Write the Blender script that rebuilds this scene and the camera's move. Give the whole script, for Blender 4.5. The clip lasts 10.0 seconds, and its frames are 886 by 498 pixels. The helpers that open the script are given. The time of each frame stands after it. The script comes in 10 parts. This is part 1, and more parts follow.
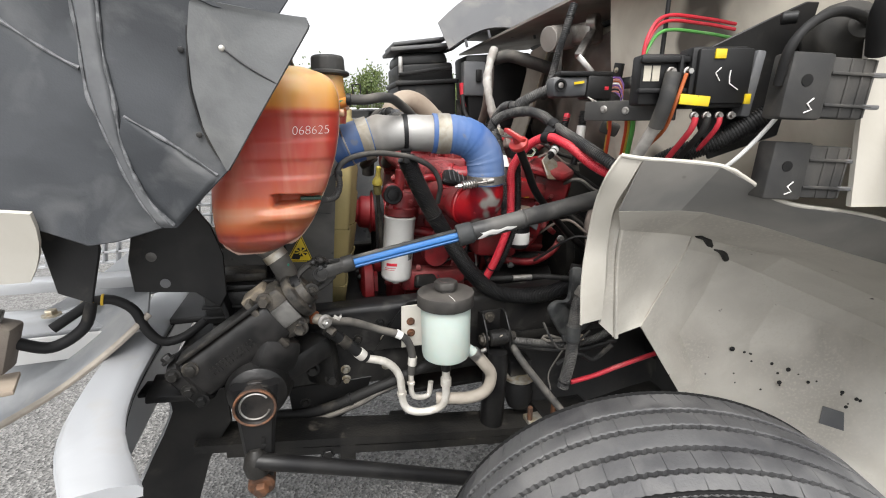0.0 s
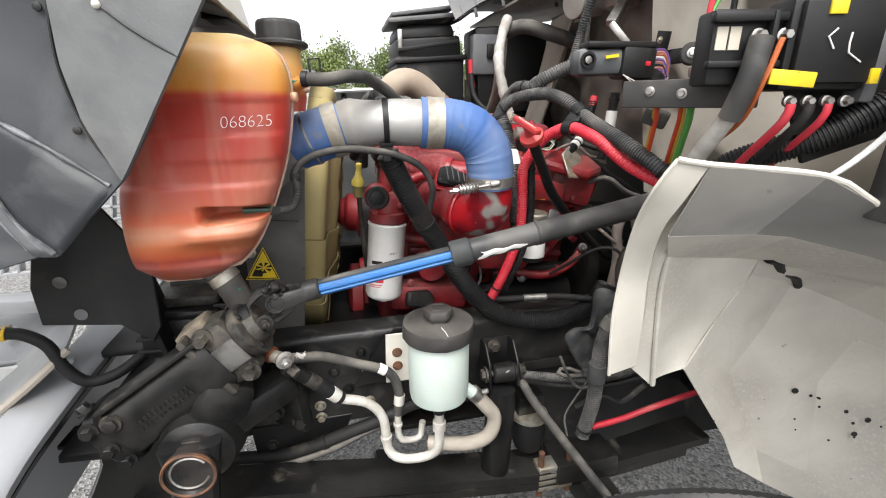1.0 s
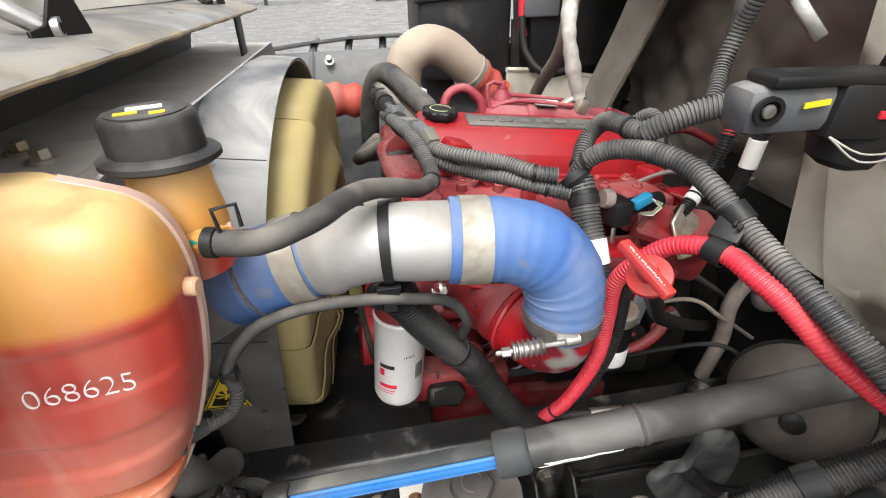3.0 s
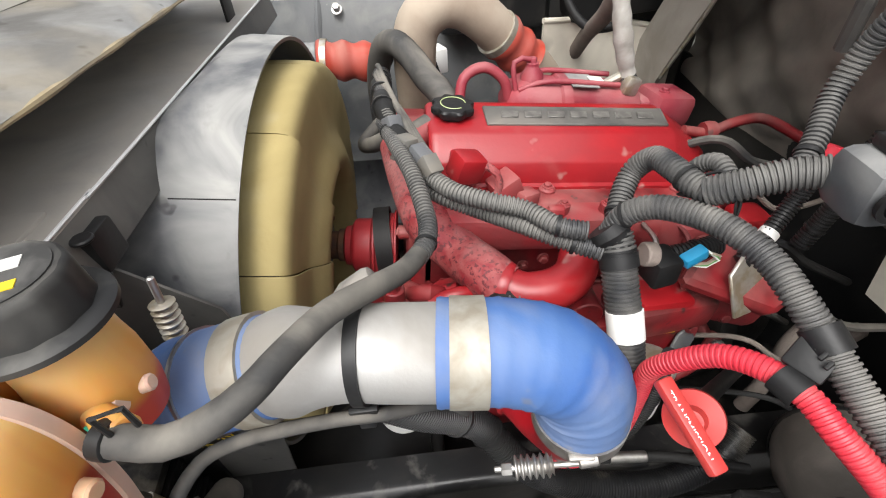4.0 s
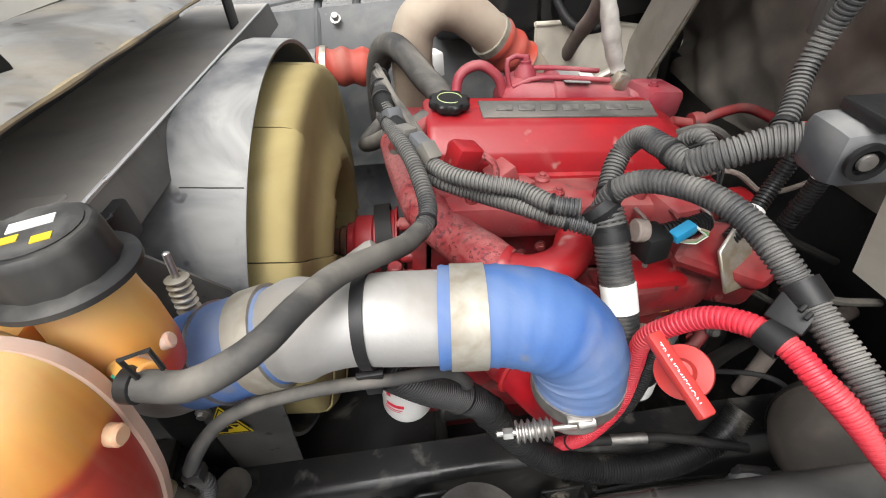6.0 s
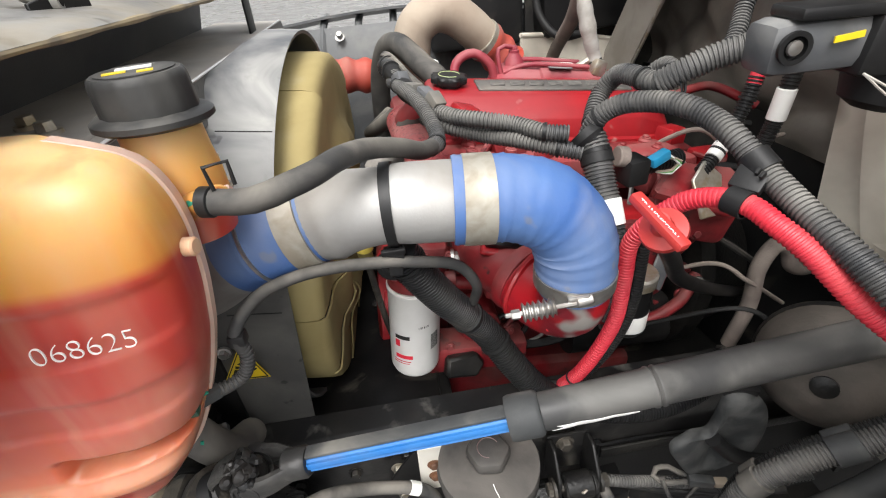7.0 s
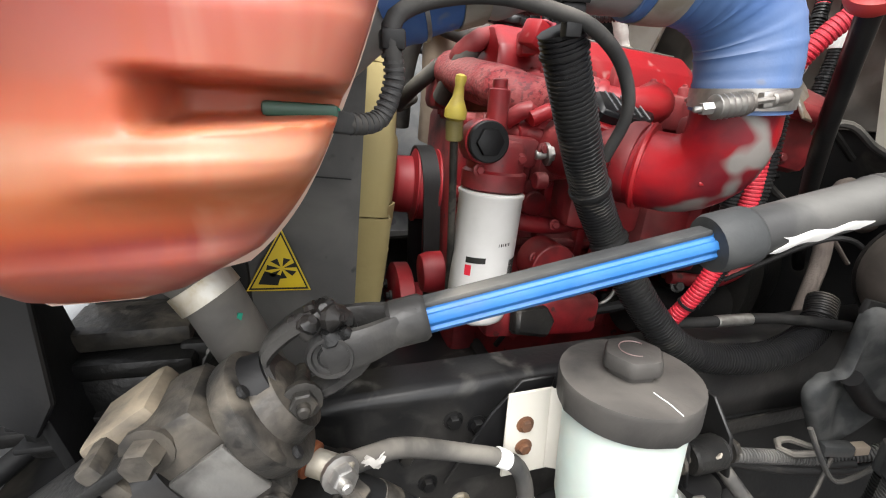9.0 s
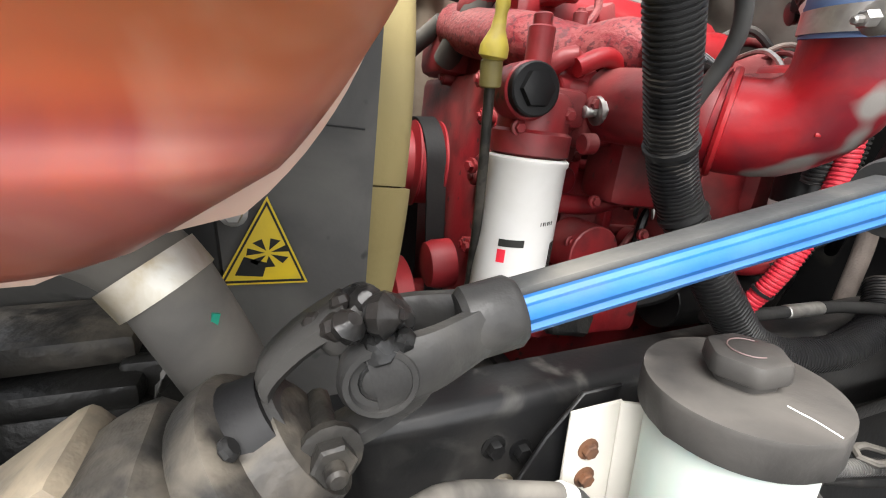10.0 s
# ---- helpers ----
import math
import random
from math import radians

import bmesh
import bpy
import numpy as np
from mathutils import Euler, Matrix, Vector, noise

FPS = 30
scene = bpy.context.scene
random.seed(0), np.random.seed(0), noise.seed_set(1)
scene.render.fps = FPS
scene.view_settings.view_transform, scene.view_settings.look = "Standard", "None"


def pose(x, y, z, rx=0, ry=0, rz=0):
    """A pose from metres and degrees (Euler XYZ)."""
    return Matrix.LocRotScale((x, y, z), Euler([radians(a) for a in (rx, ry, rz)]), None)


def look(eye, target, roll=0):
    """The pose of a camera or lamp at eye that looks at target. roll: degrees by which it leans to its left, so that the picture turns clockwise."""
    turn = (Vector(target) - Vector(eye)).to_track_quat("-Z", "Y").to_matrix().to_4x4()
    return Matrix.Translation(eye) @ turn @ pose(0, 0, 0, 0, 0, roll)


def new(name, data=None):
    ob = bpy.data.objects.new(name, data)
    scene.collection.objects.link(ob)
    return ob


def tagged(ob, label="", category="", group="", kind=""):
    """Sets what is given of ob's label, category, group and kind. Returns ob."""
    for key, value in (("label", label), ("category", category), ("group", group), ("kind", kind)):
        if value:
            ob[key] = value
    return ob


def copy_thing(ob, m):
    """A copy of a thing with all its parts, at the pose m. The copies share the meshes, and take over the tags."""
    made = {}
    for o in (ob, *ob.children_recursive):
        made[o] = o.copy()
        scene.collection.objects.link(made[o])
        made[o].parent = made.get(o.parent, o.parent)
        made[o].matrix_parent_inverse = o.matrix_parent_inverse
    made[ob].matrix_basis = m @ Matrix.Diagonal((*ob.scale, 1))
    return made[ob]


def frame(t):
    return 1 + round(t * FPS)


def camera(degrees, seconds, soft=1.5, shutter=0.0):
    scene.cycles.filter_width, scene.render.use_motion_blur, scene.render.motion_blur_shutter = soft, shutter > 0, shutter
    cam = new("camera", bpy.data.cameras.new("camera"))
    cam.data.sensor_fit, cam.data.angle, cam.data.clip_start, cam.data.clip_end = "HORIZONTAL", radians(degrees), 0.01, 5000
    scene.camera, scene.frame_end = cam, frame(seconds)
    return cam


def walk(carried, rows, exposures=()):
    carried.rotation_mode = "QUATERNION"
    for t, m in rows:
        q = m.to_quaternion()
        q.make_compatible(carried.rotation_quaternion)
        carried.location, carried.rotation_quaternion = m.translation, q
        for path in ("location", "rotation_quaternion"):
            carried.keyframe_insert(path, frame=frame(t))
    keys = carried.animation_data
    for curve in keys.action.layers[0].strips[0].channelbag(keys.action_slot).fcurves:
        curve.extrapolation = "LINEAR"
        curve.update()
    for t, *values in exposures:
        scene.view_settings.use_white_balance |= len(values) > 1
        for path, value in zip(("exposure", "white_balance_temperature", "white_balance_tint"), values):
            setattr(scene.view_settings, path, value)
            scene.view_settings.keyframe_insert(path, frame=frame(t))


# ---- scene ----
SKY, SUN = 0.13, 1.0
cam = camera(89.6, 10.0, soft=1.1)
PATH = [
    (0, (-0.326, 0.399, 1.582), (0.192, 2.252, 1.036), -0.3),
    (0.5, (-0.27, 0.512, 1.594), (0.217, 2.363, 1.014), -0.3),
    (1, (-0.191, 0.658, 1.594), (0.246, 2.507, 0.972), -0.4),
    (1.5, (-0.168, 0.787, 1.581), (0.235, 2.626, 0.908), -0.5),
    (2, (-0.189, 0.952, 1.647), (0.202, 2.768, 0.908), -0.5),
    (2.5, (-0.146, 1.086, 1.766), (0.232, 2.868, 0.94), -1.0),
    (2.7, (-0.121, 1.13, 1.804), (0.222, 2.874, 0.886), -1.1),
    (3.8, (-0.006, 1.38, 1.909), (0.082, 2.906, 0.619), -3.9),
    (4, (0.002, 1.413, 1.933), (0.076, 2.907, 0.605), -4.2),
    (4.5, (0.039, 1.48, 1.952), (0.072, 2.951, 0.598), -5.0),
    (5, (0.033, 1.489, 1.95), (0.065, 2.962, 0.598), -5.1),
    (5.5, (0.025, 1.451, 1.937), (0.066, 2.941, 0.603), -5.3),
    (5.7, (0.013, 1.417, 1.93), (0.066, 2.924, 0.617), -5.4),
    (6.8, (-0.046, 1.224, 1.842), (0.104, 2.845, 0.68), -4.8),
    (7, (-0.06, 1.193, 1.811), (0.089, 2.851, 0.702), -5.3),
    (7.5, (-0.114, 1.159, 1.695), (0.091, 2.897, 0.727), -5.1),
    (8, (-0.202, 1.157, 1.593), (0.118, 2.966, 0.803), -3.9),
    (8.5, (-0.287, 1.187, 1.49), (0.148, 3.014, 0.802), -1.4),
    (9, (-0.336, 1.215, 1.408), (0.178, 3.045, 0.785), 0.8),
    (9.5, (-0.34, 1.268, 1.324), (0.215, 3.075, 0.672), 1.1),
    (10, (-0.378, 1.37, 1.333), (0.291, 3.154, 0.723), 1.4),
]
walk(cam, [(t, look(eye, target, roll)) for t, eye, target, roll in PATH], [(0, 1.37), (1.0, 1.62), (2.0, 1.8), (2.7, 1.72), (4.5, 1.56), (7.0, 1.55), (8.0, 1.7), (9.0, 1.98), (10.0, 2.32)])

# world, sun and exposure
world = bpy.data.worlds.new("overcast_sky")
world.use_nodes = True
scene.world = world
wn, wl = world.node_tree.nodes, world.node_tree.links
sky = wn.new("ShaderNodeTexSky")
sky.sky_type = "NISHITA"
sky.sun_disc = False
sky.sun_elevation, sky.sun_rotation = radians(58), radians(200)
sky.air_density, sky.dust_density, sky.ozone_density = 1.0, 4.0, 1.0
grey = wn.new("ShaderNodeHueSaturation")
grey.inputs["Saturation"].default_value = 0.12
wl.new(sky.outputs["Color"], grey.inputs["Color"])
wl.new(grey.outputs["Color"], wn["Background"].inputs["Color"])
wn["Background"].inputs["Strength"].default_value = SKY

sun = new("sun", bpy.data.lights.new("sun", "SUN"))
sun.data.energy, sun.data.angle, sun.data.color = SUN, radians(40), (1.0, 0.97, 0.93)
sun.matrix_world = look((-3.0, -5.0, 12.0), (0, 2, 0))


# ---- geometry tools ----
def vec(p):
    return np.array(p, float)


def spline(points, step=0.01, closed=False):
    """Points along a smooth curve through the given ones, about step metres apart."""
    p = [vec(q) for q in points]
    if len(p) == 2:
        n = max(2, int(np.linalg.norm(p[1] - p[0]) / step) + 1)
        return [p[0] + (p[1] - p[0]) * k / (n - 1) for k in range(n)]
    ends = [p[-1]] + p + [p[0], p[1]] if closed else [2 * p[0] - p[1]] + p + [2 * p[-1] - p[-2]]
    out = []
    for k in range(len(ends) - 3):
        a, b, c, d = ends[k:k + 4]
        n = max(1, int(np.linalg.norm(c - b) / step))
        for j in range(n):
            t = j / n
            out.append(0.5 * (2 * b + (c - a) * t + (2 * a - 5 * b + 4 * c - d) * t * t + (3 * b - a - 3 * c + d) * t ** 3))
    if not closed:
        out.append(p[-1])
    return out


class Geo:
    """Collects vertices and faces in world metres."""

    def __init__(self):
        self.v, self.f = [], []

    def add(self, verts, faces):
        n = len(self.v)
        self.v += [tuple(map(float, q)) for q in verts]
        self.f += [tuple(i + n for i in q) for q in faces]
        return self

    def rings(self, rings, closed=False, caps=True, loop=True):
        n = len(rings[0])
        faces, rows = [], len(rings)
        for a in range(rows if closed else rows - 1):
            b = (a + 1) % rows
            for j in range(n if loop else n - 1):
                k = (j + 1) % n
                faces.append((a * n + j, a * n + k, b * n + k, b * n + j))
        if caps and not closed and loop:
            faces.append(tuple(range(n - 1, -1, -1)))
            faces.append(tuple((rows - 1) * n + j for j in range(n)))
        return self.add([q for r in rings for q in r], faces)

    def tube(self, points, radius, sides=12, step=0.012, smooth=True, caps=True, flat=1.0, closed=False):
        """A tube along a curve; radius is a number or a function of (share of the length, metres)."""
        p = spline(points, step, closed) if smooth else [vec(q) for q in points]
        d = np.r_[0, np.cumsum([np.linalg.norm(b - a) for a, b in zip(p, p[1:])])]
        out, up = [], None
        for k, q in enumerate(p):
            if closed:
                t = p[(k + 1) % len(p)] - p[k - 1]
            else:
                t = p[min(k + 1, len(p) - 1)] - p[max(k - 1, 0)]
            t = t / max(np.linalg.norm(t), 1e-9)
            if up is None:
                up = np.cross(t, (0.0, 0.0, 1.0) if abs(t[2]) < 0.9 else (0.0, 1.0, 0.0))
            up = up - t * (up @ t)
            up = up / max(np.linalg.norm(up), 1e-9)
            side = np.cross(t, up)
            r = radius(d[k] / d[-1], d[k]) if callable(radius) else radius
            out.append([q + r * (np.cos(a) * up + flat * np.sin(a) * side) for a in np.arange(sides) * 2 * np.pi / sides])
        return self.rings(out, closed=closed, caps=caps)

    def conduit(self, points, r, pitch=0.0058, depth=0.0022, sides=12):
        """A split corrugated sleeve: rings and grooves at an even pitch along a curve."""
        p = np.array(spline(points, 0.004))
        d = np.r_[0, np.cumsum(np.linalg.norm(np.diff(p, axis=0), axis=1))]
        at, radii = [], []
        for k in range(int(d[-1] / pitch)):
            for share, rr in ((0.04, r - depth), (0.2, r), (0.62, r), (0.78, r - depth)):
                at.append((k + share) * pitch)
                radii.append(rr)
        line = np.stack([np.interp(at, d, p[:, j]) for j in range(3)], 1)
        tan = np.stack([np.interp(at, d, np.gradient(p[:, j], d)) for j in range(3)], 1)
        out, up = [], None
        for q, t, rr in zip(line, tan, radii):
            t = t / max(np.linalg.norm(t), 1e-9)
            if up is None:
                up = np.cross(t, (0.0, 0.0, 1.0) if abs(t[2]) < 0.9 else (0.0, 1.0, 0.0))
            up = up - t * (up @ t)
            up = up / max(np.linalg.norm(up), 1e-9)
            side = np.cross(t, up)
            out.append([q + rr * (np.cos(a) * up + np.sin(a) * side) for a in np.arange(sides) * 2 * np.pi / sides])
        return self.rings(out)

    def lathe(self, profile, origin, axis=(0, 0, 1), sides=24, caps=True):
        """Turns (radius, height) pairs round an axis through the origin."""
        m = Vector(axis).to_track_quat("Z", "Y").to_matrix()
        o, e1, e2, e3 = vec(origin), vec(m.col[0]), vec(m.col[1]), vec(m.col[2])
        return self.rings([[o + h * e3 + r * (np.cos(a) * e1 + np.sin(a) * e2) for a in np.arange(sides) * 2 * np.pi / sides] for r, h in profile], caps=caps)

    def cyl(self, a, b, r, sides=16, r2=None, edge=0.002):
        a, b = vec(a), vec(b)
        h = float(np.linalg.norm(b - a))
        r2 = r if r2 is None else r2
        e = min(edge, r * 0.4, r2 * 0.4, h * 0.3)
        return self.lathe([(r - e, 0), (r, e), (r2, h - e), (r2 - e, h)], a, b - a, sides)

    def box(self, centre, size, turn=(0, 0, 0), bevel=0.004, m=None, taper=1.0):
        bm = bmesh.new()
        bmesh.ops.create_cube(bm, size=1.0)
        for q in bm.verts:
            s = taper if q.co.z > 0 else 1.0
            q.co = Vector((q.co.x * size[0] * s, q.co.y * size[1] * s, q.co.z * size[2]))
        b = min(bevel, min(size) * 0.3)
        if b > 0:
            bmesh.ops.bevel(bm, geom=bm.edges[:], offset=b, segments=2, affect="EDGES", profile=0.5)
        return self.bm(bm, (m or Matrix()) @ pose(*centre, *turn))

    def hull(self, a, b, size, bevel=0.003, roll=0.0):
        """A bar of the section size (width, height) from a to b."""
        a, b = Vector(a), Vector(b)
        q = (b - a).to_track_quat("X", "Z").to_matrix().to_4x4()
        return self.box((0, 0, 0), ((b - a).length, *size), (roll, 0, 0), bevel, Matrix.Translation((a + b) / 2) @ q)

    def prism(self, outline, depth, m, bevel=0.003):
        """A plate: a flat outline in x and y, given depth along z, at the pose m."""
        bm = bmesh.new()
        face = bm.faces.new([bm.verts.new((x, y, 0)) for x, y in outline])
        face.normal_update()
        if face.normal.z < 0:
            face.normal_flip()
        made = bmesh.ops.extrude_face_region(bm, geom=[face])
        for q in made["geom"]:
            if isinstance(q, bmesh.types.BMVert):
                q.co.z += depth
        bmesh.ops.recalc_face_normals(bm, faces=bm.faces[:])
        if bevel > 0:
            bmesh.ops.bevel(bm, geom=bm.edges[:], offset=min(bevel, abs(depth) * 0.3), segments=1, affect="EDGES")
        return self.bm(bm, m)

    def bm(self, bm, m=None):
        bm.verts.index_update()
        m = m or Matrix()
        self.add([m @ q.co for q in bm.verts], [[q.index for q in f.verts] for f in bm.faces])
        bm.free()
        return self

    def sheet(self, func, nu, nv, thick=0.003):
        """A curved sheet with thickness from func(u, v), u and v from 0 to 1."""
        p = np.array([[func(u, v) for v in np.linspace(0, 1, nv)] for u in np.linspace(0, 1, nu)], float)
        du, dv = np.gradient(p, axis=0), np.gradient(p, axis=1)
        n = np.cross(du, dv)
        n /= np.maximum(np.linalg.norm(n, axis=2, keepdims=True), 1e-9)
        verts = [*p.reshape(-1, 3), *(p + n * thick).reshape(-1, 3)]
        off, faces = nu * nv, []
        for i in range(nu - 1):
            for j in range(nv - 1):
                a, b, c, d = i * nv + j, i * nv + j + 1, (i + 1) * nv + j + 1, (i + 1) * nv + j
                faces += [(a, b, c, d), (off + d, off + c, off + b, off + a)]
        rim = [i * nv for i in range(nu)] + [(nu - 1) * nv + j for j in range(1, nv)]
        rim += [i * nv + nv - 1 for i in range(nu - 2, -1, -1)] + list(range(nv - 2, 0, -1))
        for a, b in zip(rim, rim[1:] + rim[:1]):
            faces.append((a, b, off + b, off + a))
        return self.add(verts, faces)

    def bolt(self, at, axis, r=0.009, h=0.008, washer=True):
        """A hexagon head with a washer, standing on a surface."""
        a = Vector(axis).normalized()
        if washer:
            self.lathe([(r * 1.45, -0.004), (r * 1.45, 0.0015), (r * 1.3, 0.002)], at, a, 14)
        self.lathe([(r, -0.004), (r, h * 0.85), (r * 0.86, h)], at, a, 6)
        return self


def patch(rows, u, v):
    """A point of the smooth surface through a small net of points."""
    def along(p, t):
        s = t * (len(p) - 1)
        k = min(int(s), len(p) - 2)
        q = s - k
        b, c = p[k], p[k + 1]
        a = p[k - 1] if k else 2 * b - c
        d = p[k + 2] if k + 2 < len(p) else 2 * c - b
        return 0.5 * (2 * b + (c - a) * q + (2 * a - 5 * b + 4 * c - d) * q * q + (3 * b - a - 3 * c + d) * q ** 3)
    return along([along([vec(q) for q in r], v) for r in rows], u)


BASE = {}


def make_mesh(name, geo, base, material, smooth=38):
    me = bpy.data.meshes.new(name)
    me.from_pydata([(x - base[0], y - base[1], z - base[2]) for x, y, z in geo.v], [], geo.f)
    me.validate()
    if smooth:
        me.polygons.foreach_set("use_smooth", [True] * len(me.polygons))
        me.set_sharp_from_angle(angle=radians(smooth))
    me.materials.append(material)
    me.update()
    return me


def thing(name, base, label, category, group="", kind=""):
    """An empty at a thing's base, for its parts."""
    ob = new(name)
    ob.empty_display_size = 0.02
    ob.location = base
    BASE[ob.name] = tuple(base)
    return tagged(ob, label, category, group, kind)


def part(name, geo, material, parent, label="", smooth=38):
    """One mesh under a thing or under a part."""
    base = BASE[parent.name]
    ob = new(name, make_mesh(name, geo, base, material, smooth))
    ob.parent = parent
    BASE[ob.name] = base
    return tagged(ob, label)


def solo(name, geo, material, label, category, group="", kind="", smooth=38):
    """A thing of one mesh, with its origin at the middle of its base."""
    v = np.array(geo.v)
    base = ((v[:, 0].min() + v[:, 0].max()) / 2, (v[:, 1].min() + v[:, 1].max()) / 2, v[:, 2].min())
    ob = new(name, make_mesh(name, geo, base, material, smooth))
    ob.location = base
    BASE[ob.name] = base
    return tagged(ob, label, category, group, kind)


def lettering(name, body, size, m, material, parent, depth=0.0005, shear=0.0, thin=0.0):
    """Raised writing in the built-in font, as a mesh part."""
    cu = bpy.data.curves.new(name, "FONT")
    cu.body, cu.size, cu.extrude, cu.shear = body, size, depth, shear
    cu.offset = thin
    cu.align_x, cu.align_y = "CENTER", "CENTER"
    tmp = bpy.data.objects.new(name, cu)
    me = bpy.data.meshes.new_from_object(tmp)
    base = BASE[parent.name]
    me.transform(Matrix.Translation(base).inverted() @ m)
    me.materials.clear()
    me.materials.append(material)
    bpy.data.objects.remove(tmp)
    bpy.data.curves.remove(cu)
    ob = new(name, me)
    ob.parent = parent
    BASE[ob.name] = base
    return ob


# ---- materials ----
def surface(name, colour, rough=0.5, metal=0.0, other=None, scale=6.0, share=0.5, bump=0.15, grain=120.0, dust=None, dust_share=0.35, dust_scale=9.0,
            coat=0.0, rough_var=0.15, fine=None, spots=None, spot_share=0.6, spot_scale=60.0, sheen=0.0, transmission=0.0, sub=0.0, spec=None):
    """Paint, plastic, rubber or metal: two tones in broad patches, fine grain in bump and gloss, dust that lies on what faces up, and specks."""
    ma = bpy.data.materials.new(name)
    ma.use_nodes = True
    n, l = ma.node_tree.nodes, ma.node_tree.links
    b = n["Principled BSDF"]
    tc = n.new("ShaderNodeTexCoord")
    src = tc.outputs["Object"]

    def noise_tex(s, detail=4.0, distort=0.0):
        t = n.new("ShaderNodeTexNoise")
        t.inputs["Scale"].default_value, t.inputs["Detail"].default_value, t.inputs["Distortion"].default_value = s, detail, distort
        l.new(src, t.inputs["Vector"])
        return t.outputs["Fac"]

    def ramp(fac, lo, hi):
        r = n.new("ShaderNodeMapRange")
        r.inputs["From Min"].default_value, r.inputs["From Max"].default_value = lo, hi
        l.new(fac, r.inputs["Value"])
        return r.outputs["Result"]

    def mix(fac, a, c):
        m = n.new("ShaderNodeMix")
        m.data_type = "RGBA"
        l.new(fac, m.inputs["Factor"])
        for sock, val in ((m.inputs["A"], a), (m.inputs["B"], c)):
            if isinstance(val, tuple):
                sock.default_value = (*val, 1)
            else:
                l.new(val, sock)
        return m.outputs["Result"]

    col = colour
    other = other or tuple(c * 0.75 for c in colour)
    big = noise_tex(scale, 5.0, 0.4)
    col = mix(ramp(big, 0.65 - share * 0.5, 0.85 - share * 0.5), col, other)
    small = noise_tex(grain, 3.0)
    if fine:
        col = mix(ramp(small, 0.5, 0.75), col, fine)
    if spots:
        col = mix(ramp(noise_tex(spot_scale, 2.0), spot_share, spot_share + 0.05), col, spots)
    rough_out = None
    if dust:
        geo = n.new("ShaderNodeNewGeometry")
        sep = n.new("ShaderNodeSeparateXYZ")
        l.new(geo.outputs["Normal"], sep.inputs["Vector"])
        up = ramp(sep.outputs["Z"], -0.5, 0.9)
        cl = ramp(noise_tex(dust_scale, 6.0, 0.6), 0.75 - dust_share * 0.7, 1.05 - dust_share * 0.6)
        mul = n.new("ShaderNodeMath")
        mul.operation = "MULTIPLY"
        l.new(up, mul.inputs[0])
        l.new(cl, mul.inputs[1])
        col = mix(mul.outputs[0], col, dust)
        ra = n.new("ShaderNodeMath")
        ra.operation = "MULTIPLY_ADD"
        ra.inputs[1].default_value, ra.inputs[2].default_value = 0.35, rough
        l.new(mul.outputs[0], ra.inputs[0])
        rough_out = ra.outputs[0]
    l.new(col, b.inputs["Base Color"])
    b.inputs["Metallic"].default_value = metal
    b.inputs["Specular IOR Level"].default_value = spec if spec is not None else 0.5 if max(colour) > 0.04 else 0.3
    rv = n.new("ShaderNodeMath")
    rv.operation = "MULTIPLY_ADD"
    rv.inputs[1].default_value = rough_var
    rv.inputs[2].default_value = rough - rough_var * 0.5
    l.new(big, rv.inputs[0])
    if rough_out is not None:
        l.new(rough_out, rv.inputs[2])
    l.new(rv.outputs[0], b.inputs["Roughness"])
    b.inputs["Coat Weight"].default_value = coat
    b.inputs["Coat Roughness"].default_value = 0.2
    b.inputs["Sheen Weight"].default_value = sheen
    b.inputs["Transmission Weight"].default_value = transmission
    b.inputs["Subsurface Weight"].default_value = sub
    b.inputs["Subsurface Radius"].default_value = (0.03, 0.012, 0.008)
    b.inputs["Subsurface Scale"].default_value = 0.5
    if bump:
        bp = n.new("ShaderNodeBump")
        bp.inputs["Strength"].default_value, bp.inputs["Distance"].default_value = bump, 0.002
        l.new(small, bp.inputs["Height"])
        l.new(bp.outputs["Normal"], b.inputs["Normal"])
    return ma


DUST = (0.22, 0.195, 0.16)
engine_red = surface("engine_red", (0.22, 0.011, 0.015), 0.36, other=(0.1, 0.008, 0.01), scale=13, share=0.45, dust=(0.25, 0.1, 0.09), dust_share=0.5, bump=0.2, grain=120, spots=(0.035, 0.015, 0.013), spot_share=0.66, spot_scale=34)
engine_red_dusty = surface("engine_red_dusty", (0.24, 0.015, 0.02), 0.5, other=(0.2, 0.03, 0.032), scale=14, dust=(0.27, 0.11, 0.1), dust_share=0.48, bump=0.25, grain=220)
engine_red_bright = surface("engine_red_bright", (0.31, 0.009, 0.013), 0.3, other=(0.23, 0.01, 0.014), scale=7, dust=(0.31, 0.075, 0.068), dust_share=0.26, bump=0.15, spots=(0.3, 0.12, 0.11), spot_share=0.68, spot_scale=20)
crinkle_red = surface("crinkle_red", (0.2, 0.012, 0.018), 0.55, other=(0.26, 0.05, 0.05), scale=40, dust=(0.3, 0.15, 0.14), dust_share=0.5, bump=1.0, grain=150, spots=(0.1, 0.01, 0.014), spot_share=0.56, spot_scale=130)
pulley_red = surface("pulley_red", (0.3, 0.014, 0.018), 0.45, other=(0.2, 0.01, 0.014), dust=DUST, dust_share=0.3)
rubber_black = surface("rubber_black", (0.008, 0.008, 0.0085), 0.55, other=(0.016, 0.0155, 0.015), dust=DUST, dust_share=0.16, bump=0.2)
hose_grey = surface("hose_grey", (0.032, 0.032, 0.032), 0.58, other=(0.055, 0.052, 0.048), scale=12, dust=(0.24, 0.22, 0.19), dust_share=0.5, bump=0.2)
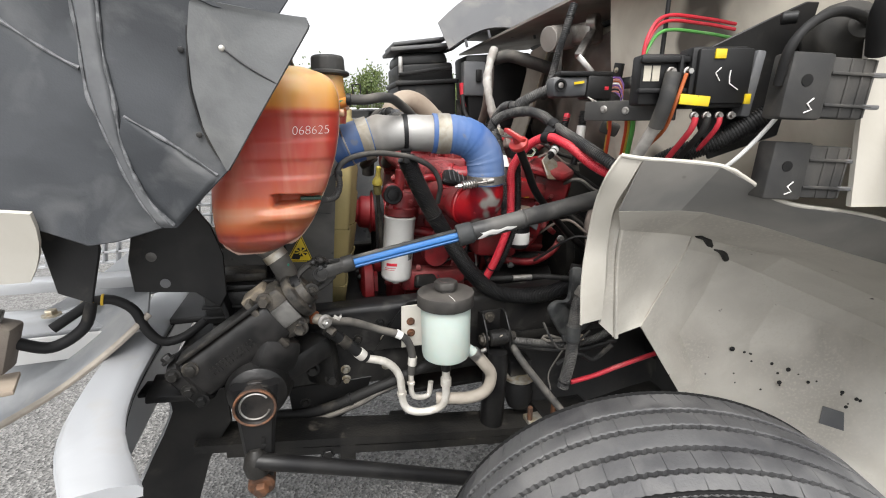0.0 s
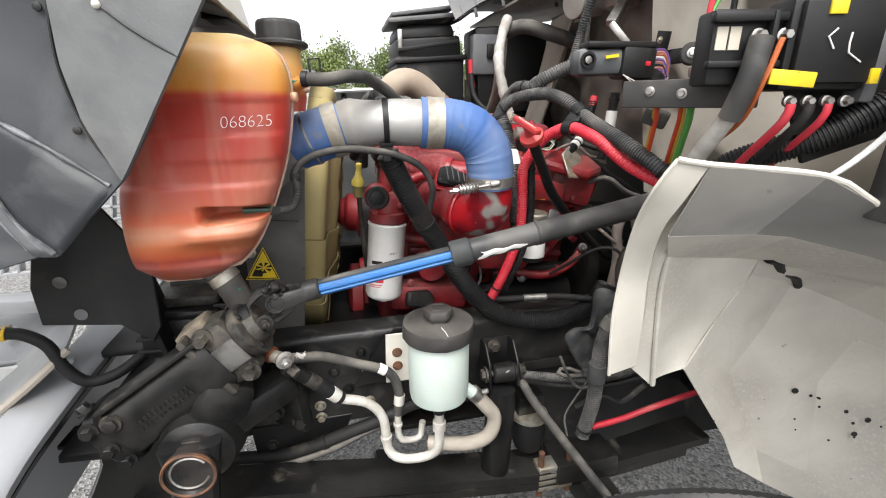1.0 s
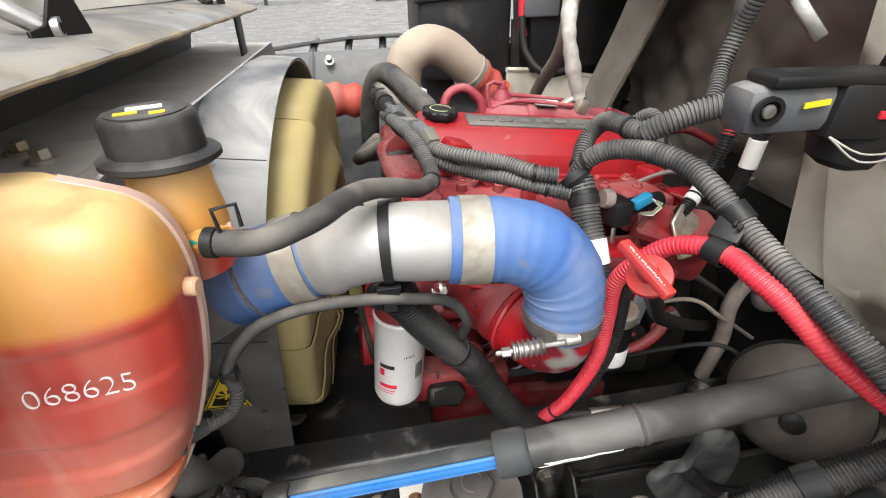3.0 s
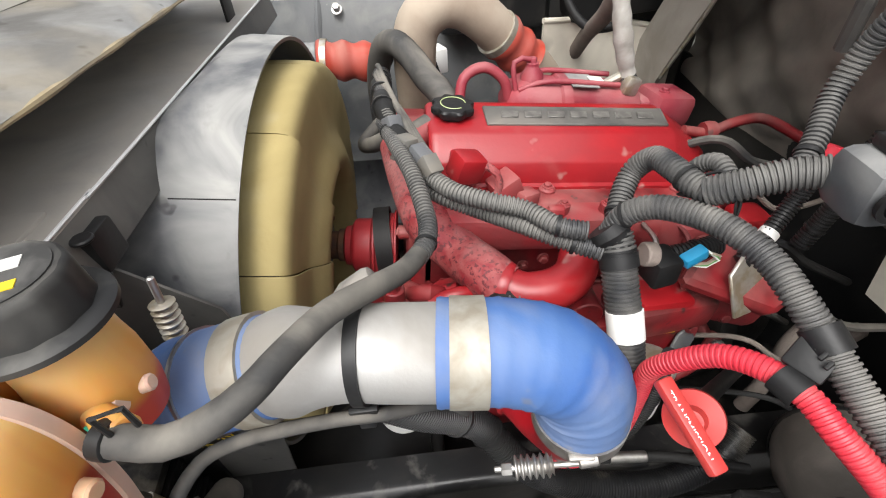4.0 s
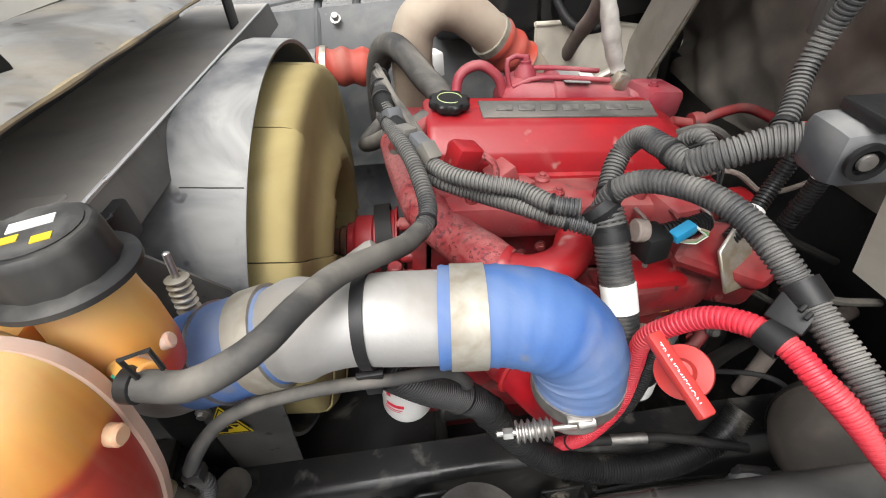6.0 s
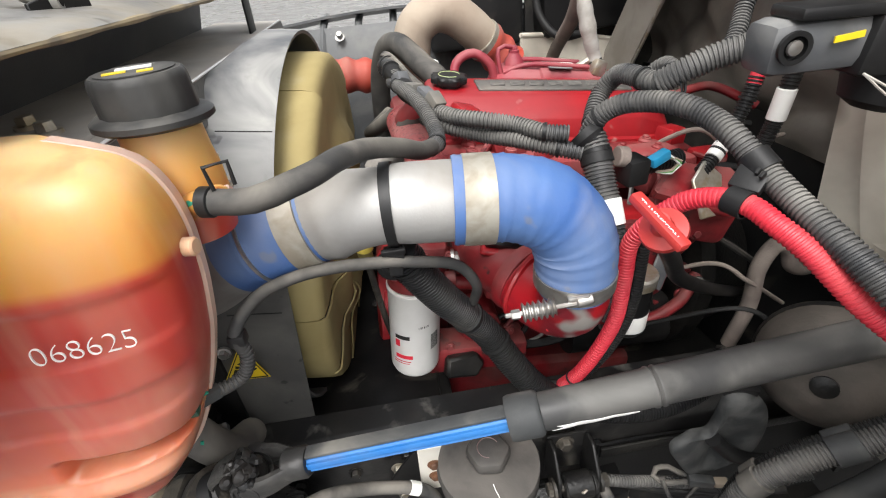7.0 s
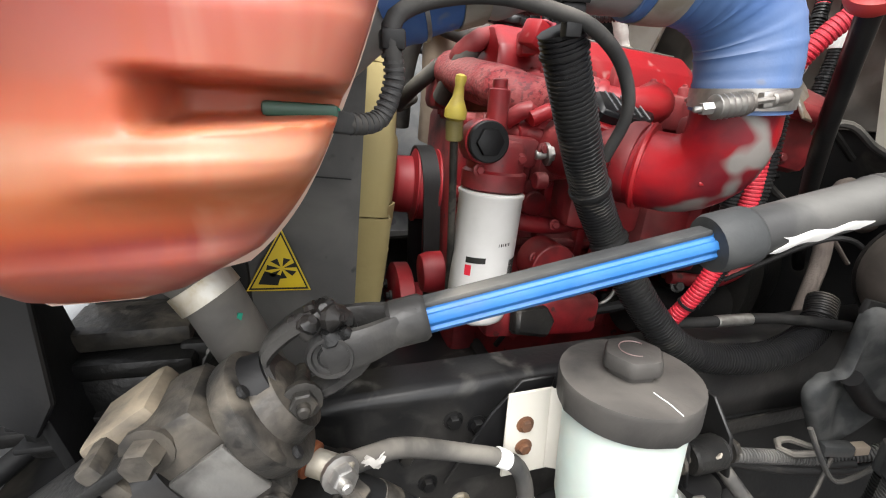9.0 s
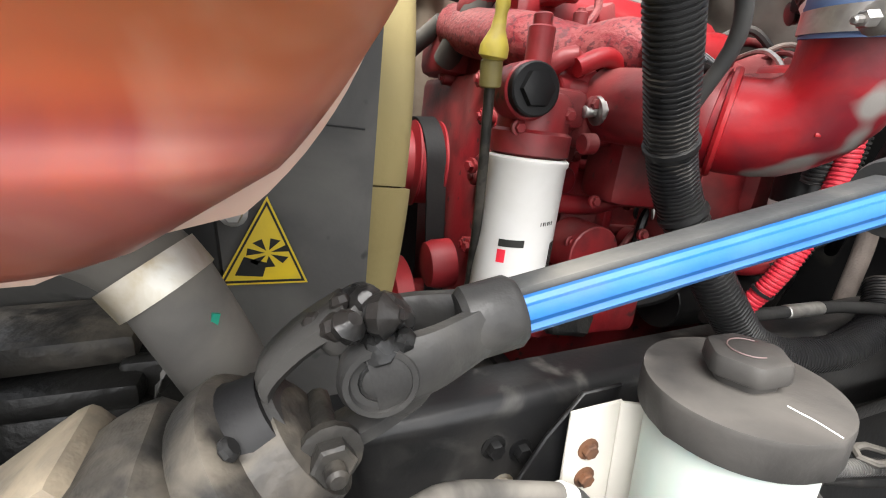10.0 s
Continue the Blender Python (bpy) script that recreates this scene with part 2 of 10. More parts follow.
conduit_grey = surface("conduit_grey", (0.03, 0.031, 0.033), 0.4, other=(0.056, 0.055, 0.054), scale=15, dust=(0.22, 0.21, 0.19), dust_share=0.47, bump=0.1)
conduit_black = surface("conduit_black", (0.009, 0.009, 0.01), 0.32, other=(0.017, 0.017, 0.0165), dust=DUST, dust_share=0.24, bump=0.1)
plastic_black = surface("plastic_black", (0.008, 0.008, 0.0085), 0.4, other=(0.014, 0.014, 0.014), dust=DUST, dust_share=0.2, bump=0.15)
plastic_grey = surface("plastic_grey", (0.085, 0.088, 0.095), 0.5, other=(0.12, 0.122, 0.125), scale=4, dust=(0.3, 0.28, 0.25), dust_share=0.35, bump=0.3, grain=300)
# strong dust on upward faces also paints in the shroud's lit upper side
shroud_grey = surface("shroud_grey", (0.07, 0.073, 0.08), 0.42, other=(0.13, 0.132, 0.138), scale=5, dust=(0.36, 0.355, 0.335), dust_share=0.52, bump=0.12, spots=(0.035, 0.035, 0.04), spot_share=0.66, spot_scale=24)
side_plastic = surface("side_plastic", (0.046, 0.045, 0.044), 0.45, other=(0.07, 0.067, 0.063), scale=5, dust=(0.22, 0.21, 0.19), dust_share=0.45, bump=0.15, spots=(0.013, 0.013, 0.013), spot_share=0.7, spot_scale=30)
paint_black = surface("paint_black", (0.006, 0.006, 0.0065), 0.22, other=(0.014, 0.0135, 0.013), scale=7, dust=DUST, dust_share=0.17, bump=0.12, rough_var=0.3)
cast_black = surface("cast_black", (0.008, 0.008, 0.008), 0.24, other=(0.018, 0.017, 0.0155), scale=10, dust=(0.17, 0.15, 0.125), dust_share=0.2, dust_scale=14, bump=0.5, grain=140, rough_var=0.3)
greasy_black = surface("greasy_black", (0.008, 0.008, 0.008), 0.16, other=(0.025, 0.022, 0.02), scale=16, dust=DUST, dust_share=0.1, bump=0.9, grain=70, rough_var=0.3)
silicone_blue = surface("silicone_blue", (0.034, 0.095, 0.275), 0.52, other=(0.06, 0.125, 0.285), scale=7, dust=(0.2, 0.215, 0.255), dust_share=0.5, bump=0.2, grain=150, spots=(0.1, 0.13, 0.21), spot_share=0.66, spot_scale=26)
shaft_blue = surface("shaft_blue", (0.008, 0.105, 0.33), 0.4, other=(0.02, 0.125, 0.34), scale=14, dust=(0.1, 0.14, 0.22), dust_share=0.3, bump=0.1, spots=(0.02, 0.05, 0.11), spot_share=0.7, spot_scale=45)
silicone_orange = surface("silicone_orange", (0.4, 0.045, 0.024), 0.55, other=(0.34, 0.06, 0.045), dust=(0.34, 0.2, 0.16), dust_share=0.5)
aluminium = surface("aluminium", (0.4, 0.395, 0.385), 0.5, 0.75, other=(0.31, 0.3, 0.285), scale=8, share=0.45, dust=(0.33, 0.31, 0.28), dust_share=0.6, dust_scale=6, bump=0.1, grain=300, rough_var=0.25)
steel = surface("steel", (0.5, 0.49, 0.47), 0.35, 0.95, other=(0.32, 0.3, 0.28), scale=30, dust=DUST, dust_share=0.3, bump=0.15)
zinc = surface("zinc", (0.55, 0.53, 0.48), 0.4, 0.85, other=(0.42, 0.36, 0.26), scale=35, dust=DUST, dust_share=0.35, bump=0.15)
tube_tan = surface("tube_tan", (0.33, 0.27, 0.21), 0.62, 0.2, other=(0.27, 0.21, 0.16), scale=12, dust=(0.42, 0.36, 0.29), dust_share=0.6, bump=0.2)
filter_white = surface("filter_white", (0.7, 0.69, 0.67), 0.32, other=(0.63, 0.62, 0.59), scale=10, dust=(0.45, 0.41, 0.36), dust_share=0.35, bump=0.04)
tank_white = surface("tank_white", (0.42, 0.475, 0.44), 0.38, other=(0.37, 0.43, 0.39), scale=6, dust=(0.42, 0.42, 0.37), dust_share=0.3, bump=0.1, sub=0.25)
cream_paint = surface("cream_paint", (0.56, 0.535, 0.48), 0.4, other=(0.49, 0.465, 0.41), scale=4, dust=(0.42, 0.38, 0.32), dust_share=0.35, bump=0.08, coat=0.2, spots=(0.3, 0.26, 0.2), spot_share=0.76, spot_scale=30)
fender_cream = surface("fender_cream", (0.575, 0.55, 0.495), 0.5, other=(0.43, 0.407, 0.365), scale=3.2, share=0.5, bump=0.12, spots=(0.06, 0.05, 0.045), spot_share=0.735, spot_scale=30, fine=(0.54, 0.51, 0.45), dust=(0.3, 0.27, 0.22), dust_share=0.42, dust_scale=6)
band_grey = surface("band_grey", (0.165, 0.162, 0.154), 0.5, other=(0.26, 0.248, 0.228), scale=3.2, share=0.42, bump=0.08, spots=(0.08, 0.075, 0.068), spot_share=0.78, spot_scale=13, dust=(0.16, 0.15, 0.135), dust_share=0.5, dust_scale=5)
fan_nylon = surface("fan_nylon", (0.33, 0.265, 0.115), 0.85, other=(0.26, 0.205, 0.085), scale=5, dust=(0.34, 0.29, 0.17), dust_share=0.35, bump=0.2, rough_var=0.05)
tyre_rubber = surface("tyre_rubber", (0.05, 0.05, 0.0525), 0.46, other=(0.08, 0.08, 0.081), scale=7, share=0.55, dust=(0.155, 0.152, 0.148), dust_share=0.38, bump=0.35, grain=180, spots=(0.012, 0.012, 0.012), spot_share=0.73, spot_scale=22)
# near-black with recess shade in its colour, for tread grooves and relay holes
recess_shade = surface("recess_shade", (0.006, 0.006, 0.006), 0.75, bump=0.3)
cable_red = surface("cable_red", (0.5, 0.02, 0.036), 0.42, other=(0.43, 0.024, 0.04), scale=12, dust=(0.42, 0.14, 0.13), dust_share=0.35, bump=0.08)
cap_red = surface("cap_red", (0.42, 0.024, 0.02), 0.4, other=(0.36, 0.03, 0.026), dust=(0.5, 0.25, 0.2), dust_share=0.3, bump=0.08)
yellow_plastic = surface("yellow_plastic", (0.72, 0.46, 0.02), 0.42, other=(0.6, 0.38, 0.03), dust=DUST, dust_share=0.3, bump=0.08)
label_yellow = surface("label_yellow", (0.72, 0.52, 0.015), 0.4, other=(0.62, 0.45, 0.03), scale=20, bump=0.05, spots=(0.05, 0.045, 0.03), spot_share=0.72, spot_scale=90)
label_black = surface("label_black", (0.02, 0.02, 0.018), 0.45, bump=0.05)
label_white = surface("label_white", (0.75, 0.75, 0.73), 0.5, other=(0.65, 0.64, 0.61), bump=0.05)
label_red = surface("label_red", (0.6, 0.02, 0.04), 0.45, bump=0.03)
marker_white = surface("marker_white", (0.8, 0.78, 0.76), 0.55, bump=0.0)
blanket_dark = surface("blanket_dark", (0.1, 0.09, 0.078), 0.3, other=(0.16, 0.143, 0.123), scale=6, dust=(0.28, 0.25, 0.21), dust_share=0.45, bump=1.0, grain=28, rough_var=0.3)
wrap_silver = surface("wrap_silver", (0.45, 0.435, 0.41), 0.55, 0.2, other=(0.3, 0.285, 0.26), scale=20, dust=(0.2, 0.17, 0.14), dust_share=0.45, bump=0.9, grain=60)
sleeve_brown = surface("sleeve_brown", (0.19, 0.155, 0.135), 0.75, other=(0.14, 0.115, 0.1), scale=16, dust=(0.3, 0.26, 0.22), dust_share=0.5, bump=0.5, grain=250)
bare_plate = surface("bare_plate", (0.27, 0.27, 0.266), 0.4, 0.3, other=(0.14, 0.137, 0.132), scale=9, share=0.5, dust=(0.36, 0.32, 0.25), dust_share=0.42, dust_scale=7, bump=0.3, grain=60, spots=(0.06, 0.055, 0.05), spot_share=0.68, spot_scale=18)
plate_edge = surface("plate_edge", (0.3, 0.24, 0.14), 0.6, other=(0.16, 0.13, 0.09), scale=12, share=0.5, dust=(0.36, 0.3, 0.2), dust_share=0.4, bump=0.3, grain=60)
bumper_silver = surface("bumper_silver", (0.42, 0.43, 0.445), 0.28, 0.2, other=(0.36, 0.37, 0.385), scale=3, dust=(0.4, 0.38, 0.35), dust_share=0.25, bump=0.03, coat=0.3)
green_plastic = surface("green_plastic", (0.02, 0.3, 0.2), 0.4, bump=0.05)
connector_blue = surface("connector_blue", (0.02, 0.3, 0.55), 0.4, bump=0.05)
wire_orange = surface("wire_orange", (0.42, 0.1, 0.025), 0.5, dust=DUST, dust_share=0.35, bump=0.03)
wire_green = surface("wire_green", (0.08, 0.3, 0.06), 0.5, dust=DUST, dust_share=0.3, bump=0.03)
wire_violet = surface("wire_violet", (0.2, 0.1, 0.35), 0.45, bump=0.03)
wire_pink = surface("wire_pink", (0.6, 0.25, 0.22), 0.45, bump=0.03)
rust = surface("rust", (0.15, 0.065, 0.03), 0.75, 0.2, other=(0.07, 0.038, 0.025), scale=30, share=0.5, bump=0.8, grain=90)
hose_tan = surface("hose_tan", (0.36, 0.32, 0.27), 0.55, other=(0.28, 0.25, 0.21), scale=12, dust=DUST, dust_share=0.4, bump=0.2)
pipe_white = surface("pipe_white", (0.66, 0.64, 0.59), 0.4, 0.3, other=(0.5, 0.47, 0.42), scale=18, dust=DUST, dust_share=0.35, bump=0.1)
gear_dust = surface("gear_dust", (0.02, 0.0188, 0.017), 0.32, other=(0.052, 0.046, 0.039), scale=24, share=0.4, dust=(0.17, 0.147, 0.115), dust_share=0.42, dust_scale=20, bump=0.8, grain=90, rough_var=0.3, spots=(0.012, 0.011, 0.01), spot_share=0.6, spot_scale=40)
gear_tan = surface("gear_tan", (0.12, 0.1, 0.076), 0.6, other=(0.06, 0.052, 0.043), scale=26, dust=(0.34, 0.28, 0.195), dust_share=0.65, dust_scale=18, bump=0.8, grain=90)
plate_worn = surface("plate_worn", (0.14, 0.137, 0.13), 0.3, 0.3, other=(0.06, 0.058, 0.055), scale=22, share=0.5, bump=0.45, grain=80, dust=(0.25, 0.22, 0.18), dust_share=0.3)
tank_cap_black = surface("tank_cap_black", (0.014, 0.014, 0.015), 0.42, other=(0.024, 0.024, 0.024), dust=(0.2, 0.19, 0.17), dust_share=0.42, bump=0.08)
copper = surface("copper", (0.45, 0.17, 0.08), 0.45, 0.8, other=(0.3, 0.1, 0.05), scale=40, bump=0.1)
boot_grey = surface("boot_grey", (0.035, 0.037, 0.038), 0.55, other=(0.06, 0.061, 0.06), scale=9, dust=(0.18, 0.17, 0.15), dust_share=0.4, bump=0.3)
tube_dusty = surface("tube_dusty", (0.034, 0.034, 0.034), 0.32, other=(0.07, 0.068, 0.064), scale=9, share=0.5, dust=(0.17, 0.165, 0.155), dust_share=0.4, dust_scale=9, bump=0.15, rough_var=0.3)
rail_black = surface("rail_black", (0.012, 0.012, 0.0125), 0.2, other=(0.026, 0.0245, 0.023), scale=6, share=0.5, dust=(0.15, 0.143, 0.13), dust_share=0.3, dust_scale=14, bump=0.15, rough_var=0.25)
cowl_cream = surface("cowl_cream", (0.66, 0.62, 0.53), 0.55, other=(0.48, 0.44, 0.37), scale=3.5, share=0.45, dust=(0.28, 0.25, 0.2), dust_share=0.4, bump=0.12, spots=(0.1, 0.087, 0.072), spot_share=0.6, spot_scale=3.4)
relay_grey = surface("relay_grey", (0.032, 0.032, 0.032), 0.5, other=(0.055, 0.053, 0.05), scale=6, dust=(0.2, 0.185, 0.16), dust_share=0.4, bump=0.2, grain=220)
crimson_cast = surface("crimson_cast", (0.2, 0.012, 0.028), 0.48, other=(0.25, 0.035, 0.045), scale=12, dust=(0.3, 0.13, 0.13), dust_share=0.5, bump=0.35, grain=150)
ledge_dust = surface("ledge_dust", (0.41, 0.39, 0.36), 0.6, other=(0.29, 0.278, 0.26), scale=6, dust=(0.42, 0.385, 0.34), dust_share=0.6, bump=0.15)
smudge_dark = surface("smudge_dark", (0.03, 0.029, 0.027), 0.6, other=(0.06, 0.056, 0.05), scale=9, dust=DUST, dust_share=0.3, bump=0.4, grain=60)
joint_black = surface("joint_black", (0.007, 0.007, 0.007), 0.2, other=(0.017, 0.016, 0.0155), scale=14, dust=(0.1, 0.09, 0.078), dust_share=0.1, bump=0.35, grain=90, rough_var=0.35)



def tank_material():
    """Aged translucent plastic: amber above the coolant, red below its level, with light painted into its lower bands.
    """
    ma = bpy.data.materials.new("tank_plastic")
    ma.use_nodes = True
    n, l = ma.node_tree.nodes, ma.node_tree.links
    b = n["Principled BSDF"]
    tc, sep = n.new("ShaderNodeTexCoord"), n.new("ShaderNodeSeparateXYZ")
    l.new(tc.outputs["Object"], sep.inputs["Vector"])
    wob = n.new("ShaderNodeTexNoise")
    wob.inputs["Scale"].default_value = 7.0
    l.new(tc.outputs["Object"], wob.inputs["Vector"])
    add = n.new("ShaderNodeMath")
    add.operation = "MULTIPLY_ADD"
    add.inputs[1].default_value = 0.012
    l.new(wob.outputs["Fac"], add.inputs[0])
    l.new(sep.outputs["Z"], add.inputs[2])
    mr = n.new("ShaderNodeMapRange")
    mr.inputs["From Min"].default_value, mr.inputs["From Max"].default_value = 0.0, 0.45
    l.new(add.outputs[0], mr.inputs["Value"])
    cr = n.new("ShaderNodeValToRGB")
    # low stops paint in a shaded step, orange light shining through, a pale reflection
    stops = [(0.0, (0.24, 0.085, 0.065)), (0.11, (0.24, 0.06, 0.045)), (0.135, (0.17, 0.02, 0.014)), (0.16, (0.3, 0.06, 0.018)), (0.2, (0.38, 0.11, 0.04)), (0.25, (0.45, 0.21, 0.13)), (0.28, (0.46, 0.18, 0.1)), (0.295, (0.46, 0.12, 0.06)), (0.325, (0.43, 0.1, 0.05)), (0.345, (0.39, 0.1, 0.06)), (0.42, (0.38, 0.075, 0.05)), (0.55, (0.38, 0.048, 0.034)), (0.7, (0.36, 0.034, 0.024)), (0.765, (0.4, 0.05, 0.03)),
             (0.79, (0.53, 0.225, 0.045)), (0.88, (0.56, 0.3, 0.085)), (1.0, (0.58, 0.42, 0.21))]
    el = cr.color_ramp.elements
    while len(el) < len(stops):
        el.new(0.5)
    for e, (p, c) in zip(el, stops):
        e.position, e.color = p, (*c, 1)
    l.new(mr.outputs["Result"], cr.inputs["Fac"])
    # cloudy vertical streaks in the old plastic
    mp, cloud, m1, m2 = n.new("ShaderNodeMapping"), n.new("ShaderNodeTexNoise"), n.new("ShaderNodeMix"), n.new("ShaderNodeMix")
    mp.inputs["Scale"].default_value = (1.0, 1.0, 0.16)
    l.new(tc.outputs["Object"], mp.inputs["Vector"])
    l.new(mp.outputs["Vector"], cloud.inputs["Vector"])
    cloud.inputs["Scale"].default_value, cloud.inputs["Detail"].default_value, cloud.inputs["Distortion"].default_value = 16.0, 3.0, 0.6
    pale, deep = n.new("ShaderNodeMapRange"), n.new("ShaderNodeMapRange")
    for r, lo, hi, top in ((pale, 0.52, 0.74, 0.3), (deep, 0.48, 0.3, 0.4)):
        r.inputs["From Min"].default_value, r.inputs["From Max"].default_value, r.inputs["To Max"].default_value = lo, hi, top
        l.new(cloud.outputs["Fac"], r.inputs["Value"])
    for m in (m1, m2):
        m.data_type = "RGBA"
    m1.inputs["B"].default_value, m2.inputs["B"].default_value = (0.55, 0.35, 0.25, 1), (0.4, 0.07, 0.012, 1)
    l.new(pale.outputs["Result"], m1.inputs["Factor"])
    l.new(deep.outputs["Result"], m2.inputs["Factor"])
    l.new(cr.outputs["Color"], m1.inputs["A"])
    l.new(m1.outputs["Result"], m2.inputs["A"])
    l.new(m2.outputs["Result"], b.inputs["Base Color"])
    b.inputs["Roughness"].default_value = 0.38
    b.inputs["Specular IOR Level"].default_value = 0.38
    b.inputs["Subsurface Weight"].default_value = 0.5
    b.inputs["Subsurface Radius"].default_value = (0.06, 0.02, 0.008)
    b.inputs["Subsurface Scale"].default_value = 0.6
    b.inputs["Coat Weight"].default_value = 0.05
    b.inputs["Coat Roughness"].default_value = 0.35
    bp, fine = n.new("ShaderNodeBump"), n.new("ShaderNodeTexNoise")
    fine.inputs["Scale"].default_value = 18.0
    l.new(tc.outputs["Object"], fine.inputs["Vector"])
    bp.inputs["Strength"].default_value, bp.inputs["Distance"].default_value = 0.25, 0.006
    l.new(fine.outputs["Fac"], bp.inputs["Height"])
    l.new(bp.outputs["Normal"], b.inputs["Normal"])
    return ma


def asphalt_material():
    """Worn asphalt: stones, patches, cracks and damp stretches."""
    ma = bpy.data.materials.new("asphalt")
    ma.use_nodes = True
    n, l = ma.node_tree.nodes, ma.node_tree.links
    b = n["Principled BSDF"]
    tc = n.new("ShaderNodeTexCoord")
    src = tc.outputs["Object"]
    stones, big, damp = n.new("ShaderNodeTexVoronoi"), n.new("ShaderNodeTexNoise"), n.new("ShaderNodeTexNoise")
    stones.inputs["Scale"].default_value = 70.0
    big.inputs["Scale"].default_value, big.inputs["Detail"].default_value = 0.5, 8.0
    damp.inputs["Scale"].default_value, damp.inputs["Detail"].default_value = 0.9, 5.0
    for t in (stones, big, damp):
        l.new(src, t.inputs["Vector"])
    cr = n.new("ShaderNodeValToRGB")
    cr.color_ramp.elements[0].color, cr.color_ramp.elements[1].color = (0.01, 0.01, 0.011, 1), (0.34, 0.333, 0.32, 1)
    l.new(stones.outputs["Color"], cr.inputs["Fac"])
    m = n.new("ShaderNodeMix")
    m.data_type = "RGBA"
    half = n.new("ShaderNodeMath")
    half.operation = "MULTIPLY"
    half.inputs[1].default_value = 0.5
    l.new(big.outputs["Fac"], half.inputs[0])
    l.new(half.outputs[0], m.inputs["Factor"])
    m.inputs["B"].default_value = (0.14, 0.136, 0.128, 1)
    l.new(cr.outputs["Color"], m.inputs["A"])
    l.new(m.outputs["Result"], b.inputs["Base Color"])
    r = n.new("ShaderNodeMapRange")
    r.inputs["From Min"].default_value, r.inputs["From Max"].default_value = 0.4, 0.6
    r.inputs["To Min"].default_value, r.inputs["To Max"].default_value = 0.25, 0.75
    l.new(damp.outputs["Fac"], r.inputs["Value"])
    l.new(r.outputs["Result"], b.inputs["Roughness"])
    bp = n.new("ShaderNodeBump")
    bp.inputs["Strength"].default_value, bp.inputs["Distance"].default_value = 1.0, 0.012
    l.new(stones.outputs["Distance"], bp.inputs["Height"])
    l.new(bp.outputs["Normal"], b.inputs["Normal"])
    return ma


def leaf_material():
    ma = bpy.data.materials.new("foliage")
    ma.use_nodes = True
    n, l = ma.node_tree.nodes, ma.node_tree.links
    b = n["Principled BSDF"]
    geo, info, cr = n.new("ShaderNodeNewGeometry"), n.new("ShaderNodeObjectInfo"), n.new("ShaderNodeValToRGB")
    cr.color_ramp.elements[0].color, cr.color_ramp.elements[1].color = (0.045, 0.075, 0.022, 1), (0.16, 0.2, 0.05, 1)
    mx = n.new("ShaderNodeMath")
    mx.operation = "MULTIPLY_ADD"
    mx.inputs[1].default_value = 0.5
    l.new(geo.outputs["Random Per Island"], mx.inputs[0])
    h = n.new("ShaderNodeMath")
    h.operation = "MULTIPLY"
    h.inputs[1].default_value = 0.5
    l.new(info.outputs["Random"], h.inputs[0])
    l.new(h.outputs[0], mx.inputs[2])
    l.new(mx.outputs[0], cr.inputs["Fac"])
    l.new(cr.outputs["Color"], b.inputs["Base Color"])
    b.inputs["Roughness"].default_value = 0.6
    return ma


tank_plastic = tank_material()
asphalt = asphalt_material()
foliage = leaf_material()
bark = surface("bark", (0.12, 0.095, 0.07), 0.85, scale=3, bump=0.5, grain=25)
shed_wall = surface("shed_wall", (0.33, 0.3, 0.26), 0.6, other=(0.28, 0.25, 0.21), scale=1.5, bump=0.1)
shed_dark = surface("shed_dark", (0.14, 0.115, 0.095), 0.7, scale=1.5, bump=0.1)
far_white = surface("far_white", (0.74, 0.74, 0.73), 0.4, other=(0.66, 0.66, 0.65), scale=1.0, bump=0.02)
far_dark = surface("far_dark", (0.04, 0.04, 0.042), 0.5, scale=2, bump=0.05)
far_glass = surface("far_glass", (0.03, 0.04, 0.045), 0.1, scale=1, bump=0.0)
far_orange = surface("far_orange", (0.75, 0.1, 0.05), 0.5, bump=0.0)
far_yellow = surface("far_yellow", (0.6, 0.42, 0.05), 0.5, bump=0.0)
far_beige = surface("far_beige", (0.5, 0.46, 0.38), 0.7, scale=0.5, bump=0.05)

# ---- ground ----
g = Geo()
g.add([(-500, -300, 0), (500, -300, 0), (500, 700, 0), (-500, 700, 0)], [(0, 1, 2, 3)])
solo("ground", g, asphalt, "grey weathered asphalt yard with damp dark patches", "ground", kind="structure", smooth=0)

# ---- frame rails and what hangs below ----
def frame_rail(y, sign, label):
    t = thing("frame_rail", (0.4, y, 0.72), label, "frame rail", "truck frame rails")
    g = Geo()
    z0, z1, w = 0.735, 1.01, 0.075
    bend = [(sign * 0.022 * (1 - np.cos(a)), z1 - 0.022 * (1 - np.sin(a))) for a in np.radians((0, 15, 30, 45, 60, 75, 90))]
    out = [(0, z0)] + bend + [(sign * w, z1), (sign * w, z1 - 0.009), (sign * 0.009, z1 - 0.009), (sign * 0.009, z0 + 0.009), (sign * w, z0 + 0.009), (sign * w, z0)]
    g.rings([[(x, y + a, z - 0.02 * (x > 0.6)) for a, z in out] for x in (-0.66, -0.5, -0.1, 0.3, 0.6, 1.2, 2.6)], caps=True)
    part("channel", g, rail_black, t, smooth=40)
    for x, z in ((-0.36, 0.8), (-0.36, 0.89), (-0.285, 0.797), (-0.285, 0.739 + 0.02), (-0.24, 0.9), (-0.205, 0.84), (-0.15, 0.889), (-0.15, 0.79), (-0.127, 0.935), (-0.165, 0.95), (0.23, 0.93), (0.3, 0.85)):
        b = Geo().bolt((x, y, z), (0, -sign, 0), 0.011, 0.012)
        part("bolt", b, zinc if x in (-0.15, -0.285) else paint_black, t)
    return t


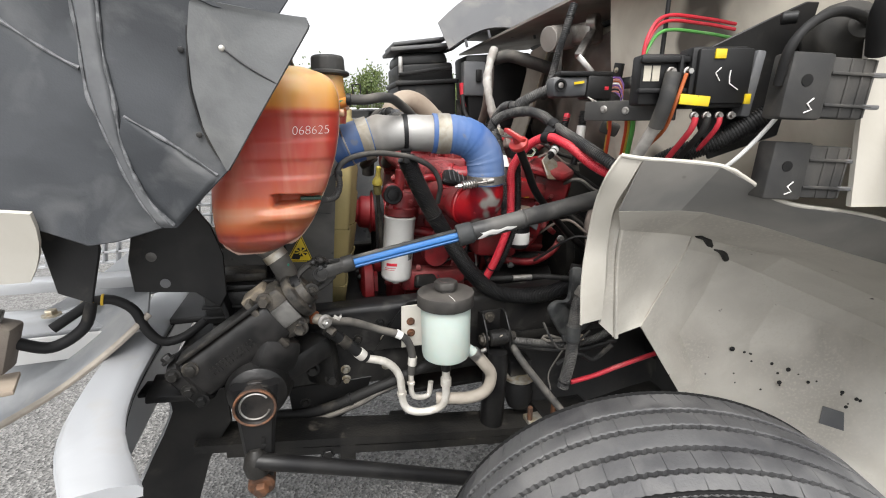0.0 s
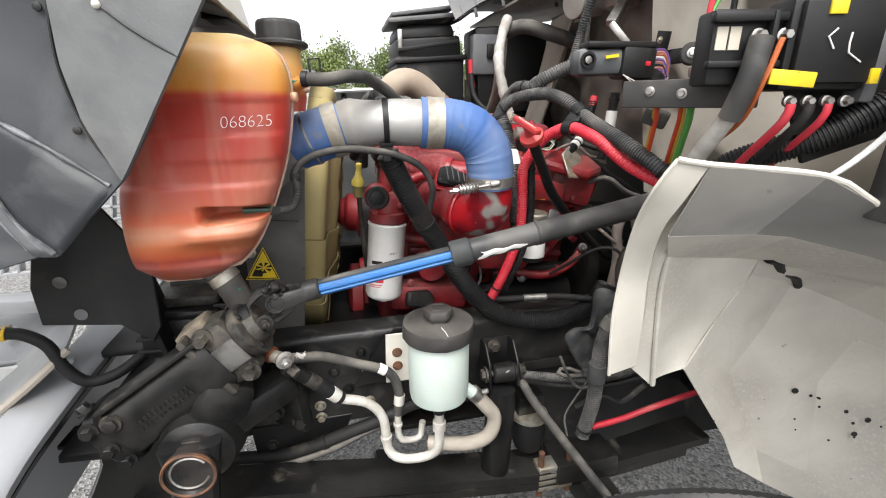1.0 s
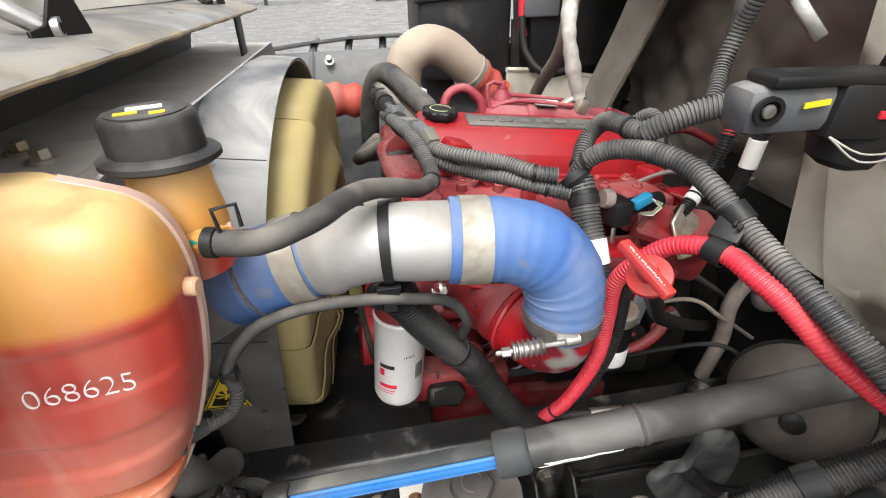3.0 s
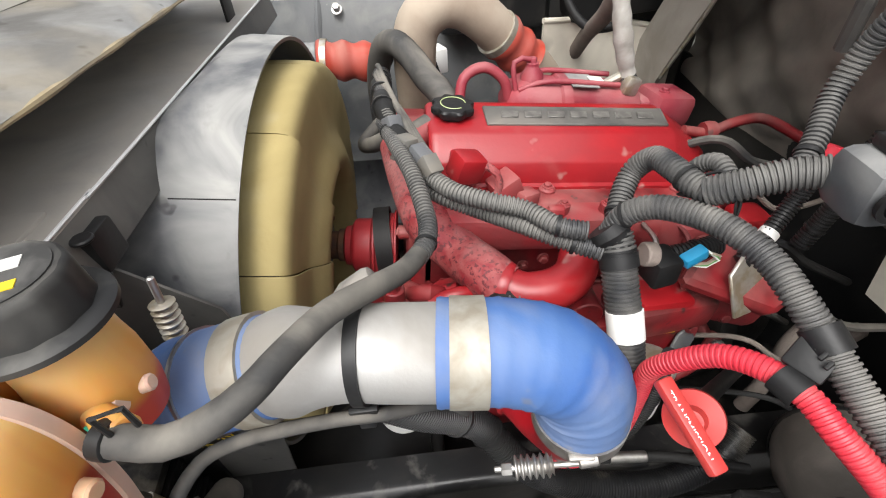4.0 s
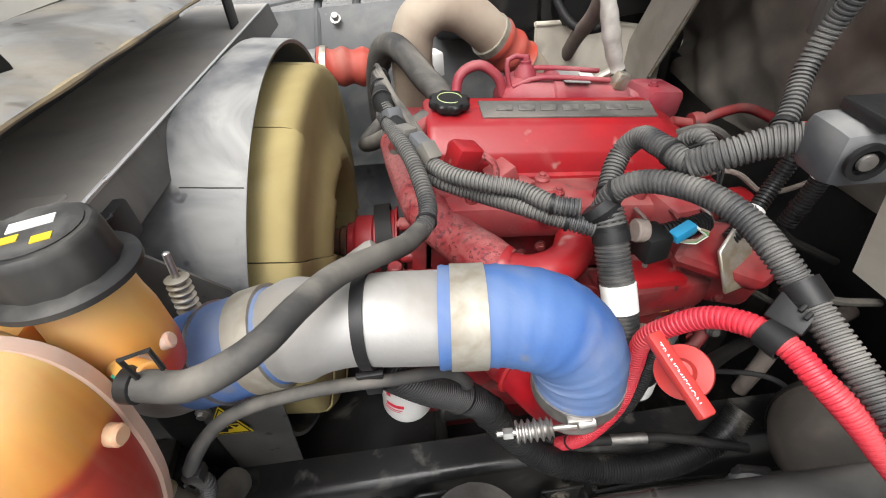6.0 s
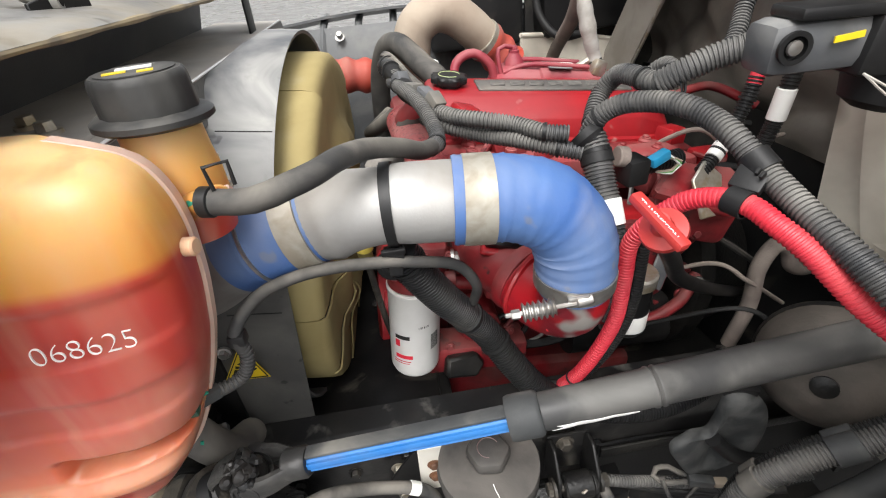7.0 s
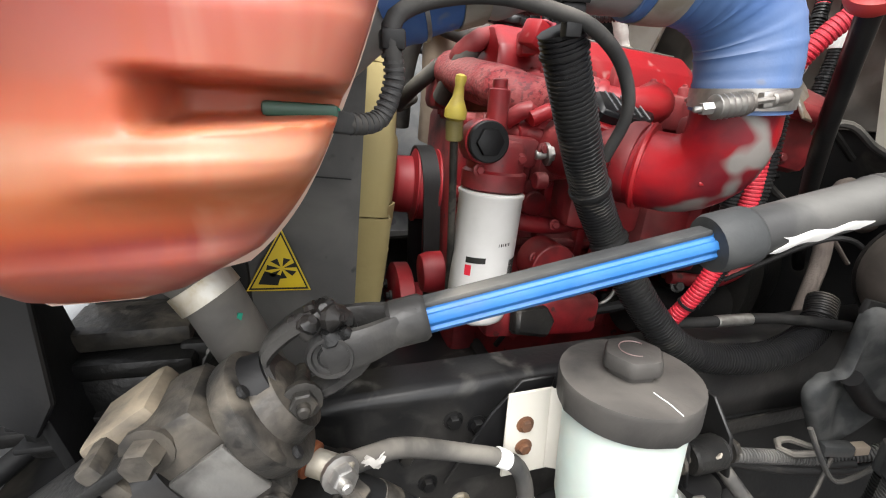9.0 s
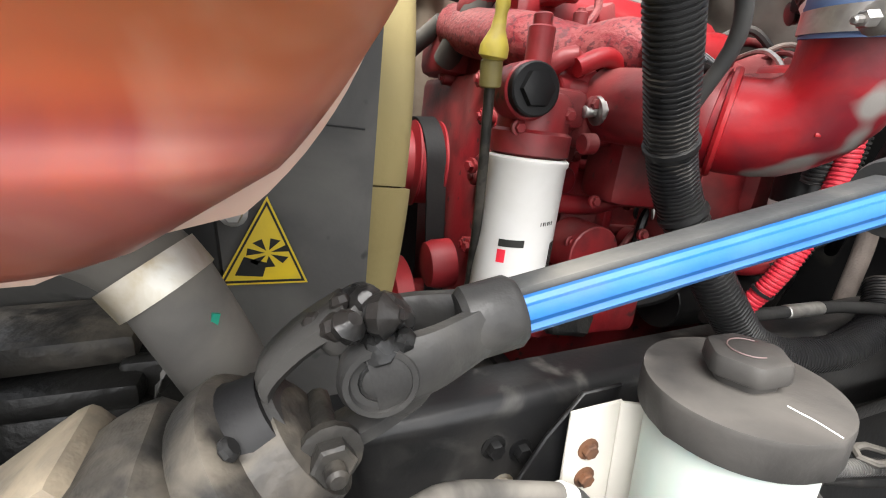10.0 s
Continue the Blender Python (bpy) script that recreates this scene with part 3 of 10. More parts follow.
frame_rail(1.752, 1, "black painted steel channel frame rail with bolts under the engine")
frame_rail(2.62, -1, "black painted steel channel frame rail on the far side")

spring = thing("leaf_spring", (0.0, 1.66, 0.52), "dark dirty steel leaf spring pack below the frame rail", "leaf spring")
for k in range(2):
    z = 0.678 - 0.03 * k
    w = 0.055
    line = spline([(-0.72 + 0.08 * k, 1.66, z + 0.03), (-0.35, 1.66, z - 0.025), (0.05, 1.655, z - 0.085), (0.45, 1.65, z - 0.125), (0.9 - 0.08 * k, 1.65, z - 0.1)], 0.05)
    part("leaf", Geo().rings([[(q[0], q[1] - w, q[2]), (q[0], q[1] + w, q[2]), (q[0], q[1] + w, q[2] - 0.026), (q[0], q[1] - w, q[2] - 0.026)] for q in line]), cast_black, spring, smooth=20)
part("clip", Geo().box((-0.3, 1.66, 0.585), (0.05, 0.11, 0.1), (0, 4, 0), 0.006), cast_black, spring)
part("eye_bolt", Geo().bolt((-0.36, 1.612, 0.6), (0, -1, 0), 0.016, 0.016), cast_black, spring)

axle = thing("front_axle", (0.5, 2.1, 0.42), "black forged steel front axle beam", "axle")
part("beam", Geo().hull((0.5, 1.15, 0.46), (0.5, 3.05, 0.46), (0.1, 0.09), 0.01), cast_black, axle)
part("spring_seat", Geo().box((0.47, 1.65, 0.55), (0.2, 0.13, 0.07), bevel=0.01), cast_black, axle)

g = Geo().tube([(-0.53, 1.45, 0.745), (-0.471, 1.44, 0.733), (-0.271, 1.44, 0.665), (0.097, 1.44, 0.531), (0.3, 1.43, 0.46)], 0.021, 14)
dl = thing("drag_link", (0, 1.43, 0.57), "black round steel drag link from the pitman arm", "steering link")
part("rod", g, paint_black, dl)
part("ball_joint", Geo().lathe([(0.012, -0.03), (0.03, -0.025), (0.034, 0.0), (0.026, 0.03), (0.012, 0.045)], (-0.535, 1.46, 0.73), (0, 0, 1), 18), cast_black, dl)

# shock absorber with its upper mount
sh = thing("shock_absorber", (0.165, 1.59, 0.5), "black front shock absorber bolted to the frame", "shock absorber")
part("body", Geo().lathe([(0.03, 0), (0.04, 0.02), (0.041, 0.3), (0.036, 0.34), (0.036, 0.345), (0.02, 0.35)], (0.19, 1.645, 0.5), (0.05, 0, 1), 20), paint_black, sh)
part("eye", Geo().cyl((0.178, 1.645, 0.895), (0.238, 1.645, 0.895), 0.027, 20, edge=0.004), cast_black, sh)
part("bushing", Geo().lathe([(0.012, -0.004), (0.022, -0.004), (0.023, 0.0), (0.02, 0.006), (0.012, 0.008)], (0.24, 1.645, 0.895), (1, 0, 0), 18), rubber_black, sh)
part("bushing_bolt", Geo().cyl((0.155, 1.645, 0.895), (0.265, 1.645, 0.895), 0.009, 10).bolt((0.157, 1.645, 0.895), (-1, 0, 0), 0.015, 0.012).bolt((0.255, 1.645, 0.895), (1, 0, 0), 0.015, 0.016), gear_dust, sh)
g = Geo()
for x in (0.168, 0.248):
    g.prism([(-0.03, -0.05), (0.06, -0.055), (0.06, 0.05), (0.048, 0.066), (0.022, 0.066), (-0.02, 0.02)], 0.007, pose(x - 0.0035, 1.655, 0.905, 90, 0, 90), 0.002)
g.box((0.208, 1.715, 0.905), (0.086, 0.006, 0.12), (0, 0, 0), 0.002)
part("mount_bracket", g, paint_black, sh)
part("plate_bolt", Geo().bolt((0.204, 1.712, 0.938), (0, -1, 0), 0.014, 0.014), gear_dust, sh)
part("paint_dab", Geo().box((0.212, 1.6215, 0.911), (0.011, 0.004, 0.008), (40, 0, 30), 0.0015), hose_tan, sh, "dab of pale paint")

bs = thing("bump_stop", (0.31, 1.68, 0.57), "worn black rubber bump stop on the leaf spring", "bump stop")
part("cup", Geo().lathe([(0.038, 0), (0.046, 0.02), (0.05, 0.07), (0.048, 0.1), (0.03, 0.115)], (0.31, 1.68, 0.6), (0, 0, 1), 20), rubber_black, bs)
part("plate", Geo().lathe([(0.04, 0), (0.055, 0.002), (0.055, 0.012), (0.02, 0.014)], (0.31, 1.68, 0.708), (0, 0, 1), 20), zinc, bs)
part("bracket", Geo().box((0.31, 1.71, 0.75), (0.08, 0.09, 0.06), bevel=0.006), paint_black, bs)

ub = thing("spring_clamp", (0.37, 1.66, 0.5), "dirty cast spring clamp with stacked plates", "clamp")
g = Geo()
for k in range(4):
    g.box((0.37, 1.62, 0.505 + 0.022 * k), (0.11, 0.05, 0.017), (0, 0, 0), 0.003)
part("plates", g, zinc, ub)
for x in (0.325, 0.415):
    part("u_bolt", Geo().cyl((x, 1.61, 0.47), (x, 1.61, 0.63), 0.009, 10), rust, ub)

# ---- front wheel ----
def front_wheel():
    cx, cy, cz, R = 0.333, 0.954, 0.511, 0.52
    t = thing("tyre_and_rim", (cx, cy, 0.0), "black ribbed steer tyre on its rim", "wheel")
    turn = pose(cx, cy, cz) @ pose(0, 0, 0, 0, 0, -20) @ pose(0, 0, 0, 90, 0, 0)

    def rings(profile, n=96):
        out = []
        for a in np.arange(n) * 2 * np.pi / n:
            out.append([turn @ Vector((r * np.cos(a), r * np.sin(a), h)) for r, h in profile])
        return out

    side = [(0.29, 0.11), (0.36, 0.15), (0.44, 0.156), (0.49, 0.146), (0.505, 0.138)]
    body = [(0.29, -0.11)] + [(r, -h) for r, h in side[1:]] + [(R - 0.018, -0.125), (R - 0.018, 0.125)] + side[::-1][0:5]
    # carcass far darker than the ribs, so the grooves carry painted shade
    part("tyre_carcass", Geo().rings(rings(body), closed=True, caps=False, loop=True), recess_shade, t)
    edges = [-0.142, -0.058, -0.046, -0.007, 0.005, 0.047, 0.059, 0.097, 0.107, 0.142]
    random.seed(4)
    for k in range(0, 10, 2):
        a, b = edges[k], edges[k + 1]
        crown = lambda h: R - 0.01 * (h / 0.142) ** 2 - (0.009 if abs(h) > 0.135 else 0)
        g = Geo()
        n = 64
        for j in range(n):
            verts, steps = [], 7
            for i in range(steps):
                ang = 2 * np.pi * (j + (1.0 if k in (0, 4, 8) else 0.986) * i / (steps - 1)) / n
                jag = 0.0017 * (1 if (j * (steps - 1) + i) % 2 else -1)
                for h, r in ((a + jag, R - 0.018), (a + jag, crown(a) - 0.0015), (a + jag + 0.003, crown(a)), (b + jag - 0.003, crown(b)), (b + jag, crown(b) - 0.0015), (b + jag, R - 0.018)):
                    verts.append(turn @ Vector((r * np.cos(ang), r * np.sin(ang), h)))
            e = (steps - 1) * 6
            faces = [(i * 6 + q, i * 6 + q + 1, (i + 1) * 6 + q + 1, (i + 1) * 6 + q) for i in range(steps - 1) for q in range(5)] + [(0, 5, 4, 3, 2, 1), tuple(e + q for q in range(6))]
            g.add(verts, faces)
        part("tread_rib", g, tyre_rubber, t, smooth=30)
    part("rim", Geo().rings(rings([(0.295, -0.1), (0.295, 0.1), (0.27, 0.09), (0.26, 0.0), (0.27, -0.09)]), closed=True, caps=False), bumper_silver, t)
    part("disc", Geo().lathe([(0.05, 0.02), (0.11, 0.03), (0.2, 0.0), (0.27, -0.01), (0.27, -0.02), (0.05, 0.0)], turn @ Vector((0, 0, 0.05)), turn.to_3x3() @ Vector((0, 0, 1)), 40), bumper_silver, t)


front_wheel()

# engine cross member and clutter between the rails
xm = thing("engine_crossmember", (-0.1, 2.2, 0.72), "black pressed steel cross member below the engine front", "cross member")
part("web", Geo().box((-0.26, 2.19, 0.86), (0.48, 0.86, 0.05), bevel=0.012), paint_black, xm)
part("lip", Geo().box((-0.02, 2.19, 0.83), (0.03, 0.86, 0.13), bevel=0.008), paint_black, xm)
part("rear_pan", Geo().box((0.45, 2.19, 0.66), (1.1, 0.84, 0.02), bevel=0.006), cast_black, xm, "grimy splash pan")
rs = thing("roll_bar_link", (0.0, 1.6, 0.5), "black round anti-roll bar behind the axle", "roll bar")
part("bar", Geo().tube([(-0.62, 1.74, 0.6), (-0.3, 1.76, 0.56), (0.1, 1.74, 0.5), (0.5, 1.72, 0.46), (0.56, 2.0, 0.46), (0.56, 2.6, 0.46)], 0.026, 14), paint_black, rs)
part("bush", Geo().box((-0.12, 1.75, 0.545), (0.06, 0.08, 0.08), (0, 8, 0), 0.012), rubber_black, rs)

# invented dark sheet: hides bright asphalt where the suspension lies in shadow
ap = thing("splash_apron", (0.75, 1.74, 0.6), "added black sheet standing in for the shade below the frame rail", "splash apron")
part("sheet", Geo().sheet(lambda u, v: vec((0.3 + 1.0 * u, 1.735 - 0.06 * v * v + 0.006 * np.sin(11 * u + 2 * v), 0.86 - 0.32 * v - 0.02 * np.sin(3 * u))), 20, 8, 0.006), rubber_black, ap, smooth=50)
part("retainer", Geo().hull((0.3, 1.728, 0.845), (1.3, 1.728, 0.845), (0.006, 0.03), 0.002), cast_black, ap)

# ---- wheel arch liner: folded panels ----
arch = thing("wheel_arch_liner", (0.7, 1.3, 0.6), "dirty cream fibreglass fender liner with folded panels above the front tyre", "fender")


def folded(rows, thick=0.004):
    """A folded panel: flat between the knots of its net."""
    rows = [[vec(q) for q in r] for r in rows]
    return Geo().sheet(lambda u, v: rows[round(u * (len(rows) - 1))][round(v * (len(rows[0]) - 1))], len(rows), len(rows[0]), thick)


OUTER = [(0.293, 1.217, 1.514), (0.276, 1.234, 1.471), (0.284, 1.278, 1.403), (0.302, 1.324, 1.295), (0.303, 1.334, 1.19), (0.316, 1.342, 1.065)]
FOLD = [(0.335, 1.20, 1.507), (0.324, 1.225, 1.452), (0.322, 1.262, 1.39), (0.352, 1.315, 1.29), (0.374, 1.338, 1.18), (0.396, 1.366, 1.06)]
CHAN = [(0.35, 1.24, 1.46), (0.35, 1.262, 1.415), (0.352, 1.30, 1.37), (0.376, 1.34, 1.28), (0.40, 1.366, 1.17), (0.413, 1.398, 1.03)]
WALL = [(0.36, 1.27, 1.40), (0.384, 1.318, 1.327), (0.404, 1.348, 1.24), (0.435, 1.374, 1.10), (0.472, 1.405, 0.975)]


def tall(line, v):
    """A point of a smooth line, v from 0 to 1."""
    p = spline(line, 0.004)
    return p[int(round(v * (len(p) - 1)))]


part("front_lip", Geo().sheet(lambda u, v: tall(OUTER, v) * (1 - u) + tall(FOLD, v) * u, 5, 30, 0.004), cream_paint, arch, smooth=60)
part("lip_edge", Geo().tube(OUTER, 0.0035, 6, 0.02), cream_paint, arch)
part("lip_channel", Geo().sheet(lambda u, v: tall(FOLD, v) * (1 - 2 * u) + tall(CHAN, v) * 2 * u if u < 0.5 else tall(CHAN, v) * (2 - 2 * u) + tall(WALL[1:], v) * (2 * u - 1), 5, 30, 0.003), fender_cream, arch, smooth=20)
FB, FCN, FD = (0.66, 1.366, 1.28), (0.645, 1.428, 1.105), (0.577, 1.425, 0.986)


def front_wall(u, v):
    """The upright front wall, a little hollow, with a rounded lower end."""
    a = tall(WALL[1:], v)
    b = tall([FB, (0.665, 1.40, 1.19), FCN, (0.615, 1.43, 1.04), FD], v)
    return a + (b - a) * u + vec((0.0, 0.018, 0.0)) * np.sin(np.pi * u) + vec((0, 0, -0.012)) * np.sin(np.pi * u) * v ** 6


part("front_wall", Geo().sheet(front_wall, 14, 22, 0.004), fender_cream, arch, smooth=50)
part("wall_bead", Geo().tube([tall(WALL[1:], v) + vec((0.006, -0.003, 0)) for v in np.linspace(0, 1, 12)], 0.006, 8, 0.03), fender_cream, arch)
TOP = [(0.335, 1.20, 1.507), (0.485, 1.148, 1.492), (0.55, 1.122, 1.456), (0.628, 1.10, 1.414), (0.858, 1.06, 1.373), (1.2, 0.95, 1.26), (1.6, 0.86, 1.1)]
BAND = [(0.321, 1.246, 1.39), (0.48, 1.235, 1.385), (0.54, 1.222, 1.38), (0.66, 1.18, 1.35), (0.9, 1.13, 1.275), (1.25, 1.03, 1.17), (1.62, 0.92, 1.0)]
ROOF = [(0.384, 1.314, 1.327), (0.52, 1.34, 1.305), (0.57, 1.352, 1.297), FB, (0.97, 1.335, 1.20), (1.27, 1.18, 1.06), (1.62, 1.0, 0.88)]
# top band in a greyer, darker tone than the other panels
part("top_band", folded([TOP, BAND]), band_grey, arch, smooth=12)
part("roof_strip", folded([BAND, ROOF]), fender_cream, arch, smooth=12)
part("inner_panel", folded([
    [FB, (0.82, 1.36, 1.235), (0.97, 1.335, 1.20), (1.27, 1.18, 1.06), (1.62, 1.0, 0.88)],
    [(0.668, 1.385, 1.235), (0.83, 1.415, 1.19), (0.99, 1.41, 1.125), (1.28, 1.27, 0.99), (1.62, 1.08, 0.82)],
    [FCN, (0.83, 1.455, 1.06), (1.08, 1.41, 1.01), (1.3, 1.28, 0.92), (1.62, 1.1, 0.74)],
    [FD, (0.80, 1.50, 0.90), (1.05, 1.445, 0.86), (1.3, 1.255, 0.78), (1.62, 1.05, 0.62)],
    [(0.84, 1.505, 0.67), (0.97, 1.5, 0.6), (1.09, 1.43, 0.55), (1.32, 1.2, 0.5), (1.62, 1.0, 0.38)],
    [(0.9, 1.5, 0.55), (1.03, 1.5, 0.46), (1.13, 1.43, 0.42), (1.34, 1.2, 0.38), (1.64, 1.0, 0.28)]]), fender_cream, arch, smooth=14)
part("top_edge", Geo().tube([OUTER[0]] + TOP, 0.0045, 8, 0.02), cream_paint, arch, "bare white upper edge")
part("hose_stub", Geo().tube([(0.665, 1.35, 1.285), (0.70, 1.355, 1.272), (0.735, 1.375, 1.245), (0.80, 1.39, 1.215), (0.845, 1.41, 1.18)], lambda s, m: 0.012 - 0.003 * s, 9), rubber_black, arch)
PATCH = [vec(q) - vec((0.0018, 0.0034, -0.0006)) for q in ((1.225, 1.293, 0.673), (1.262, 1.252, 0.668), (1.275, 1.247, 0.6), (1.223, 1.29, 0.61))]
part("stain_patch", Geo().sheet(lambda u, v: (PATCH[0] * (1 - u) + PATCH[1] * u) * (1 - v) + (PATCH[3] * (1 - u) + PATCH[2] * u) * v, 4, 4, 0.002), plastic_grey, arch, "worn dark square patch")
random.seed(8)
for k in range(26):
    u, v = random.random(), random.random()
    q = vec((0.95, 1.5, 0.86)) * (1 - u) + vec((1.28, 1.25, 0.73)) * u + vec((0, 0.03, -0.14)) * v * v
    q += vec((0.0, -0.024, 0))
    r = 0.003 + 0.006 * random.random() ** 2
    part("mud_speck", Geo().lathe([(r, 0.0), (r * 0.8, r * 0.25), (r * 0.2, r * 0.35)], q, (-0.45, -0.85, 0.15), 7), rubber_black, arch)

# ---- engine ----
TIP = Matrix.Translation((0.13, 2.2, 1.55)) @ pose(0, 0, 0, 0, 6.2, 0) @ Matrix.Translation((-0.13, -2.2, -1.55))


def tip(p):
    return tuple(TIP @ Vector(p))


def cover_section(x, k):
    """Section of the valve cover at x; k shrinks it towards its rounded rear end."""
    s = [(2.096, 1.452), (2.096, 1.466), (2.103, 1.47), (2.106, 1.508), (2.11, 1.513), (2.143, 1.547), (2.152, 1.552), (2.25, 1.562), (2.266, 1.556), (2.278, 1.54), (2.285, 1.474), (2.3, 1.468), (2.3, 1.452)]
    return [tip((x, 2.2 + (y - 2.2) * (0.4 + 0.6 * k), 1.452 + (z - 1.452) * (k if z > 1.47 else 1))) for y, z in s]


eng = thing("diesel_engine", (0.3, 2.2, 0.7), "red inline diesel engine, dusty, with a ribbed black filler cap", "engine")
g = Geo().rings([cover_section(x, k) for x, k in ((0.028, 0.93), (0.034, 0.985), (0.045, 1.0), (0.3, 1.0), (0.492, 1.0), (0.5, 0.985), (0.565, 0.66), (0.582, 0.54), (0.586, 0.48))])
cover = part("valve_cover", g, engine_red_bright, eng, "bright red painted cover with dust")
plate = part("cover_plate", Geo().prism([(-0.183, -0.033), (0.172, -0.033), (0.183, 0.03), (-0.183, 0.033)], 0.006, TIP @ pose(0.32, 2.2, 1.5555, 5, 0, 0), 0.002), surface("plate_grey", (0.06, 0.057, 0.053), 0.55, other=(0.1, 0.094, 0.085), scale=14, dust=(0.17, 0.15, 0.13), dust_share=0.42), cover, "grey plate with worn raised marks")
mark_grey = surface("mark_grey", (0.075, 0.071, 0.066), 0.45, other=(0.13, 0.123, 0.112), scale=70, bump=0.1)
for k in range(7):
    x = 0.185 + 0.045 * k
    part("raised_mark", Geo().prism([(-0.019, -0.011), (0.014, -0.011), (0.019, 0.011), (-0.014, 0.011)], 0.003, TIP @ pose(x, 2.198, 1.5612, 5, 0, 0), 0.001), mark_grey, plate)
cap_at, cap_up = tip((0.076, 2.206, 1.556)), (0.1, -0.06, 1)
cm3 = Vector(cap_up).to_track_quat("Z", "Y").to_matrix()
g = Geo().rings([[vec(cap_at) + vec(cm3 @ Vector((r * (1 + w * np.cos(8 * a)) * np.cos(a), r * (1 + w * np.cos(8 * a)) * np.sin(a), h))) for a in np.arange(64) * np.pi / 32]
                 for r, h, w in ((0.028, 0.0, 0), (0.028, 0.007, 0), (0.0375, 0.009, 0.08), (0.039, 0.012, 0.09), (0.039, 0.02, 0.09), (0.036, 0.0235, 0.08), (0.03, 0.0245, 0.02), (0.004, 0.0245, 0))])
cap = part("filler_cap", g, plastic_black, cover, "black eight-lobed oil filler cap")
ring = [vec(cap_at) + vec((0.0025 + 0.023 * np.cos(a), -0.0015 + 0.023 * np.sin(a), 0.0245 - 0.0022 * np.cos(a) + 0.0014 * np.sin(a))) for a in np.linspace(0, 5.3, 30)]
part("cap_mark", Geo().tube(ring, 0.0011, 5, 0.01), surface("mark_green", (0.35, 0.42, 0.2), 0.5, bump=0), cover)
for x in (0.105, 0.249, 0.4, 0.51):
    m = Geo().lathe([(0.016, -0.01), (0.016, 0.006), (0.012, 0.01)], tip((x, 2.094, 1.458)), (0.1, 0, 1), 14).bolt(tip((x, 2.094, 1.468)), (0.1, 0, 1), 0.0075, 0.007)
    part("cover_bolt", m, engine_red_dusty, cover)

part("cover_gasket", Geo().box((0.29, 2.2, 1.45), (0.53, 0.215, 0.012), bevel=0.003, m=TIP), rubber_black, cover, "black rubber gasket")
# cylinder head, block, gear housing
part("cylinder_head", Geo().box((0.31, 2.2, 1.36), (0.6, 0.3, 0.2), bevel=0.012, m=TIP), engine_red, eng)
g = Geo().box((0.32, 2.27, 1.06), (0.64, 0.40, 0.5), bevel=0.02, m=TIP)
block_part = part("block", g, engine_red, eng)
for k in range(6):
    part("block_rib", Geo().box((0.06 + 0.1 * k, 2.062, 1.1), (0.022, 0.03, 0.36), bevel=0.006, m=TIP), engine_red, block_part)
for z in (0.98, 1.12, 1.24):
    part("block_rail", Geo().box((0.32, 2.064, z), (0.62, 0.02, 0.02), bevel=0.006, m=TIP), engine_red, block_part)
bell = part("bell_housing", Geo().lathe([(0.25, 0.0), (0.27, 0.01), (0.27, 0.05), (0.24, 0.07), (0.2, 0.2)], (0.64, 2.25, 0.98), (1, 0, -0.1), 40), cast_black, eng, "dirty black bell housing")
g = Geo().box((0.02, 2.26, 1.1), (0.06, 0.42, 0.56), bevel=0.02, m=TIP)
for y, z in ((2.07, 1.3), (2.07, 1.2), (2.07, 1.08), (2.07, 0.95), (2.1, 1.36), (2.28, 1.37)):
    g.cyl(tip((-0.03, y, z)), tip((0.02, y, z)), 0.014, 12)
    g.bolt(tip((-0.03, y, z)), (-1, 0, 0), 0.007, 0.006)
part("gear_housing", g, engine_red, eng)
g = Geo().box((0.3, 2.22, 0.72), (0.66, 0.36, 0.2), bevel=0.02, m=TIP)
part("oil_pan", g, engine_red, eng)

# intake manifold side of the head
g = Geo().box((0.3, 2.045, 1.42), (0.5, 0.085, 0.075), bevel=0.02, m=TIP)
for k in range(6):
    g.cyl(tip((0.1 + 0.08 * k, 2.03, 1.45)), tip((0.1 + 0.08 * k, 2.03, 1.475)), 0.012, 12)
    g.bolt(tip((0.1 + 0.08 * k, 2.03, 1.475)), (0.1, 0, 1), 0.006, 0.006)
g.box((0.235, 2.0, 1.46), (0.03, 0.02, 0.06), bevel=0.008, m=TIP)
g.box((0.5, 2.02, 1.43), (0.12, 0.11, 0.08), (0, 0, 12), bevel=0.015, m=TIP)
part("intake_manifold", g, engine_red_dusty, eng)
g = Geo().box((0.155, 2.075, 1.475), (0.05, 0.05, 0.05), (0, -20, 20), 0.006)
g.box((0.19, 2.06, 1.46), (0.04, 0.035, 0.03), (0, 10, 30), 0.006)
part("cam_sensor", g, engine_red_dusty, eng)
g = Geo().box((0.085, 2.07, 1.53), (0.055, 0.045, 0.05), (10, 20, 25), 0.008).box((0.075, 2.09, 1.52), (0.035, 0.05, 0.045), (0, 0, -10), 0.006)
part("pressure_sensor", g, engine_red_bright, eng)
part("sensor_lead", Geo().tube([(0.112, 2.065, 1.535), (0.135, 2.055, 1.52), (0.138, 2.05, 1.49), (0.118, 2.05, 1.46), (0.11, 2.05, 1.43)], 0.007, 8), crinkle_red, eng)
g = Geo().tube([(-0.03, 2.26, 1.48), (-0.015, 2.16, 1.455), (0.01, 2.05, 1.435), (0.06, 1.985, 1.41), (0.095, 1.925, 1.415), (0.118, 1.9, 1.405)], 0.042, 18)
part("crossover_pipe", g, crinkle_red, eng, "red crinkle-wrapped crossover pipe")
g = Geo().tube([(0.112, 1.905, 1.41), (0.15, 1.885, 1.402), (0.2, 1.885, 1.405), (0.235, 1.905, 1.41), (0.255, 1.94, 1.415)], 0.034, 18)
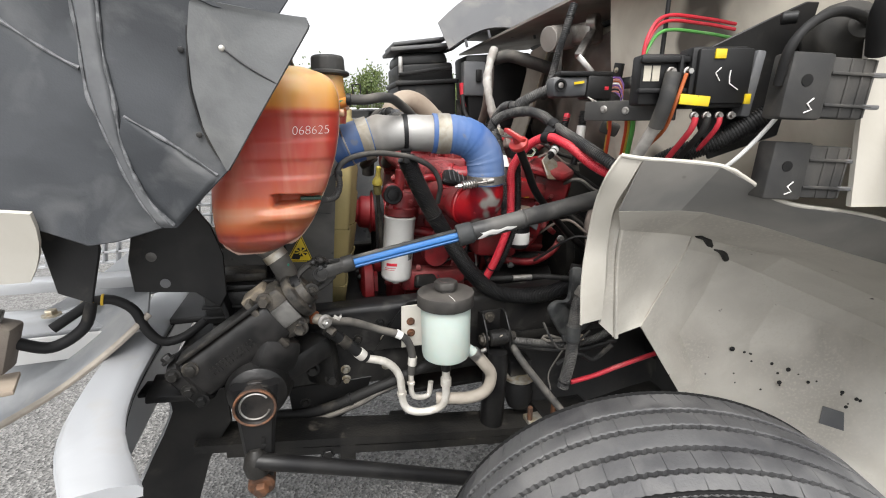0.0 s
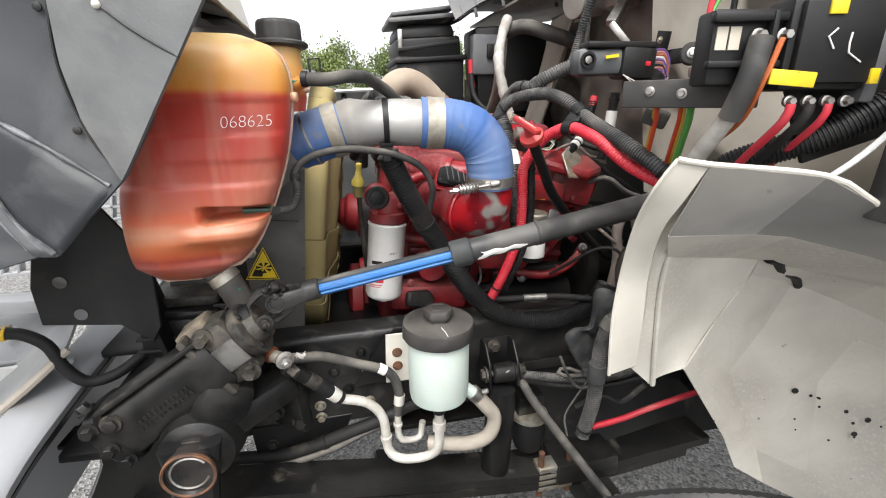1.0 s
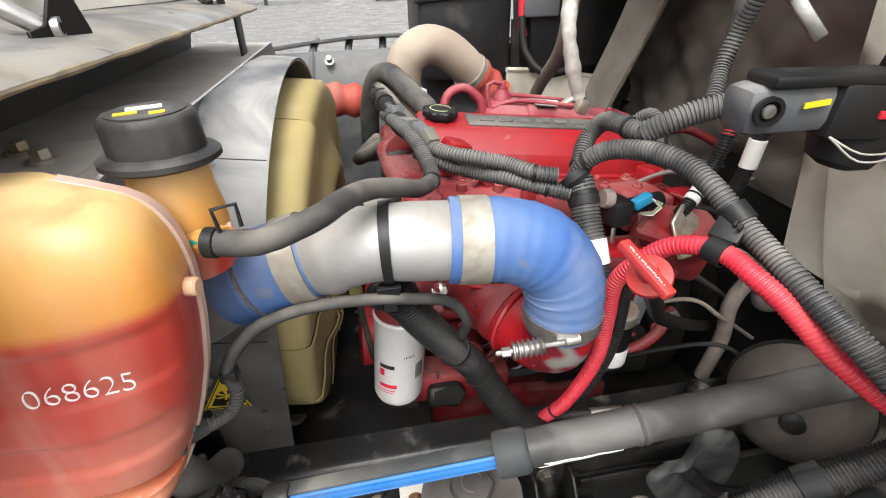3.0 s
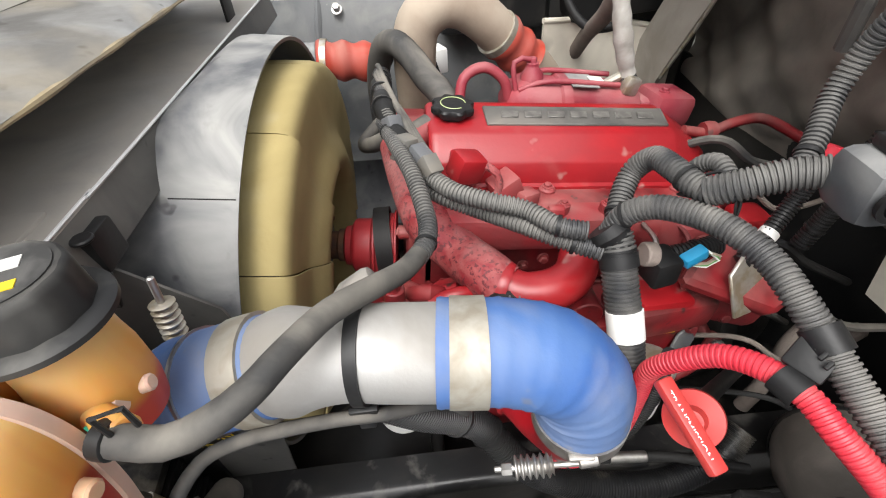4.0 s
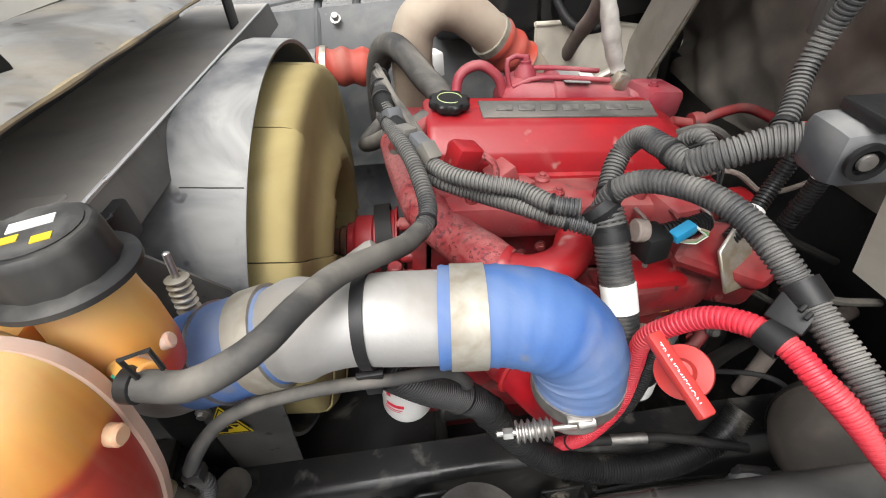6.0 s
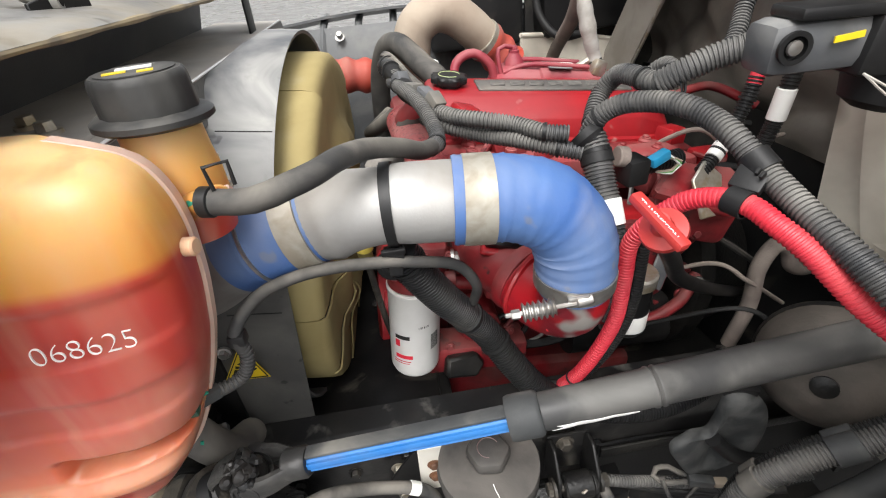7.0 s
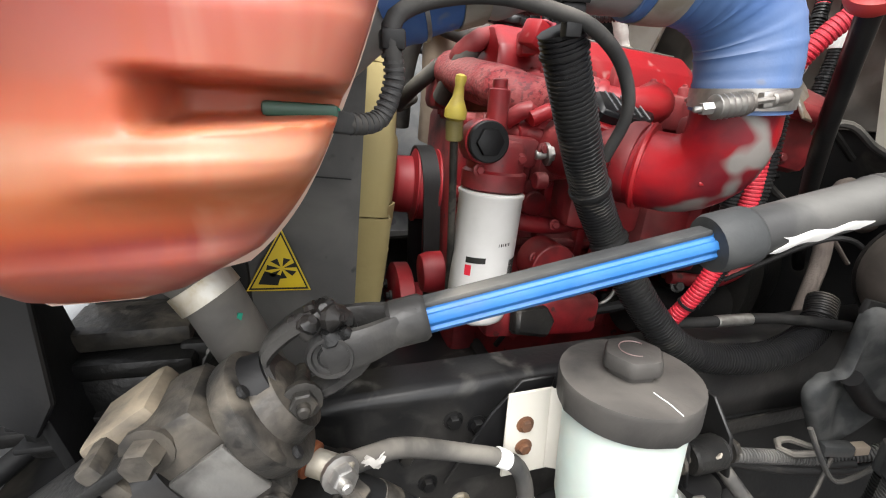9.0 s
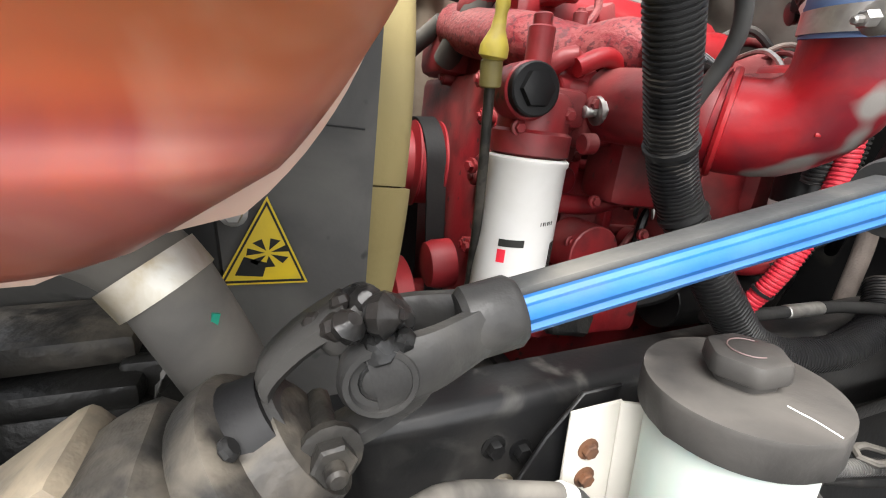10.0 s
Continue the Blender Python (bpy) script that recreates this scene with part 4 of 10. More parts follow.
g.lathe([(0.04, -0.008), (0.042, 0.0), (0.04, 0.008)], (0.118, 1.9, 1.408), (0.8, -0.4, -0.2), 20)
part("crossover_elbow", g, engine_red_bright, eng)
# lower near side: coolant neck, covers, pump
g = Geo().tube([(-0.04, 1.99, 1.33), (-0.015, 1.94, 1.36), (0.03, 1.92, 1.355), (0.05, 1.94, 1.33)], 0.017, 12)
g.tube([(-0.02, 1.95, 1.24), (-0.005, 1.93, 1.3), (0.01, 1.94, 1.36)], 0.024, 12)
g.box((0.06, 1.95, 1.32), (0.1, 0.08, 0.08), (0, 0, 15), 0.012)
g.box((0.16, 1.93, 1.26), (0.14, 0.1, 0.14), (0, 6, -8), 0.015)
g.box((0.3, 1.93, 1.2), (0.16, 0.11, 0.2), (0, 6, 4), 0.015)
g.cyl((0.07, 1.9, 1.12), (0.07, 1.97, 1.12), 0.045, 20)
g.cyl((0.26, 1.88, 1.33), (0.26, 1.95, 1.33), 0.03, 16)
g.box((0.06, 1.94, 1.02), (0.24, 0.08, 0.08), (0, 5, 0), 0.015)
for k in range(12):
    g.bolt((0.0 + 0.035 * k, 1.885 - 0.02 * (k % 3 == 0) + 0.03, 1.08 + 0.06 * ((k * 5) % 4)), (0, -1, 0.1), 0.007, 0.007)
part("side_housing", g, engine_red, eng)
g = Geo().prism([(-0.06, -0.02), (0.02, -0.045), (0.075, -0.01), (0.05, 0.05), (-0.03, 0.04)], 0.025, pose(0.118, 1.85, 1.386, 34, 6, 14), 0.006)
part("engine_module", g, paint_black, eng, "black ribbed module with a red rim")
g = Geo().prism([(-0.068, -0.024), (0.022, -0.053), (0.085, -0.012), (0.056, 0.058), (-0.036, 0.047)], 0.012, pose(0.118, 1.848, 1.379, 34, 6, 14), 0.004)
g.bolt((0.072, 1.83, 1.372), (0, -0.4, 0.9), 0.007).bolt((0.186, 1.85, 1.375), (0, -0.4, 0.9), 0.007)
part("module_rim", g, engine_red_bright, eng)
for k in range(5):
    M = pose(0.118, 1.85, 1.386, 34, 6, 14)
    part("module_rib", Geo().hull(M @ Vector((-0.03 + 0.016 * k, -0.02 - 0.003 * k, 0.0265)), M @ Vector((-0.015 + 0.016 * k, 0.034 - 0.002 * k, 0.0265)), (0.003, 0.004), 0.001), plastic_grey, eng)
# injection pump and fuel lines behind the elbow
g = Geo().box((0.4, 1.92, 1.25), (0.14, 0.12, 0.17), (0, 8, 6), 0.02).cyl((0.4, 1.86, 1.28), (0.4, 1.93, 1.28), 0.04, 20)
g.box((0.38, 1.88, 1.35), (0.16, 0.1, 0.06), (0, 10, 12), 0.012).box((0.5, 1.9, 1.36), (0.14, 0.1, 0.12), (0, 14, -10), 0.02)
g.prism([(-0.09, -0.03), (0.05, -0.05), (0.1, 0.0), (0.06, 0.06), (-0.05, 0.05)], 0.03, pose(0.47, 1.86, 1.405, 25, 12, -15), 0.008)
for k in range(4):
    g.bolt((0.34 + 0.05 * k, 1.855, 1.3 + 0.02 * (k % 2)), (0, -1, 0.2), 0.008, 0.008)
part("injection_pump", g, engine_red, eng)
for k in range(4):
    x = 0.34 + 0.055 * k
    part("fuel_line", Geo().tube([(x, 1.88, 1.33), (x + 0.01, 1.87, 1.39), (x + 0.04, 1.93, 1.43), (x + 0.05, 2.0, 1.42)], 0.0045, 6), engine_red if k % 2 else steel, eng)
part("lift_bracket", Geo().prism([(-0.03, -0.04), (0.03, -0.04), (0.04, 0.03), (0.0, 0.06), (-0.04, 0.03)], 0.006, pose(0.47, 1.83, 1.42, 62, 8, 20), 0.002), zinc, eng)

# far side on top: breather, turbo pipework, exhaust pieces
rings = []
for x, w, h, zc in ((0.2, 0.03, 0.03, 1.50), (0.215, 0.05, 0.045, 1.505), (0.25, 0.058, 0.055, 1.51), (0.32, 0.06, 0.052, 1.5), (0.325, 0.066, 0.057, 1.5), (0.345, 0.066, 0.057, 1.498), (0.35, 0.06, 0.052, 1.497), (0.45, 0.057, 0.046, 1.488), (0.5, 0.05, 0.04, 1.48), (0.51, 0.03, 0.03, 1.478)):
    ring = []
    for k in range(20):
        c, q = np.cos(k * np.pi / 10), np.sin(k * np.pi / 10)
        r = (abs(c) ** 2.8 + abs(q) ** 2.8) ** (-1 / 2.8)
        ring.append((x, 2.355 + w * r * c, zc + h * r * q))
    rings.append(ring)
g = Geo().rings(rings)
for y in (2.32, 2.385):
    g.tube([(0.23, y, 1.55), (0.3, y, 1.562), (0.45, y, 1.54)], 0.006, 8)
g.lathe([(0.026, -0.01), (0.024, 0.01), (0.015, 0.022), (0.012, 0.03)], (0.265, 2.35, 1.56), (0, 0, 1), 16).bolt((0.265, 2.35, 1.592), (0, 0, 1), 0.009, 0.012)
g.tube([(0.262, 2.35, 1.6), (0.24, 2.345, 1.606), (0.222, 2.335, 1.602), (0.222, 2.33, 1.57), (0.235, 2.315, 1.5)], 0.0055, 8)
g.tube([(0.1, 2.3, 1.53), (0.115, 2.32, 1.585), (0.16, 2.33, 1.6), (0.2, 2.33, 1.57), (0.21, 2.33, 1.53)], 0.011, 10)
part("breather_housing", g, crimson_cast, eng, smooth=50)
g = Geo().box((0.565, 2.33, 1.48), (0.1, 0.1, 0.075), (0, 10, 8), 0.02).box((0.52, 2.345, 1.475), (0.05, 0.085, 0.06), (0, 6, 4), 0.015)
g.bolt((0.55, 2.31, 1.522), (0.1, 0, 1), 0.008, 0.008)
part("rear_module", g, crimson_cast, eng, "crimson painted module behind the breather")
part("hose_saddle", Geo().box((0.475, 2.33, 1.535), (0.036, 0.04, 0.04), (0, 20, 10), 0.008).tube([(0.455, 2.335, 1.555), (0.44, 2.34, 1.545), (0.425, 2.345, 1.535)], 0.009, 8), zinc, eng)
part("paper_tag", Geo().box((0.405, 2.345, 1.548), (0.03, 0.026, 0.0015), (0, 8, 0), 0), label_white, eng)
part("breather_label", Geo().prism([(-0.03, -0.04), (0.03, -0.04), (0.03, 0.04), (-0.03, 0.04)], 0.002, pose(0.372, 2.345, 1.5475, 0, 8, 0), 0), shroud_grey, eng)
g = Geo().tube([(0.545, 2.2, 1.485), (0.6, 2.2, 1.475), (0.66, 2.205, 1.49), (0.72, 2.2, 1.49), (0.8, 2.15, 1.45)], 0.0105, 12)
g.lathe([(0.02, -0.012), (0.022, 0), (0.02, 0.012)], (0.6, 2.2, 1.476), (1, 0, 0), 16)
part("return_pipe", g, engine_red, eng)
part("rear_sensor", Geo().box((0.56, 2.1, 1.42), (0.05, 0.05, 0.05), (0, 6, 20), 0.008), engine_red_bright, eng)
part("rear_sensor", Geo().box((0.585, 2.0, 1.4), (0.06, 0.06, 0.05), (0, 0, 0), 0.01), engine_red_bright, eng)
g = Geo().box((-0.01, 2.32, 1.45), (0.1, 0.14, 0.12), (0, 6, 0), 0.02).tube([(0.0, 2.24, 1.47), (-0.03, 2.2, 1.5), (0.0, 2.18, 1.53), (0.03, 2.2, 1.545)], 0.022, 14)
part("thermostat_housing", g, engine_red_dusty, eng)
part("coolant_stub", Geo().tube([(-0.045, 2.27, 1.42), (-0.03, 2.2, 1.48), (0.0, 2.19, 1.53), (0.035, 2.205, 1.545)], 0.025, 14), hose_grey, eng)

# pulleys, belt and fan drive, on an axis that leans with the engine
FC, FN = vec((-0.273, 2.262, 1.246)), vec((1.0, -0.056, -0.101))
FN = FN / np.linalg.norm(FN)
pu = thing("belt_drive", (-0.12, 2.24, 0.8), "red pulleys with a black ribbed belt on the engine front", "belt drive")
cy, cz, LY, LZ = 2.255, 1.225, 2.285, 0.875
part("upper_pulley", Geo().lathe([(0.04, -0.038), (0.047, -0.034), (0.05, -0.02), (0.062, -0.014), (0.066, -0.008), (0.067, 0.026), (0.078, 0.03), (0.086, 0.033), (0.086, 0.037), (0.08, 0.04), (0.08, 0.08), (0.088, 0.083), (0.088, 0.087), (0.03, 0.088)], (-0.155, cy, cz), FN, 44), pulley_red, pu)
part("crank_pulley", Geo().lathe([(0.03, -0.012), (0.11, -0.01), (0.128, -0.004), (0.136, 0.0), (0.136, 0.036), (0.128, 0.04), (0.08, 0.045), (0.08, 0.09)], (-0.172, LY, LZ), (1, 0, -0.06), 48), pulley_red, pu)
for k in range(6):
    a = k * np.pi / 3
    part("pulley_bolt", Geo().bolt((-0.184, LY + 0.08 * np.cos(a), LZ + 0.08 * np.sin(a)), (-1, 0, 0), 0.009, 0.01), cast_black, pu)
part("tensioner", Geo().lathe([(0.012, -0.02), (0.04, -0.015), (0.045, 0.0), (0.045, 0.03), (0.03, 0.034)], (-0.125, 2.09, 1.06), (1, 0, 0), 28), pulley_red, pu)
rings = []
for mid_y, mid_z, rr, a0, a1 in ((cy, cz, 0.081, -0.1, np.pi + 0.1), (LY, LZ, 0.1, np.pi + 0.05, 2 * np.pi - 0.05)):
    for a in np.linspace(a0, a1, 18):
        n = vec((0, np.cos(a), np.sin(a)))
        q = vec((-0.098, mid_y, mid_z)) + n * rr
        rings.append([q + vec((dx, 0, 0)) + n * dn for dx, dn in ((-0.016, 0), (0.022, 0), (0.022, 0.007), (-0.016, 0.007))])
part("belt", Geo().rings(rings, closed=True), rubber_black, pu, smooth=25)
part("fan_shaft", Geo().lathe([(0.03, -0.07), (0.034, -0.068), (0.034, -0.02), (0.04, -0.015), (0.04, 0.0)], (-0.19, cy + 0.002, cz + 0.004), FN, 28), rust, pu)

# fan
FE = np.cross((0, 0, 1), FN)
FE = FE / np.linalg.norm(FE)
FU = np.cross(FN, FE)


def on_fan(h, r, a):
    """A place h metres behind the fan's middle along its axis, at the radius r and the angle a."""
    return FC + FN * h + r * (np.cos(a) * FE + np.sin(a) * FU)


def fan():
    t = thing("cooling_fan", (-0.24, 2.2, 0.9), "mustard nylon cooling fan with broad close-set curled blades", "fan")
    part("hub", Geo().lathe([(0.03, -0.01), (0.12, -0.008), (0.155, 0.0), (0.167, 0.02), (0.167, -0.03), (0.03, -0.03)], FC, FN, 48), fan_nylon, t)
    clutch = part("clutch", Geo().lathe([(0.02, 0.03), (0.05, 0.028), (0.055, 0.02), (0.085, 0.014), (0.115, 0.006), (0.12, -0.004), (0.12, -0.02), (0.02, -0.02)], FC + FN * 0.02, FN, 44), cast_black, t, "dark fan clutch with bolts")
    for k in range(8):
        part("clutch_bolt", Geo().bolt(on_fan(0.036, 0.095, k * np.pi / 4), FN, 0.006, 0.006), rust, clutch)
    n = 11
    # each blade: broad tip, flat face, then the root that swells into the raised ring round the hub
    run = np.array([(0.404, -0.055), (0.406, -0.02), (0.406, 0.03), (0.403, 0.048), (0.392, 0.058), (0.35, 0.06), (0.295, 0.058), (0.262, 0.062), (0.225, 0.08), (0.2, 0.086), (0.178, 0.076), (0.169, 0.05), (0.167, 0.02)])
    for k in range(n):
        a0 = 2 * np.pi * k / n

        def blade(u, v, a0=a0):
            r, h = (float(np.interp(u * 12, range(13), run[:, j])) for j in (0, 1))
            a = a0 + (v - 0.5) * 2 * np.pi / n * 0.99 + 0.35 * (0.385 - r)
            return on_fan(h + (0.5 - v) * 0.006, r, a)
        part("blade", Geo().sheet(blade, 25, 10, 0.004), fan_nylon, t, smooth=60)


fan()

# shroud: round lip, funnel and flat face
sr = thing("fan_shroud", (-0.34, 2.2, 0.85), "dusty dark grey plastic fan shroud with a round lip", "fan shroud")
n = 144


def ring_at(h, r, half=None):
    """A ring of the shroud, round, or square with the given half width, height up and height down."""
    out = []
    for a in np.arange(n) * 2 * np.pi / n:
        if half:
            w, up, down = half
            c, q = np.cos(a), np.sin(a)
            s = min(w / max(abs(c), 1e-6), (up if q > 0 else down) / max(abs(q), 1e-6))
            p = on_fan(h, s, a)
        else:
            p = on_fan(h, r, a)
        if p[1] < 1.875:
            p[1] = 1.875 - 0.041 * np.tanh((1.875 - p[1]) / 0.041)
        ease = min(1.0, max(0.0, (-h - 0.03) / 0.14))
        top = 1.735 - 0.085 * ease * ease * (3 - 2 * ease)
        p[2] = top - 0.012 * np.log1p(np.exp((top - p[2]) / 0.012))
        out.append(tuple(p))
    return out


g = Geo().rings([ring_at(-0.001, 0.443), ring_at(0.001, 0.45), ring_at(-0.005, 0.4515), ring_at(-0.05, 0.452), ring_at(-0.075, 0.453), ring_at(-0.1, 0.454), ring_at(-0.125, 0.455), ring_at(-0.15, 0.457), ring_at(-0.175, 0.462), ring_at(-0.18, 0.455),
                 ring_at(-0.15, 0.45), ring_at(-0.1, 0.447), ring_at(-0.05, 0.445)], closed=True)
part("ring", g, shroud_grey, sr, smooth=30)
for a in (0.75, 2.3, 3.0):
    part("seam", Geo().tube([on_fan(h, r, a) for h, r in ((-0.003, 0.4512), (-0.03, 0.4517), (-0.06, 0.452), (-0.095, 0.4535))], 0.0011, 5), plastic_black, sr)
g = Geo().box((-0.385, 1.835, 1.62), (0.06, 0.05, 0.05), (0, 0, 0), 0.005).cyl((-0.36, 1.81, 1.645), (-0.36, 1.81, 1.65), 0.012, 14)
g.prism([(-0.04, -0.05), (0.035, -0.05), (0.05, 0.0), (0.0, 0.03), (-0.04, 0.03)], 0.006, pose(-0.385, 1.79, 1.615, 90, 0, 0), 0.001)
part("mount_lug", g, plastic_black, sr)

# radiator core with side tanks and side plates
rad = thing("radiator", (-0.47, 2.25, 0.75), "radiator and charge cooler stack with black side plates", "radiator")
g = Geo().box((-0.47, 2.25, 1.21), (0.07, 0.86, 0.84), bevel=0.01)
part("core", g, paint_black, rad)
side = part("side_plate", Geo().prism([(-0.62, 0.86), (-0.324, 0.86), (-0.292, 1.19), (-0.266, 1.46), (-0.275, 1.5), (-0.37, 1.59), (-0.40, 1.625), (-0.62, 1.635)], 0.004, pose(0, 1.832, 0, 90, 0, 0), 0.0), side_plastic, rad, "dusty black side plate with a warning sticker")
tri_c = [(-0.441, 1.163), (-0.358, 1.157), (-0.389, 1.248)]
part("warning_label", Geo().prism(tri_c, 0.0015, pose(0, 1.8195, 0, 90, 0, 0), 0), label_yellow, side, "yellow triangular hand-injury warning sticker")
mid = vec((-0.396, 1.189))
g = Geo()
for s0, s1 in ((0.93, 0.85),):
    o = [mid + (vec(q) - mid) * s0 for q in tri_c]
    i = [mid + (vec(q) - mid) * s1 for q in tri_c]
    for k in range(3):
        a, b, c, d = o[k], o[(k + 1) % 3], i[(k + 1) % 3], i[k]
        g.prism([tuple(a), tuple(b), tuple(c), tuple(d)], 0.0006, pose(0, 1.8178, 0, 90, 0, 0), 0)
part("label_border", g, label_black, side)
g = Geo()
for k in range(7):
    a = 2 * np.pi * k / 7
    g.prism([(-0.393 + 0.02 * np.cos(a), 1.192 + 0.015 * np.sin(a)), (-0.393 + 0.02 * np.cos(a + 0.5), 1.192 + 0.015 * np.sin(a + 0.5)), (-0.393 + 0.003 * np.cos(a + 0.3), 1.192 + 0.003 * np.sin(a + 0.3))], 0.0006, pose(0, 1.8178, 0, 90, 0, 0), 0)
g.prism([(-0.425, 1.172), (-0.4, 1.168), (-0.395, 1.182), (-0.415, 1.19)], 0.0006, pose(0, 1.8178, 0, 90, 0, 0), 0)
part("label_figure", g, label_black, side)
part("plate_bolt", Geo().bolt((-0.42, 1.82, 1.233), (0, -1, 0), 0.009, 0.01), steel, rad)
g = Geo().tube([(-0.62, 1.72, 1.28), (-0.52, 1.69, 1.27), (-0.466, 1.69, 1.237), (-0.44, 1.682, 1.19), (-0.42, 1.7, 1.12), (-0.42, 1.78, 1.05)], 0.03, 16)
lower = thing("coolant_hose", (-0.46, 1.69, 1.05), "thick grey rubber coolant elbow below the surge tank", "hose", "coolant hoses")
part("hose", g, surface("hose_dusty", (0.075, 0.07, 0.064), 0.6, other=(0.11, 0.103, 0.092), scale=10, dust=(0.27, 0.245, 0.205), dust_share=0.5, bump=0.2), lower)
part("clamp", Geo().tube([(-0.463, 1.6885, 1.232), (-0.4515, 1.6855, 1.2135)], 0.0335, 18, smooth=False), zinc, lower)
part("paint_mark", Geo().box((-0.425, 1.659, 1.195), (0.005, 0.002, 0.02), (0, 20, 25), 0), green_plastic, lower)

# radiator top panel, cross beam and struts of the bonnet
tp = thing("radiator_support", (-0.42, 2.2, 1.6), "dark radiator support with a scuffed sloping top plate", "radiator support")
g = Geo().sheet(lambda u, v: vec((-0.375 - 0.03 * v - 0.32 * v * v, 1.55 + 1.22 * u, 1.765 + 0.045 * v)), 6, 10, 0.006)
part("top_plate", g, bare_plate, tp, "scuffed bare metal plate with a dull edge", smooth=50)
part("plate_rim", Geo().tube([(-0.374, 1.55 + 0.0305 * k, 1.767) for k in range(41)], lambda s, m: 0.004 + 0.0008 * np.sin(m * 40), 8), plate_edge, tp, "tan worn edge of the plate")
part("front_skirt", Geo().sheet(lambda u, v: vec((-0.55 - 0.03 * v, 1.58 + 1.17 * u, 1.775 - 0.11 * v)), 4, 5, 0.006), plastic_grey, tp)
part("ledge", Geo().sheet(lambda u, v: vec((-0.58 + 0.208 * v, 1.64 + 1.25 * u, 1.672 - 0.012 * v + 0.004 * np.sin(9 * u) * v)), 24, 8, 0.006), ledge_dust, tp)
part("ledge_fold", Geo().sheet(lambda u, v: vec((-0.372 + 0.012 * v, 1.64 + 1.25 * u, 1.661 - 0.06 * v)), 6, 4, 0.004), side_plastic, tp)
part("ledge_rib", Geo().tube([(-0.3715, 1.7, 1.666), (-0.373, 1.87, 1.666), (-0.37, 1.95, 1.666), (-0.37, 2.85, 1.666)], 0.0022, 6), far_white, tp)
part("upright", Geo().hull((-0.5, 1.70, 1.767), (-0.5, 1.70, 1.66), (0.05, 0.006)), plastic_grey, tp)
part("upright", Geo().hull((-0.40, 2.62, 1.767), (-0.405, 2.62, 1.60), (0.065, 0.006)), plastic_black, tp)
for y in (1.87, 2.59):
    lug = Geo().prism([(-0.045, 0), (0.045, 0), (0.045, 0.02), (0.035, 0.055), (0.0, 0.06), (-0.02, 0.03), (-0.045, 0.025)], 0.005, pose(-0.44, y, 1.772, 90, 0, 75), 0.001)
    lug.box((-0.42, y, 1.774), (0.05, 0.09, 0.005))
    part("strut_lug", lug, plastic_black, tp)
    part("lug_eye", Geo().lathe([(0.007, -0.004), (0.013, -0.004), (0.013, 0.004), (0.007, 0.004)], (-0.437, y - 0.004, 1.797), (1, 0.2, 0), 16, caps=False), steel, tp)
for y, dy in ((1.862, -0.1), (2.57, -0.25)):
    st = thing("hood_strut", (-0.45, y, 1.79), "grey hood strut rod with a swaged end", "strut", "hood struts")
    a = vec((-0.45, y, 1.797))
    b = a + vec((-0.42, dy * 2, 0.36))
    part("rod", Geo().tube([tuple(a), tuple(b)], lambda s, m: 0.011 if m < 0.05 else 0.0065, 12, 0.01), steel, st)

for q in ((-0.5, 1.80, 1.672), (-0.455, 1.76, 1.672)):
    part("ledge_bolt", Geo().bolt(q, (0, 0, 1), 0.011, 0.012), zinc, tp)
part("near_ledge", Geo().box((-0.5, 1.76, 1.664), (0.2, 0.16, 0.01), bevel=0.003), ledge_dust, tp)

# small fittings, lines and fasteners along the near side of the engine
random.seed(21)
for k in range(26):
    x = -0.02 + 0.6 * random.random()
    z = 0.94 + 0.4 * random.random()
    q = (x, 2.055 - 0.02 * random.random(), z)
    kind = k % 4
    if kind == 0:
        part("casting_boss", Geo().cyl(q, (q[0], q[1] - 0.03, q[2]), 0.018 + 0.016 * random.random(), 16), engine_red, eng)
    elif kind == 1:
        part("side_bolt", Geo().bolt((q[0], q[1] - 0.01, q[2]), (0, -1, 0), 0.008, 0.008), engine_red, eng)
    elif kind == 2:
        part("side_plug", Geo().bolt((q[0], q[1] - 0.01, q[2]), (0, -1, 0.1), 0.011, 0.012), paint_black, eng)
    else:
        part("side_bracket", Geo().box((q[0], q[1] - 0.02, q[2]), (0.05, 0.025, 0.03), (0, 20 * random.random(), 0), 0.005), cast_black, eng)
for k, (m, r) in enumerate(((paint_black, 0.006), (engine_red, 0.006), (paint_black, 0.008), (steel, 0.004), (rubber_black, 0.011))):
    y = 1.99 - 0.012 * k
    part("side_line", Geo().tube([(0.0 + 0.03 * k, y, 0.92 + 0.02 * k), (0.08 + 0.05 * k, y - 0.02, 1.04), (0.22, y - 0.01, 1.10 + 0.035 * k), (0.36, y, 1.07 + 0.05 * k), (0.52, y + 0.02, 1.15 + 0.03 * k)], r, 8), m, eng)
starter = part("starter_motor", Geo().cyl((0.3, 1.98, 0.98), (0.56, 1.99, 0.96), 0.055, 24), paint_black, eng, "black starter motor")
part("solenoid", Geo().cyl((0.38, 1.955, 1.06), (0.54, 1.965, 1.045), 0.03, 18), paint_black, starter)
part("terminal", Geo().bolt((0.38, 1.955, 1.06), (-1, -0.2, 0), 0.008, 0.014), copper, starter)
part("drain_cover", Geo().prism([(-0.045, -0.02), (0.03, -0.03), (0.05, 0.0), (0.03, 0.03), (-0.04, 0.025)], 0.03, pose(0.02, 1.9, 1.02, 70, 10, 12), 0.006), cast_black, eng, "dusty black cover below the filter")
part("fuel_block", Geo().box((0.36, 1.865, 1.36), (0.1, 0.06, 0.07), (0, 10, 8), 0.008), engine_red_bright, eng)
